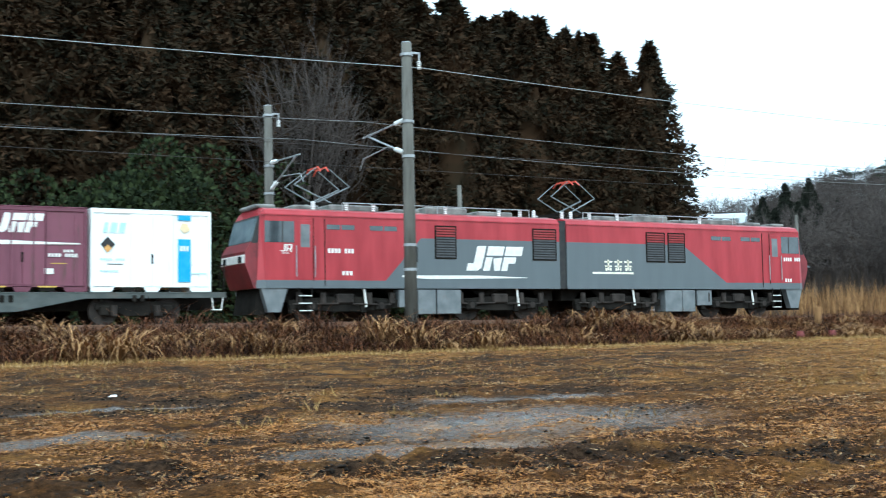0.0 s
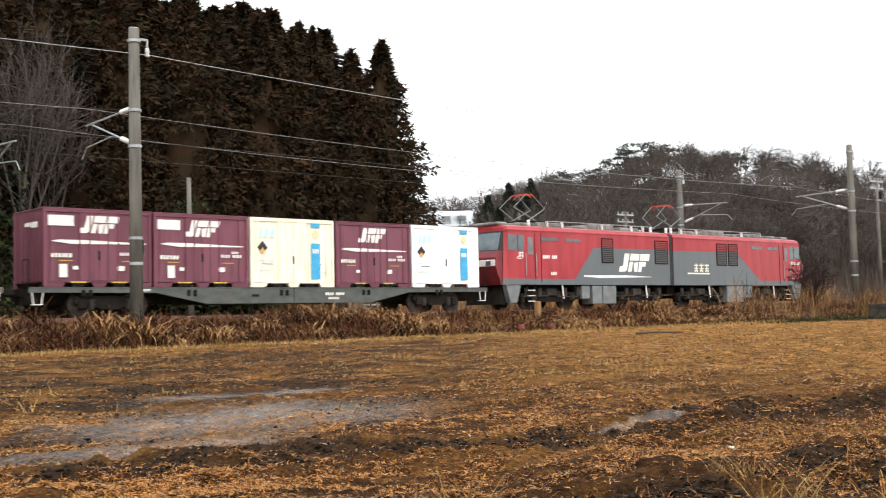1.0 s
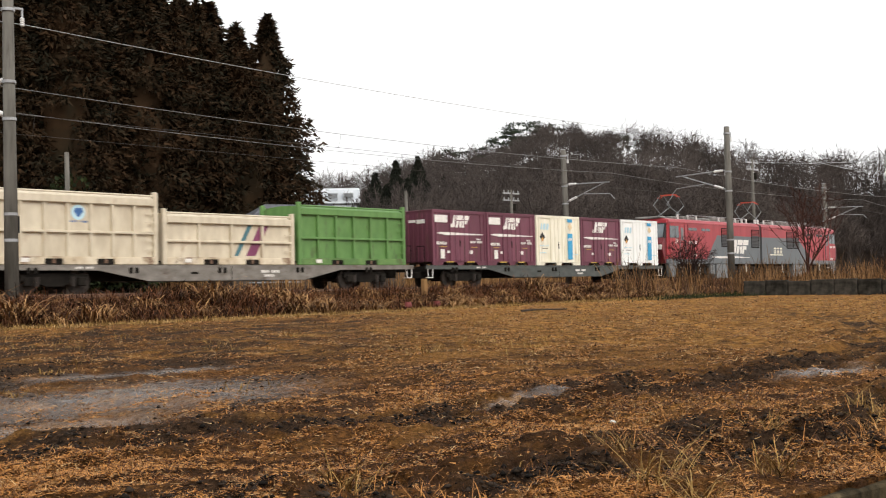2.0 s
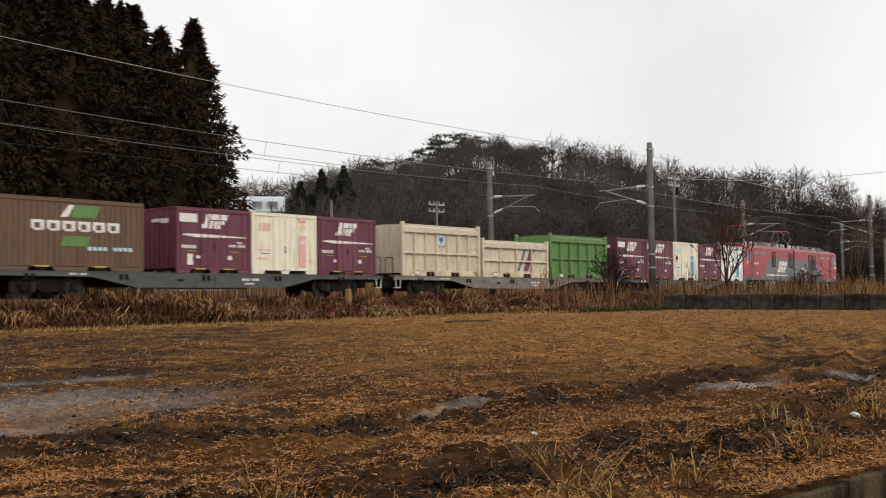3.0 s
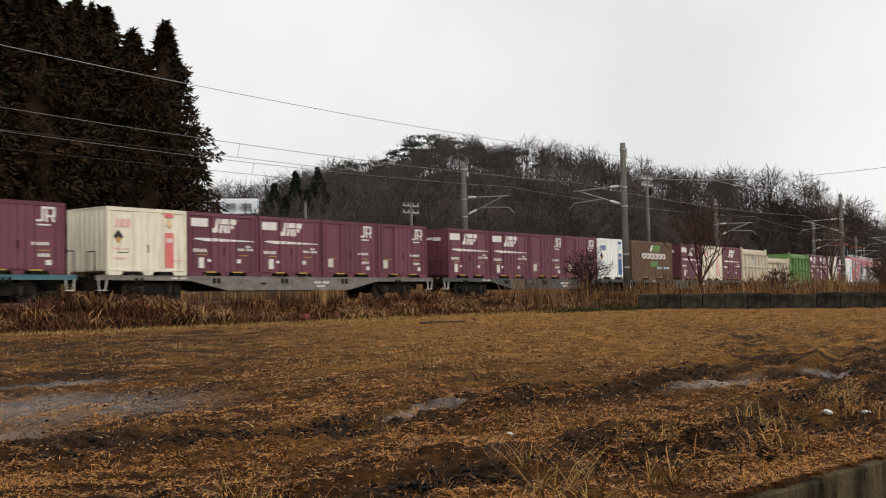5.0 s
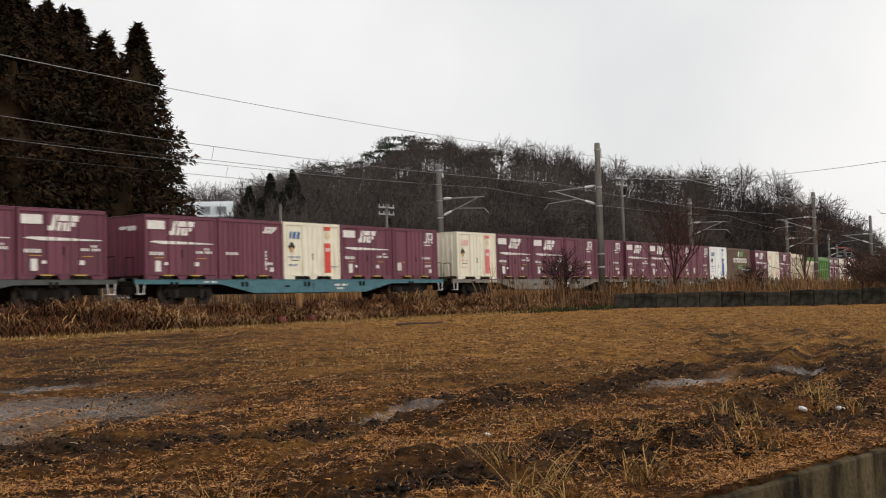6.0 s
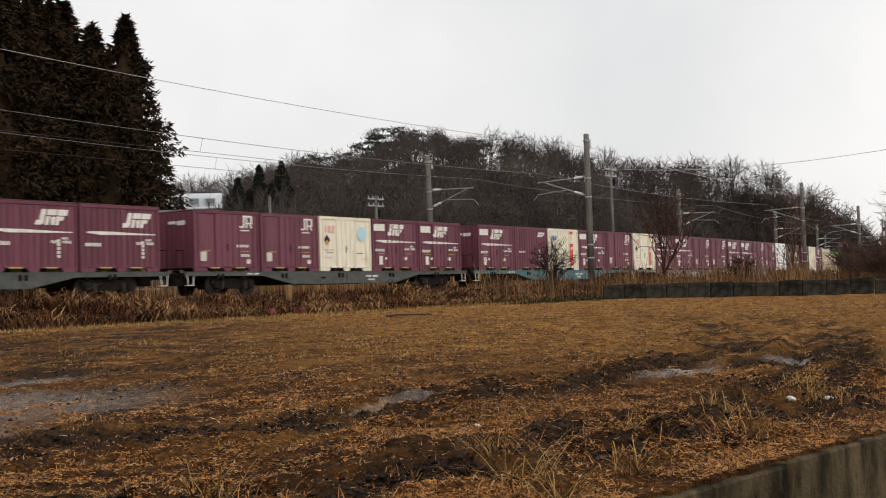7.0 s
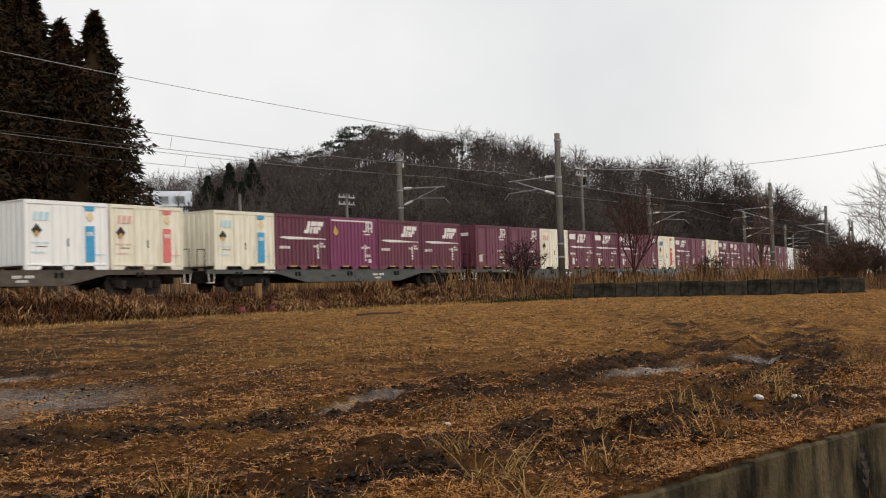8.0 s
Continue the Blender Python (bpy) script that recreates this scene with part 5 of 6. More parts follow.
def cedar_shape(h, r, seed, sprays=14000, low=0.06, size=0.34, width=0.13, boughs=330):
    """Pointed crown: a lumpy dark heart, and drooping tufts of fine sprays gathered in clumps at the bough ends."""
    g = np.random.default_rng(seed)

    def outline(z):
        k = np.clip((h - z) / (h * (1 - low)), 0, 1)
        return r * np.minimum(1.0, 1.8 * k ** 0.82)
    bz = low * h + (h * 0.985 - low * h) * g.uniform(0, 1, boughs) ** 0.9
    ba = g.uniform(0, 6.283, boughs)
    reach = outline(bz) * g.uniform(0.72, 1.1, boughs)
    big = 0.3 + 0.42 * g.uniform(0, 1, boughs) * np.clip(reach / r, 0.25, 1)
    i = g.integers(0, boughs, sprays)
    off = g.normal(0, 1, (sprays, 3))
    off /= np.linalg.norm(off, axis=1)[:, None]
    off *= (g.uniform(0.35, 1, sprays) * big[i])[:, None] * (1.0, 1.0, 1.25)
    inward = np.where(g.uniform(0, 1, sprays) < 0.4, g.uniform(0.5, 1, sprays), 1.0)
    rad = np.maximum(reach[i] - 0.3, 0.05) * inward
    pts = np.stack([rad * np.cos(ba[i]), rad * np.sin(ba[i]), bz[i] - 0.22 * rad], 1) + off
    nrm = np.stack([np.cos(ba[i]), np.sin(ba[i]), np.full(sprays, -0.1)], 1) * 0.5 + off / big[i][:, None]
    top = 160
    zt = h * 1.01 - g.uniform(0, 1, top) * h * 0.08
    at = g.uniform(0, 6.283, top)
    rt = (h * 1.01 - zt) * 0.16
    pts = np.concatenate([pts, np.stack([rt * np.cos(at), rt * np.sin(at), zt], 1)])
    nrm = np.concatenate([nrm, np.stack([np.cos(at), np.sin(at), np.full(top, 0.9)], 1)])
    n = len(pts)
    d = nrm + g.normal(0, 0.45, (n, 3))
    d[:, 2] -= 0.35
    d /= np.linalg.norm(d, axis=1)[:, None]
    w = np.cross(d, g.normal(0, 1, (n, 3)))
    w /= np.linalg.norm(w, axis=1)[:, None] + 1e-9
    ln = size * g.uniform(0.5, 1.3, n)[:, None]
    w = w * ln * width * 1.5
    v = np.stack([pts - w, pts + w, pts + d * ln], 1).reshape(-1, 3)
    f = np.arange(n * 3).reshape(-1, 3)
    # heart
    zs, sides = np.linspace(low * h, h * 0.96, 26), 14
    ring = np.arange(sides) * 6.283 / sides
    rr = (outline(zs) * 0.4)[:, None] * g.uniform(0.72, 1.15, (26, sides))
    hv = np.stack([rr * np.cos(ring), rr * np.sin(ring), np.repeat(zs[:, None], sides, 1) - 0.2 * rr + g.normal(0, 0.12, (26, sides))], -1).reshape(-1, 3)
    k = np.arange(25 * sides).reshape(25, sides)
    nx = np.roll(k, -1, 1)
    hf = np.concatenate([np.stack([k, nx, nx + sides], -1).reshape(-1, 3), np.stack([k, nx + sides, k + sides], -1).reshape(-1, 3)])
    return np.concatenate([v, hv]), np.concatenate([f, hf + len(v)])


def fine_tree(seed, limbs=6, branches=5, twigs=6, wide=0.3, mid=0.66, deep=0.33, fork=0.3, r0=0.014, twig_r=0.002, stems=1, crook=0.06):
    """Bare tree of unit height: a trunk or several stems, limbs that fan into a rounded crown, and fine pointed twigs at its rim."""
    g = np.random.default_rng(seed)
    V, F = [], []

    def tube(p, q, ra, rb, n=3):
        d = q - p
        d = d / (np.linalg.norm(d) + 1e-9)
        a = np.cross(d, (0.31, 0.83, 0.46))
        a /= np.linalg.norm(a)
        c = np.cross(d, a)
        k = len(V)
        t = np.arange(n) * 6.283 / n
        V.extend(p + ra * (np.cos(u) * a + np.sin(u) * c) for u in t)
        if rb <= 0:
            V.append(q)
            F.extend((k + i, k + (i + 1) % n, k + n) for i in range(n))
            return
        V.extend(q + rb * (np.cos(u) * a + np.sin(u) * c) for u in t)
        for i in range(n):
            j = (i + 1) % n
            F.extend(((k + i, k + j, k + n + j), (k + i, k + n + j, k + n + i)))

    def bent(p, q, ra, rb, sag=0.0):
        """A limb in two steps with a crook."""
        m = (p + q) / 2 + g.normal(0, crook, 3) * np.linalg.norm(q - p) + np.array((0, 0, sag))
        tube(p, m, ra, (ra + rb) / 2)
        tube(m, q, (ra + rb) / 2, rb)
        return m

    def rim(k):
        d = g.normal(0, 1, 3)
        d[2] = abs(d[2]) * 1.1 - 0.35
        d /= np.linalg.norm(d)
        return np.array((0, 0, mid)) + d * (wide, wide, deep) * k
    for stem in range(stems):
        lean = g.normal(0, 0.02 if stems == 1 else 0.06, 2)
        foot = np.array((0.0, 0.0, -0.03)) if stems == 1 else np.array((*g.normal(0, 0.02, 2), -0.03))
        head = np.array((lean[0], lean[1], fork + 0.12))
        m = (foot + head) / 2 + np.array((*g.normal(0, 0.008, 2), 0))
        tube(foot, m, r0, r0 * 0.85, 5)
        tube(m, head, r0 * 0.85, r0 * 0.6, 5)
        for i in range(limbs):
            p = m + (head - m) * (1.0 if i < 2 else g.uniform(0.15, 1.0))
            q = rim(g.uniform(0.45, 0.8))
            if i == 0:
                q = np.array((lean[0], lean[1], mid + deep * 0.6))
            lm = bent(p, q, r0 * 0.5, r0 * 0.2, 0.02)
            for j in range(branches):
                u = g.uniform(0.0, 1.0)
                b = (p + (lm - p) * (0.4 + 1.2 * u)) if u < 0.5 else (lm + (q - lm) * (2 * u - 1))
                e = rim(g.uniform(0.72, 0.98))
                e = b + (e - b) * min(1.0, 0.45 / (np.linalg.norm(e - b) + 1e-6))
                bm_ = bent(b, e, r0 * 0.2, twig_r * 1.3)
                for _ in range(twigs):
                    w = bm_ + (e - bm_) * g.uniform(-0.4, 1.0)
                    d = (e - b) / (np.linalg.norm(e - b) + 1e-6) + g.normal(0, 0.5, 3) + np.array((0, 0, 0.3))
                    tube(w, w + d / np.linalg.norm(d) * g.uniform(0.06, 0.16), twig_r, 0.0)
    return np.array(V), np.array(F)


def spread_copies(shapes, rows):
    """One pair of arrays from many turned and scaled copies of a few shapes."""
    VV, FF, k = [], [], 0
    for which, x, y, z, s, a in rows:
        v, f = shapes[which]
        c, n = math.cos(a), math.sin(a)
        w = np.stack([x + s * (v[:, 0] * c - v[:, 1] * n), y + s * (v[:, 0] * n + v[:, 1] * c), z + s * v[:, 2]], 1)
        VV.append(w)
        FF.append(f + k)
        k += len(v)
    return np.concatenate(VV), np.concatenate(FF)


# ---- cedar grove beyond the railway ----
def cedar(variant_mesh, h, trunk_mesh, m):
    t = thing("cedar_tree", m, "tall russet-green winter cedar in a dense grove", "tree", "cedar grove")
    a = new("trunk", trunk_mesh)
    a.parent = t
    b = new("crown", variant_mesh)
    b.parent = t
    return t


cedars = []
for i in range(5):
    v, f = cedar_shape(20, 3.3, 40 + i, 17000, size=0.38, width=0.15)
    cedars.append(mesh_of("crown", v, f, M_CEDAR))
tm = Build().tube((0, 0, -0.5), (0, 0, 18.5), 0.3, 0.06, 10).mesh("trunk", M_TRUNK)
rng = random.Random(12)
far_cedars = []
for i in range(3):
    v, f = cedar_shape(20, 3.5, 140 + i, 10000, size=0.5, width=0.19)
    far_cedars.append(mesh_of("crown", v, f, M_CEDAR))
GROVE = [(49.6, 62.0, 0.9, 0.97, 1.12, 0), (46.7, 60.6, 0.9, 0.9, 1.1, 0), (51.3, 63.6, 1.2, 0.66, 1.12, 0), (51.9, 64.8, 1.4, 0.42, 1.05, 0), (43.8, 61.5, 0.9, 0.96, 1.1, 0), (47.6, 66.5, 2.2, 0.9, 1.1, 0), (45.6, 70.0, 3.0, 0.9, 1.2, 0)]
for y, z0, x_end, gap, lo_s, hi_s in ((60.5, 0.9, 41.3, 3.3, 0.82, 0.98), (66.0, 2.2, 45.5, 3.6, 0.88, 1.0)):
    x = x_end
    while x > 1:
        GROVE.append((x + rng.uniform(-0.5, 0.5), y + rng.uniform(-1.3, 1.3), z0, rng.uniform(lo_s, hi_s), rng.uniform(1.05, 1.3), 0))
        x -= gap * rng.uniform(0.8, 1.2)
# back rows climb the bank to the skyline
SKY_AZ, SKY_EL = (0, 20, 25, 27, 29, 31.6, 34.5, 36.1, 37.5, 39), (18.5, 18.4, 17.8, 17.2, 16.4, 15.5, 15.0, 13.8, 13.6, 13.4)
for y, z0, x_end, gap in ((73.0, 5.2, 52.8, 3.3), (82.0, 9.5, 57.0, 3.4), (92.0, 15.0, 60.0, 3.6)):
    x = x_end
    while x > 2:
        el = float(np.interp(math.degrees(math.atan2(x, y)), SKY_AZ, SKY_EL))
        s = (EYE_Z + math.hypot(x, y) * math.tan(math.radians(el)) - z0) / 20
        GROVE.append((x, y + rng.uniform(-1.5, 1.5), z0, s * rng.uniform(0.84, 1.02), rng.uniform(1.05, 1.5), 1))
        x -= gap * rng.uniform(0.75, 1.25)
for k, (x, y, z0, s, w, far) in enumerate(GROVE):
    cedar(far_cedars[k % 3] if far else cedars[k % 5], 20, tm, pose(x, y, z0, rng.uniform(-1.5, 1.5), rng.uniform(-1.5, 1.5), rng.uniform(0, 360)) @ Matrix.Diagonal((w, w, s, 1)))
slope = Build()
slope.prism_x([(46, 0.3), (140, 0.3), (140, 20), (92, 15.1), (82, 9.6), (73, 5.3), (66, 2.3), (58, 0.75)], -140, 60)
tagged(part("wooded_bank", slope, M_HILL), "leaf-strewn bank rising under the cedar grove", "hillside", kind="structure")

# evergreen thicket in front of the grove
def thicket(x, y, r, h, seed, z0):
    g = np.random.default_rng(seed)
    t = thing("evergreen_bush", pose(x, y, z0), "dull green evergreen bush before the cedars", "bush", "evergreen bushes")
    n = int(2000 * r * h / 8)
    c = g.normal(0, 1, (14, 3)) * (r * 0.45, r * 0.45, h * 0.2) + (0, 0, h * 0.5)
    i = g.integers(0, 14, n)
    d = g.normal(0, 1, (n, 3))
    d /= np.linalg.norm(d, axis=1)[:, None]
    p = c[i] + d * (r * 0.42, r * 0.42, h * 0.26)
    p[:, 2] = np.abs(p[:, 2])
    v, f = leaf_cloud(p, d, 0.25, seed, 0.1)
    ob = new("crown", mesh_of("crown", v, f, M_EVERGREEN))
    ob.parent = t
    s = Build()
    for k in range(5):
        s.tube((0, 0, -0.2), tuple(c[k] * (1, 1, 0.9)), 0.07, 0.03, 6)
    part("stem", s, M_TRUNK, t)


for k, (x, y, r, h) in enumerate(((10.8, 52, 3.6, 8.0), (14.0, 53, 3.8, 9.6), (18.0, 52, 2.6, 6.6), (5.0, 53, 3.4, 6.4), (24, 54, 2.8, 4.6), (30, 55, 2.6, 5.6), (35, 55, 2.5, 4.8), (41, 56, 2.6, 4.6), (47, 57, 2.4, 3.6), (1, 53, 3, 6))):
    thicket(x, y, r, h, 300 + k, 0.75)
for k, (x, y, h) in enumerate(((21.5, 55, 17.0), (23.8, 56.5, 14.5))):
    v, f = fine_tree(70 + k, 9, 7, 8, 0.2, 0.62, 0.36, 0.2, 0.009, 0.0012)
    v = v * h
    t = tagged(new("bare_tree", mesh_of("bare_tree", v, f, M_BARE)), "bare grey deciduous tree before the cedars", "tree", "bare trees")
    t.location = (x, y, 0.7)

# ---- wooded hill ----
SKYLINE_AZ = (38, 43.4, 45.0, 45.9, 48.4, 50.7, 51.3, 53.0, 55.2, 57.0, 59.2, 60.9, 63.4, 66.2, 67.6, 70.0, 71.3, 72.1, 73.4, 73.9, 74.8, 75.4)
SKYLINE_EL = (6.2, 6.3, 6.9, 7.3, 7.5, 7.8, 8.2, 8.6, 8.35, 8.35, 7.8, 7.5, 7.05, 6.6, 6.45, 6.05, 5.7, 5.1, 4.35, 3.9, 2.9, 1.2)
RIDGE_AZ = (30, 40, 43, 45, 47.4, 48.4, 49.4, 51, 53, 56.4, 60, 65, 69, 71, 72.6, 74.6, 75.6, 78, 110)
RIDGE_EL = (3.0, 3.4, 3.6, 4.7, 5.4, 5.1, 5.7, 6.3, 6.8, 6.2, 5.5, 4.7, 4.1, 3.6, 2.6, 1.4, 0.2, 0.1, 0.1)
R0, R1 = 120.0, 235.0


def hill_foot(az):
    return np.interp(az, (60, 69), (R0, 214.0))


def hill(az, r):
    top = EYE_Z + R1 * np.tan(np.radians(np.interp(az, RIDGE_AZ, RIDGE_EL)))
    foot = hill_foot(az)
    k = np.clip((r - foot) / (R1 - foot), 0, 1)
    k = k * k * (3 - 2 * k)
    return 0.6 + (top - 0.6) * (0.35 * k + 0.65 * np.clip((r - foot) / (R1 - foot), 0, 1)) + 0.9 * ripples(az * 3, r, 8, 40) * k


az, rr = np.meshgrid(np.linspace(30, 100, 140), np.linspace(R0 - 6, R1 + 90, 50))
hz = hill(az, rr) - 0.08 * np.clip(rr - R1, 0, 100)
a = np.radians(az)
idx = np.arange(az.size).reshape(az.shape)
hq = np.stack([idx[:-1, :-1], idx[1:, :-1], idx[1:, 1:], idx[:-1, 1:]], -1).reshape(-1, 4)
hm = new("hillside", mesh_of("hillside", np.stack([rr * np.sin(a), rr * np.cos(a), hz], -1).reshape(-1, 3), hq, M_HILL))
tagged(hm, "brown leaf-strewn hill slope under bare woods", "hill", kind="structure")

slope_trees = [fine_tree(500 + i, 5, 4, 5, 0.32, 0.64, 0.34, 0.3, 0.012, 0.0028) for i in range(7)]
ridge_trees = [fine_tree(540 + i, 6, 6, 8, 0.36, 0.66, 0.34, 0.28, 0.013, 0.0019) for i in range(6)]
g = np.random.default_rng(77)
rows = []
for i in range(1150):
    z_az = g.uniform(42.8, 75.3)
    foot = float(hill_foot(z_az))
    r = foot + (R1 - 8 - foot) * g.uniform(0, 1) ** 0.8
    q = math.radians(z_az)
    z = float(hill(z_az, r)) - 0.2
    most = EYE_Z + r * math.tan(math.radians(float(np.interp(z_az, SKYLINE_AZ, SKYLINE_EL)))) - z
    rows.append((int(g.integers(0, 7)), r * math.sin(q), r * math.cos(q), z, min(g.uniform(7.5, 11.5), max(2.0, most * g.uniform(0.62, 0.9))), g.uniform(0, 6.28)))
for i in range(150):
    z_az = g.uniform(40.0, 75.3) if i > 8 else g.uniform(40, 44)
    q = math.radians(z_az)
    r = R1 + g.uniform(-14, 4)
    z = float(hill(z_az, r)) - 0.3
    most = EYE_Z + r * math.tan(math.radians(float(np.interp(z_az, SKYLINE_AZ, SKYLINE_EL)))) - z
    rows.append((int(g.integers(7, 13)), r * math.sin(q), r * math.cos(q), z, max(2.0, most * g.uniform(0.6, 1.06)), g.uniform(0, 6.28)))
v, f = spread_copies(slope_trees + ridge_trees, rows)
tagged(new("bare_woods", mesh_of("bare_woods", v, f, M_BARE)), "bare grey-brown winter woods covering the hill", "woods", kind="stuff")


def pine(h, seed):
    """Open-crowned pine with flat tufted boughs."""
    g = np.random.default_rng(seed)
    P, N = [], []
    b = Build().tube((0, 0, -0.3), (0.3, 0, h * 0.92), 0.16, 0.05, 7)
    for k in range(13):
        z = h * g.uniform(0.45, 0.98)
        a = g.uniform(0, 6.283)
        ln = h * 0.3 * (1.25 - z / h) + 0.5
        c = np.array([0.3 * z / h + ln * math.cos(a), ln * math.sin(a), z + 0.25])
        b.tube((0.3 * z / h, 0, z - 0.3), tuple(c), 0.05, 0.02, 4)
        n = 110
        P.append(c + g.normal(0, 1, (n, 3)) * (0.7, 0.7, 0.16))
        N.append(g.normal(0, 0.6, (n, 3)) + (0, 0, 0.5))
    v, f = leaf_cloud(np.concatenate(P), np.concatenate(N), 0.32, seed, -0.1)
    return mesh_of("crown", v, f, M_PINE), b.mesh("trunk", M_TRUNK)


pines = [pine(8.5, 900 + i) for i in range(4)]
for k, (z_az, r, s) in enumerate(((43.9, 150, 0.85), (44.4, 158, 0.95), (44.9, 150, 0.9), (45.4, 170, 1.0), (46.0, 150, 0.8), (47.7, 236, 1.15), (48.5, 236, 1.1), (50.4, 235, 1.1), (51.2, 232, 1.2), (52.0, 234, 1.25), (51.6, 226, 1.0),
                                  (53.1, 236, 1.0), (56.5, 236, 0.9), (58.5, 236, 0.8), (60.2, 236, 0.8), (44.1, 165, 0.9), (45.9, 180, 0.9), (57.6, 232, 0.8), (49.6, 228, 0.9))):
    q = math.radians(z_az)
    t = thing("pine_tree", pose(r * math.sin(q), r * math.cos(q), float(hill(z_az, r)) - 0.2, 0, 0, g.uniform(0, 360)) @ Matrix.Scale(s * 0.84, 4), "dark green pine among bare trees on the hill", "tree", "hill pines")
    for nm, me in zip(("crown", "trunk"), pines[k % 4]):
        o = new(nm, me)
        o.parent = t

v, f = cedar_shape(9, 2.2, 190, 6500, size=0.34, width=0.2, boughs=130)
dark_crown = mesh_of("crown", v, f, M_DARKPINE)
dark_trunk = Build().tube((0, 0, -0.5), (0, 0, 8.0), 0.18, 0.04, 8).mesh("trunk", M_TRUNK)
for z_az, r, top in ((43.7, 150, 5.0), (44.15, 160, 5.9), (44.7, 148, 5.3), (45.2, 170, 6.5), (45.75, 155, 5.6), (46.3, 175, 6.7), (46.8, 160, 5.4), (47.6, 170, 5.7)):
    q = math.radians(z_az)
    z = float(hill(z_az, r)) - 0.2
    k = (EYE_Z + r * math.tan(math.radians(top)) - z) / 9
    t = thing("evergreen_tree", pose(r * math.sin(q), r * math.cos(q), z, 0, 0, z_az * 77) @ Matrix.Diagonal((k * 0.8, k * 0.8, k, 1)), "dark green conifer at the foot of the hill", "tree", "hill-foot conifers")
    for nm, me in (("crown", dark_crown), ("trunk", dark_trunk)):
        o = new(nm, me)
        o.parent = t

# ---- houses beyond the railway ----
q = math.radians(41.9)
hall = thing("hall_building", pose(150 * math.sin(q), 150 * math.cos(q), 7.6, 0, 0, -41.9), "pale metal-roofed hall in two tiers with roof vents", "building")
part("wall", Build().box(-9, 3.4, 1.0, 11, -4, 5.2), M_PALEROOF, hall)
part("roof", Build().prism_x([(0.4, 5.2), (11.6, 5.2), (8.6, 7.3), (6.2, 7.7), (3.6, 7.2)], -9.5, 3.9), M_PALEROOF, hall, "curved pale metal roof")
for i in range(6):
    x = -8.6 + i * 2.05
    vent = part("roof_vent", Build().prism_x([(0.9, 5.6), (2.6, 6.6), (2.6, 7.0), (1.4, 7.1), (0.7, 6.6)], x, x + 1.35), M_PALEROOF, hall, "boxy roof vent")
    part("vent_mouth", Build().box(x + 0.12, x + 1.23, 0.62, 0.7, 5.95, 6.5), M_GREYBOX, vent)
part("porch_roof", Build().prism_x([(-4.2, 3.3), (0.9, 3.3), (0.9, 5.0)], -9.5, 3.4), M_PALEROOF, hall, "lower pale roof")
part("eave", Build().box(-9.5, 3.6, -4.3, -4.1, 3.0, 3.34), M_SLATE, hall, "dark lower eave")
for i in range(9):
    part("roof_seam", Build().prism_x([(-4.2, 3.31), (0.9, 5.01), (0.9, 5.07), (-4.2, 3.37)], -9.2 + i * 1.5, -9.12 + i * 1.5), M_GREYBOX, hall)
house = thing("house", pose(41.0, 46.5, 0.7, 0, 0, -20), "house with dark slate hipped roof and pale gable", "house")
part("wall", Build().box(-5, 5, 0, 7, 0, 3.0), M_SIDING, house)
hr = Build()
hr.add([(-5.6, -0.6, 3.0), (5.6, -0.6, 3.0), (5.6, 7.6, 3.0), (-5.6, 7.6, 3.0), (-2.0, 3.5, 5.3), (2.0, 3.5, 5.3)], [(0, 1, 5, 4), (1, 2, 5), (2, 3, 4, 5), (3, 0, 4), (3, 2, 1, 0)])
part("roof", hr, M_SLATE, house, "dark slate hipped roof")
part("dormer", Build().prism([(2.2, 3.0), (4.2, 3.0), (4.2, 3.6), (3.2, 4.3), (2.2, 3.6)], -0.9, 2.0), M_PLASTER, house, "pale gable dormer")
for x in (-2.0, -3.4):
    w = part("window", Build().box(x - 0.7, x + 0.7, -0.03, 0.05, 0.9, 2.2), M_GLASS, house)
    part("sill", Build().box(x - 0.8, x + 0.8, -0.1, 0.0, 0.82, 0.9), M_STEEL, w)


# ---- utility poles, stake, red markers ----
def utility_pole(x, y, z0, top, arms=True):
    p = thing("utility_pole", pose(x, y, z0, 0, -0.5, 0), "grey concrete utility pole with crossarms", "utility pole", "utility poles")
    h = top - z0
    part("shaft", Build().tube((0, 0, -0.4), (0, 0, h), 0.15, 0.1, 12), M_CONCRETE, p, smooth=True)
    if arms:
        for z in (h - 0.25, h - 0.75):
            part("crossarm", Build().box(-0.9, 0.9, -0.05, 0.05, z - 0.05, z + 0.05), M_STEEL, p)
            for dx in (-0.8, -0.3, 0.3, 0.8):
                part("insulator", Build().tube((dx, 0, z + 0.05), (dx, 0, z + 0.22), 0.05, 0.04, 8), M_STEEL, p)
        part("transformer", Build().tube((0.35, 0, h - 1.5), (0.35, 0, h - 1.0), 0.16, 0.16, 12), M_UNDER, p)
    return p


utility_pole(77.5, 39.0 + 0.8, 0.7, 10.1)
utility_pole(64.2, 52.0, 0.8, 8.1)
utility_pole(57.4, 56.0, 0.8, 8.0, False)
utility_pole(25.8, 46.0, 0.7, 7.4, False)
utility_pole(150, 39, 0.7, 8.5)
wire("service_wire", [(77.5, 39.8, 9.9), (60.0, 8.0, 8.2), (44.0, -24.0, 8.0)], 0.014, M_WIRE_PALE, "slack pale service cable across the sky", "service cable", sag=0.9)

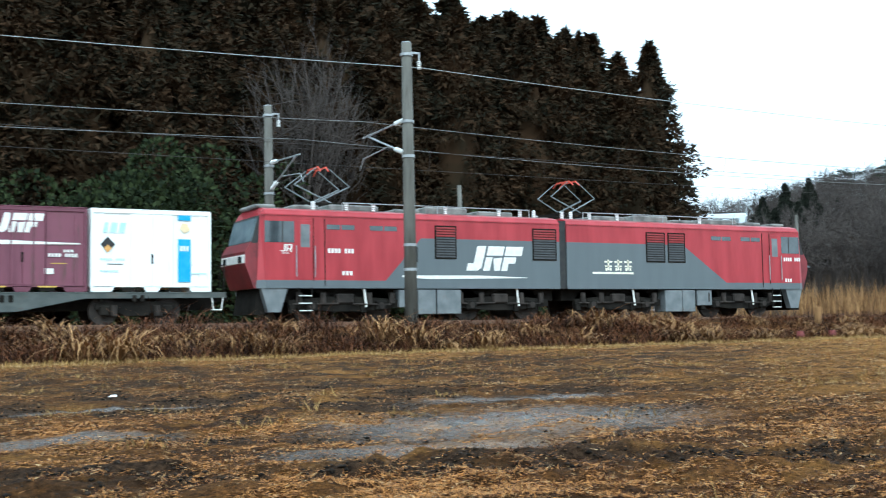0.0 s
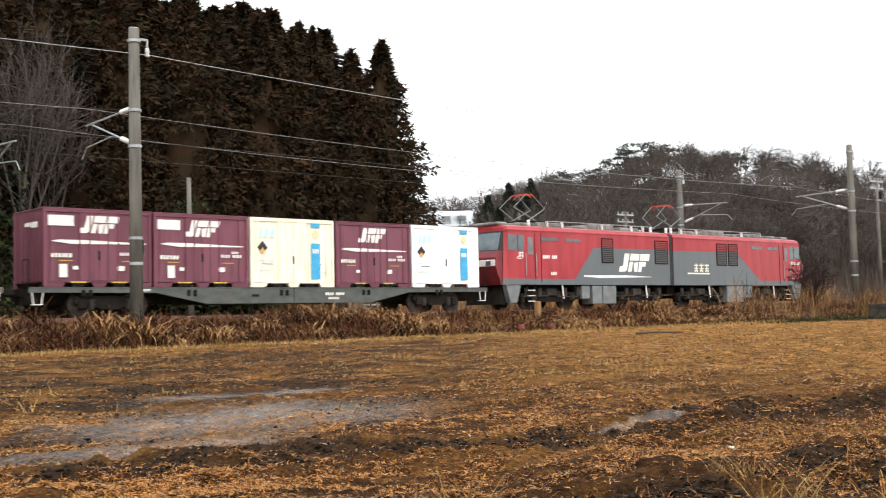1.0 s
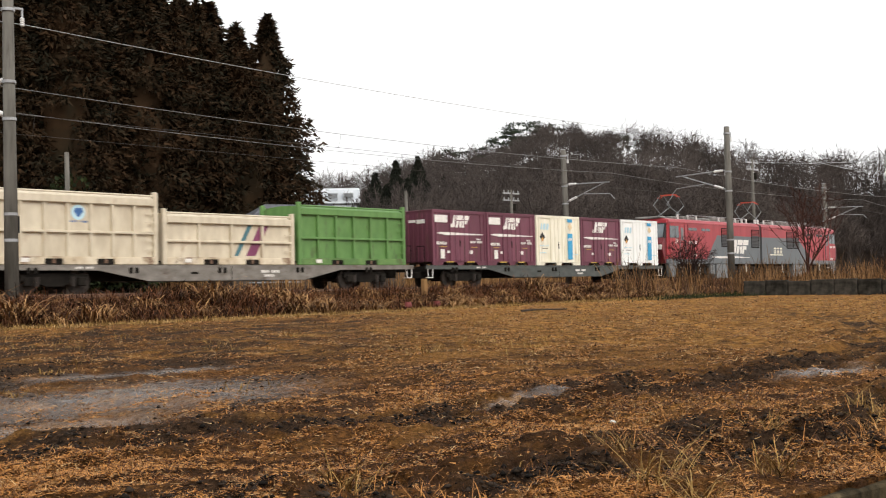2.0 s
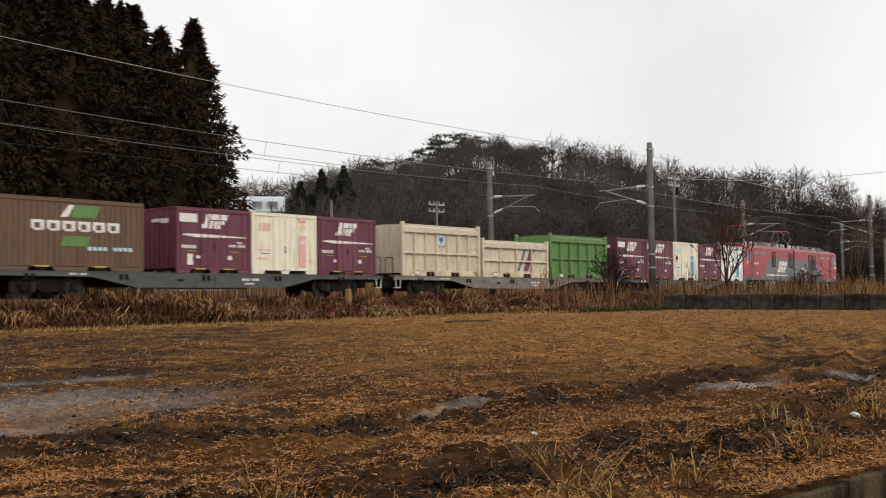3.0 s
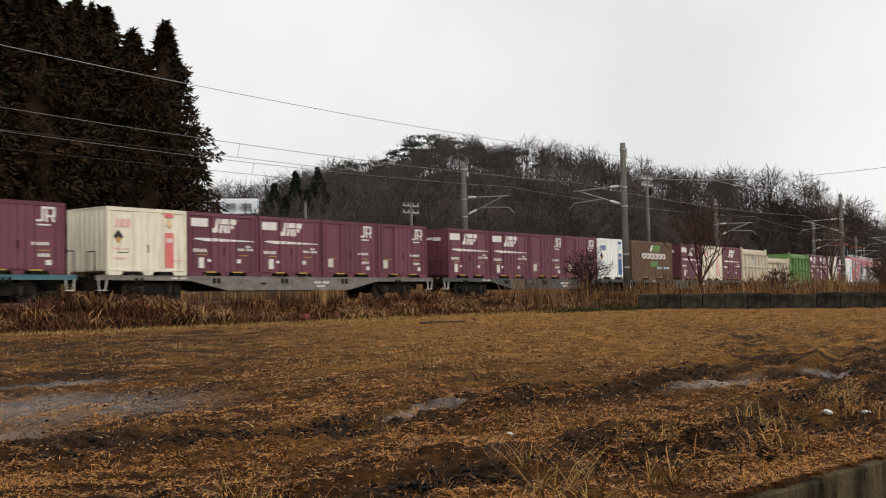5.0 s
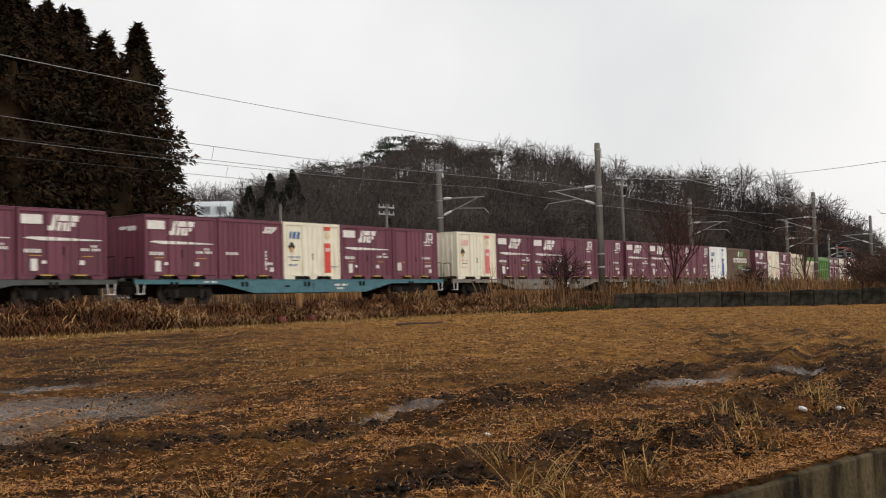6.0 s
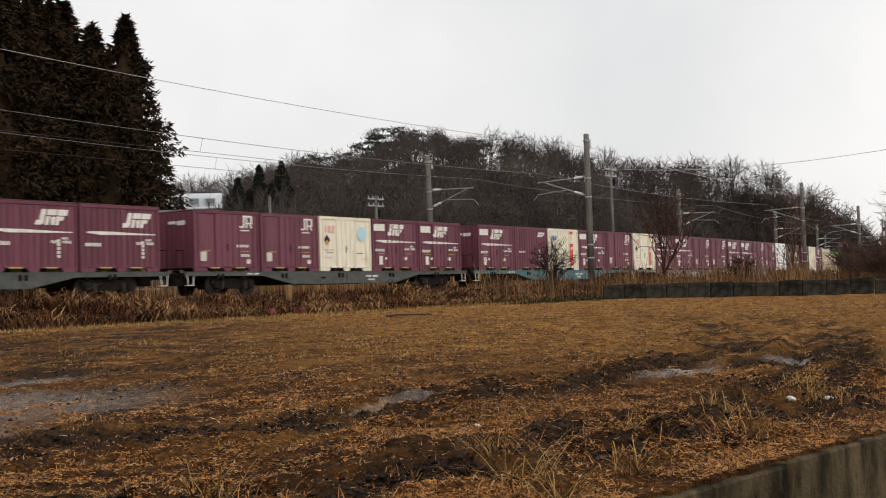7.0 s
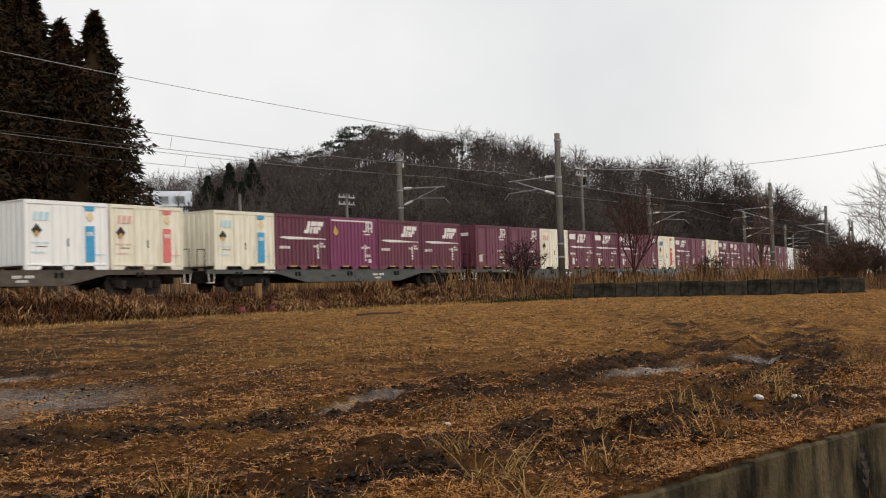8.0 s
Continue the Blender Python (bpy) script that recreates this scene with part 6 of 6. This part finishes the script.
st = Build().box(-0.09, 0.09, -0.09, 0.09, -0.2, 0.78, 0.02)
tagged(part("marker_stake", st, M_PAMPAS), "weathered pale boundary stake in the ballast edge", "stake").matrix_basis = pose(29.4, 27.9, 0.55)
for x, y in ((26.0, 25.4), (27.3, 25.35)):
    z = float(land(x, y)[0])
    m = thing("red_marker", pose(x, y, z - 0.12), "small round red marker on a short peg", "marker", "red markers")
    part("peg", Build().tube((0, 0, -0.1), (0, 0, 0.18), 0.03), M_STEEL, m)
    part("head", Build().tube((0, 0, 0.16), (0, 0, 0.22), 0.09, 0.12, 14).tube((0, 0, 0.22), (0, 0, 0.36), 0.12, 0.1, 14), M_MARKER, m, "faded red rounded head")


# ---- grass, reeds, straw ----
def blades(name, x, y, h, w, lean, material, seed, label, category, flat=0.0):
    """Bent tapered blades, two folded quads and a tip each."""
    g = np.random.default_rng(seed)
    n = len(x)
    z = land(x, y)[0] - 0.01
    a = g.uniform(0, 6.283, n)
    d = np.stack([np.cos(a), np.sin(a), np.zeros(n)], 1)
    s = np.stack([-np.sin(a), np.cos(a), np.zeros(n)], 1)
    up = np.array([0, 0, 1.0])
    bend = (np.abs(g.normal(0, 1, n)) * lean + flat)[:, None]
    h, w = h[:, None], w[:, None]
    p0 = np.stack([x, y, z], 1)
    p1 = p0 + up * h * 0.55 / (1 + bend) + d * h * 0.25 * bend / (1 + 0.3 * bend)
    p2 = p1 + up * h * 0.45 * (1 - 0.75 * bend) / (1 + bend) + d * h * 0.5 * bend / (1 + 0.3 * bend)
    p2[:, 2] = np.maximum(p2[:, 2], z + 0.004)
    if flat:
        v = np.stack([p0 - s * w, p0 + s * w, p1 + s * w, p2], 1).reshape(-1, 3)
        k = np.arange(n)[:, None] * 4
        f = np.concatenate([k + np.array([0, 1, 2]), k + np.array([0, 2, 3])], 0)
    else:
        v = np.stack([p0 - s * w, p0 + s * w, p1 - s * w * 0.8, p1 + s * w * 0.8, p2], 1).reshape(-1, 3)
        k = np.arange(n)[:, None] * 5
        f = np.concatenate([k + np.array([0, 1, 3]), k + np.array([0, 3, 2]), k + np.array([2, 3, 4])], 0)
    return tagged(new(name, mesh_of(name, v, f, material)), label, category, kind="stuff")


g = np.random.default_rng(101)
def arcs(name, x, y, ln, w, material, seed, label, spread=(0.25, 0.9), drop=1.15, least=0.3):
    """Reeds that rise and droop over: four folded steps along a parabola."""
    g = np.random.default_rng(seed)
    n = len(x)
    z = land(x, y)[0] - 0.02
    a = g.uniform(0, 6.283, n)
    out, fall = g.uniform(*spread, n), g.uniform(least, drop, n)
    pts = []
    for t in (0.0, 0.4, 0.75, 1.0):
        r = ln * out * t
        pts.append(np.stack([x + r * np.cos(a), y + r * np.sin(a), np.maximum(z + ln * (1.35 * t - fall * t * t), z)], 1))
    s = np.stack([-np.sin(a), np.cos(a), np.zeros(n)], 1) * w[:, None]
    v = np.stack([pts[0] - s, pts[0] + s, pts[1] - s, pts[1] + s, pts[2] - s * 0.7, pts[2] + s * 0.7, pts[3]], 1).reshape(-1, 3)
    k = np.arange(n)[:, None] * 7
    f = np.concatenate([k + np.array(q) for q in ((0, 1, 3), (0, 3, 2), (2, 3, 5), (2, 5, 4), (4, 5, 6))], 0)
    return tagged(new(name, mesh_of(name, v, f, material)), label, "reeds", kind="stuff")


tufts = 900
tx, ty = g.uniform(-1, 62, tufts), 25.0 + 4.2 * g.beta(1.3, 1.3, tufts)
tall = g.uniform(0.3, 1.0, tufts) * np.where(tx > 24, 0.75, np.where(tx < 15, 1.5, 1.15)) * (0.85 + 0.2 * ripples(tx, ty, 31, 5))
n = 26000
pick = g.integers(0, tufts, n)
x, y = tx[pick] + g.normal(0, 0.2, n), ty[pick] + g.normal(0, 0.14, n)
y = np.maximum(y, 24.7)
arcs("dead_reeds", x, y, np.clip(tall[pick], 0.3, 1.5) * g.uniform(0.6, 1.15, n), np.full(n, 0.009), M_REED, 1, "tangled brown dead reeds beside the railway", (0.4, 1.5), 1.45, 0.65)
n = 8000
pick = g.integers(0, tufts // 7, n)
x, y = tx[pick] + g.normal(0, 0.17, n), np.maximum(ty[pick] - 0.5 + g.normal(0, 0.1, n), 24.9)
arcs("straw_reeds", x, y, np.clip(tall[pick], 0.5, 1.2) * g.uniform(0.9, 1.4, n), np.full(n, 0.015), M_PAMPAS, 8, "pale drooping tufts of dry reed beside the railway", (0.5, 1.3), 1.45, 0.8)
n = 22000
x, y = g.uniform(-1, 62, n), 24.9 + 4.6 * g.uniform(0, 1, n)
blades("brown_weeds", x, y, g.uniform(0.15, 0.5, n) * np.where(x > 30, 0.7, 1.0), np.full(n, 0.01), 1.2, M_WEED, 9, "dark brown matted weeds beside the railway", "weeds")
n = 9000
x, y = g.uniform(36, 78, n), g.uniform(42.5, 58, n)
blades("pampas_reeds", x, y, g.uniform(1.5, 3.0, n), np.full(n, 0.02), 0.3, M_PAMPAS, 10, "tall pale dry reeds beyond the railway", "reeds")
n = 9000
x, y = g.uniform(-4, 60, n), g.uniform(40.2, 43.5, n)
blades("brown_weeds", x, y, g.uniform(0.2, 0.55, n), np.full(n, 0.016), 0.9, M_TWIG, 11, "brown weeds on the far side of the railway", "weeds")
def plot_reeds(count, tuft_count, x0, x1, y0, y1, lo_h, hi_h, seed, label, slant=0.0):
    t = np.random.default_rng(seed)
    cx, cy, ch = t.uniform(x0, x1, tuft_count), t.uniform(y0, y1, tuft_count), t.uniform(lo_h, hi_h, tuft_count)
    i = t.integers(0, tuft_count, count)
    x, y = cx[i] + t.normal(0, 0.3, count), cy[i] + t.normal(0, 0.3, count)
    ok = y > 24.6 - np.clip((x - 46.8) * 1.6, 0, 20)
    arcs("dry_reeds", x[ok], y[ok], (ch[i] * t.uniform(0.6, 1.2, count))[ok], np.full(int(ok.sum()), 0.011), M_PLOTREED, seed + 1, label, (0.08, 0.6), 0.75)


plot_reeds(9500, 300, 40, 92, 18.0, 28.6, 0.8, 1.8, 61, "tall pale dry reeds in loose clumps by the railway")
plot_reeds(6000, 260, 46.8, 76, 10.5, 23.0, 0.4, 1.0, 63, "dry straw-coloured reeds on the raised plot")
n = 7000
x, y = g.uniform(40, 80, n), g.uniform(12, 28, n)
keep = y > 24.4 - np.clip((x - 46.8) * 1.6, 0, 20)
x, y = x[keep], y[keep]
blades("brown_weeds", x, y, g.uniform(0.2, 0.9, len(x)), np.full(len(x), 0.012), 0.6, M_TWIG, 12, "dark brown weeds among the dry reeds", "weeds")
# yellow grass verge
n = 16000
x, y = g.uniform(-2, 60, n), 24.2 + 0.55 * g.normal(0, 1, n)
blades("verge_grass", x, y, g.uniform(0.06, 0.2, n), np.full(n, 0.008), 0.8, M_GRASS, 4, "yellowing grass along the field edge", "grass")
n = 14000
x = g.uniform(-2, 60, n)
y = 24.25 + 0.22 * g.normal(0, 1, n) + 0.2 * ripples(x, x * 0, 77, 3.0)
blades("verge_straw", x, y, g.uniform(0.05, 0.14, n), np.full(n, 0.008), 1.4, M_PALESTRAW, 44, "bleached flattened straw along the field edge", "straw")
n = 2600
x, y = 41.0 + 2.2 * g.normal(0, 1, n), 23.2 + 0.7 * g.normal(0, 1, n)
blades("low_weeds", x, y, g.uniform(0.08, 0.32, n), np.full(n, 0.012), 1.0, M_EVERGREEN, 14, "low dark green weeds at the field corner", "weeds")
# straw litter, denser near the wall
def litter(name, n, r0, r1, size, width, material, seed, label, mud_w=0.85, cover=0.42):
    """Cut stalks lying at all angles on the ground, one thin folded strip each."""
    g = np.random.default_rng(seed)
    r = r0 * (r1 / r0) ** g.uniform(0, 1, n)
    q = np.radians(g.uniform(3, 83, n))
    x, y = r * np.sin(q), r * np.cos(q)
    z, mud, wet = land(x, y)
    cov = cover + 0.7 * ripples(x, y * 1.8, 41, 2.2) + 0.65 * ripples(x, y * 1.5, 42, 0.42)
    keep = (y > 2.63 - 0.137 * x) & (g.uniform(0, 1, n) < np.clip(cov - mud_w * mud - 0.5 * wet, 0.06, 1)) & (y < 24.2)
    x, y, z, r = x[keep], y[keep], z[keep], r[keep]
    n = len(x)
    a = g.uniform(0, 6.283, n)
    ln = size * g.uniform(0.25, 1.0, n) * (0.8 + 0.03 * r)
    tilt = np.abs(g.normal(0, 0.2, n)) + (g.uniform(0, 1, n) < 0.06) * 0.6
    dv = np.stack([np.cos(a) * np.cos(tilt), np.sin(a) * np.cos(tilt), np.sin(tilt)], 1) * ln[:, None]
    sv = np.stack([-np.sin(a), np.cos(a), 0.4 * g.normal(0, 1, n)], 1) * (width * (1 + 0.16 * r))[:, None]
    p = np.stack([x, y, z + g.uniform(0.0, 0.012, n)], 1)
    v = np.stack([p - sv * 1.4, p + sv * 1.4, p + dv], 1).reshape(-1, 3)
    f = np.arange(n * 3).reshape(-1, 3)
    return tagged(new(name, mesh_of(name, v, f, material)), label, "straw", kind="stuff")


litter("straw_litter", 760000, 4.2, 11, 0.042, 0.0011, M_STRAW, 5, "wet brown cut straw lying over the near field", 1.05, 0.64)
litter("straw_litter", 420000, 9, 48, 0.05, 0.001, M_STRAW, 55, "brown cut straw lying over the far field", 1.0)
# pale stalks put in as highlights, where straw edges catch the light
litter("pale_straw", 120000, 4.2, 40, 0.06, 0.001, M_PALESTRAW, 56, "scattered pale stalks as painted highlights on the straw", 0.5)
# withered stems standing between the ruts and the wall
n = 34000
x, y = g.uniform(2.5, 15, n), g.uniform(0.6, 6.2, n)
mud = land(x, y)[1]
keep = (y > 2.72 - 0.137 * x) & (g.uniform(0, 1, n) < np.clip(0.75 + 0.5 * ripples(x, y, 45, 0.7) - 0.55 * mud, 0.04, 1))
x, y = x[keep], y[keep]
blades("withered_stems", x, y, np.random.default_rng(15).uniform(0.015, 0.06, len(x)), np.full(len(x), 0.0019), 0.9, M_RUSSET, 15, "short russet withered stems standing on the near field", "weeds")
# clods thrown up along the ruts
n = 60000
r = 4.2 * (15.0 / 4.2) ** g.uniform(0, 1, n)
q = np.radians(g.uniform(5, 82, n))
x, y = r * np.sin(q), r * np.cos(q)
z, mud, wet = land(x, y)
keep = (y > 2.8 - 0.137 * x) & (g.uniform(0, 1, n) < np.clip(2.0 * mud - 1.1, 0.0, 1) * (1 - wet) ** 2)
x, y, z = x[keep], y[keep], z[keep]
n = len(x)
octa = np.array([(1, 0, 0), (0, 1, 0), (-1, 0, 0), (0, -1, 0), (0, 0, 0.6), (0, 0, -0.5)])
size = 0.006 + 0.018 * g.uniform(0, 1, n) ** 2.2
v = octa[None] * (size[:, None, None] * g.uniform(0.6, 1.5, (n, 6, 3))) + np.stack([x, y, z + size * 0.25], 1)[:, None]
k = np.arange(n)[:, None] * 6
f = np.concatenate([k + np.array(t) for t in ((0, 1, 4), (1, 2, 4), (2, 3, 4), (3, 0, 4), (1, 0, 5), (2, 1, 5), (3, 2, 5), (0, 3, 5))], 0)
tagged(new("mud_clods", mesh_of("mud_clods", v.reshape(-1, 3), f, M_CLOD)), "dark wet clods thrown up along the ruts", "mud", kind="stuff")
cx, cy = g.uniform(3.0, 14, 420), g.uniform(0.6, 4.4, 420)
for n, ln, w, m, seed, words in ((9000, 0.13, 0.0016, M_STRAW, 6, "brown withered grass tufts by the wall"), (2600, 0.22, 0.0022, M_GRASS, 26, "yellow-green grass blades by the wall")):
    pick = g.integers(0, 420 if m is M_STRAW else 70, n)
    x, y = cx[pick] + g.normal(0, 0.1 if m is M_STRAW else 0.04, n), cy[pick] + g.normal(0, 0.1 if m is M_STRAW else 0.04, n)
    keep = (y > 2.74 - 0.137 * x) & (y < 4.0 - 0.13 * x + 0.35 * ripples(x, y, 43, 1.5))
    x, y = x[keep], y[keep]
    arcs("grass_tufts", x, y, ln * g.uniform(0.4, 1.2, len(x)), np.full(len(x), w), m, seed, words, (0.4, 1.5), 1.35)
n = 6000
cx, cy = g.uniform(2.0, 40, 200), g.uniform(8, 23, 200)
pick = g.integers(0, 200, n)
x, y = cx[pick] + g.normal(0, 0.16, n), cy[pick] + g.normal(0, 0.16, n)
arcs("grass_tufts", x, y, g.uniform(0.05, 0.16, n), np.full(n, 0.004), M_GRASS, 16, "thin yellow-green grass tufts over the field", (0.3, 1.3), 1.2)

# ---- shrubs and small trees on the raised plot ----
def small_tree(name, x, y, h, label, material, shape):
    v, f = shape
    t = new(name, mesh_of(name, v * h, f, material))
    t.location = (x, y, float(land(x, y)[0]) - 0.05)
    return tagged(t, label, "tree" if "tree" in name else "shrub")


small_tree("bare_tree", 55.0, 25.2, 5.9, "small spreading bare tree with reddish twigs", M_REDTWIG, fine_tree(21, 9, 6, 6, 0.36, 0.62, 0.38, 0.12, 0.015, 0.0019, crook=0.1))
small_tree("bare_tree", 62.0, 21.0, 6.6, "sparse bare tree leaning over dry reeds", M_TWIG, fine_tree(22, 8, 5, 6, 0.44, 0.64, 0.36, 0.15, 0.011, 0.0014, crook=0.12))
small_tree("bare_tree", 60.0, 13.2, 6.6, "pale bare tree with fine upswept branches", M_PALETWIG, fine_tree(23, 9, 7, 7, 0.46, 0.62, 0.4, 0.12, 0.011, 0.0015, crook=0.1))
small_tree("bare_tree", 66.0, 16.0, 5.6, "thin bare sapling among reeds", M_PALETWIG, fine_tree(24, 6, 5, 6, 0.3, 0.64, 0.36, 0.15, 0.009, 0.0013))
small_tree("bare_shrub", 46.5, 27.1, 3.1, "dark twiggy many-stemmed shrub beside the railway", M_DARKTWIG, fine_tree(50, 5, 4, 4, 0.45, 0.55, 0.45, 0.04, 0.011, 0.0024, stems=6, crook=0.1))
small_tree("bare_shrub", 58.5, 22.5, 2.4, "low dark bare shrub among dry reeds", M_DARKTWIG, fine_tree(51, 5, 5, 5, 0.45, 0.55, 0.42, 0.05, 0.012, 0.0032, stems=4))
for x, y, h, k in ((59.5, 15.6, 3.0, 53), (61.5, 14.6, 2.7, 54), (63.0, 16.2, 3.3, 55), (60.5, 13.2, 2.4, 56), (66.5, 19.0, 3.2, 57)):
    small_tree("bare_shrub", x, y, h, "dense brown brushwood shrub on the raised plot", M_TWIG, fine_tree(k, 6, 6, 6, 0.5, 0.5, 0.45, 0.05, 0.012, 0.0042, stems=6))
small_tree("bare_shrub", 64.5, 18.5, 2.6, "low twiggy bare shrub on the raised plot", M_TWIG, fine_tree(52, 5, 5, 5, 0.5, 0.55, 0.42, 0.05, 0.01, 0.003, stems=4))
rng = random.Random(3)
for x, y, s in ((7.74, 2.67, 0.034), (8.18, 2.55, 0.036), (5.84, 3.98, 0.02), (6.3, 2.9, 0.015)):
    bm = bmesh.new()
    bmesh.ops.create_icosphere(bm, subdivisions=2, radius=1)
    for vv in bm.verts:
        vv.co *= 1 + 0.25 * noise.noise(vv.co * 1.7 + Vector((x, y, 0)))
    me = bpy.data.meshes.new("stone")
    bm.to_mesh(me)
    bm.free()
    me.materials.append(M_STONE)
    o = tagged(new("stone", me), "pale stone lying on the muddy field", "stone", "stones")
    o.matrix_basis = pose(x, y, float(land(x, y)[0]) + s * 0.2, 10, 5, 40) @ Matrix.Diagonal((s * 1.3, s, s * 0.6, 1))

z = float(land(25.0, 19.5)[0])
tagged(part("fallen_branch", Build().tube((24.5, 19.6, z + 0.03), (25.0, 19.5, z + 0.05), 0.035, 0.03, 7).tube((25.0, 19.5, z + 0.05), (25.9, 19.1, z + 0.04), 0.03, 0.015, 7), M_TRUNK), "dark fallen branch lying at the field edge", "branch")
z = float(land(2.9, 13.5)[0])
tagged(part("paper_scrap", Build().add([(2.85, 13.47, z + 0.01), (2.95, 13.45, z + 0.015), (2.97, 13.53, z + 0.03), (2.9, 13.55, z + 0.015), (2.91, 13.5, z + 0.035)], [(0, 1, 4), (1, 2, 4), (2, 3, 4), (3, 0, 4), (3, 2, 1, 0)]), M_WHITE), "crumpled white scrap on the wet field", "litter")
mk = thing("trackside_marker", pose(35.2, 29.7, 0.82, 0, 14, 20), "small leaning white trackside marker in the ballast", "marker")
part("post", Build().box(-0.05, 0.05, -0.03, 0.03, -0.1, 0.24, 0.015), M_WHITE, mk)
sprig = thing("dead_leaf_sprig", pose(6.35, 1.68, -0.02), "withered brown leaves hanging on a thin twig over the wall", "twig")
part("twig", Build().tube((-0.12, 0.05, 0.06), (0.0, -0.02, 0.0), 0.003, 0.003, 5).tube((0.0, -0.02, 0.0), (0.07, -0.04, -0.16), 0.003, 0.002, 5), M_TWIG, sprig)
for lx, lz, s in ((0.0, -0.05, 0.03), (0.04, -0.1, 0.035), (0.07, -0.15, 0.05), (0.06, -0.2, 0.04)):
    lf = Build().add([(lx, -0.04, lz + s), (lx + s * 0.6, -0.055, lz), (lx, -0.05, lz - s * 1.2), (lx - s * 0.6, -0.03, lz), (lx, -0.03, lz)], [(0, 1, 4), (1, 2, 4), (2, 3, 4), (3, 0, 4)])
    part("leaf", lf, M_TRUNK, sprig)

motions()
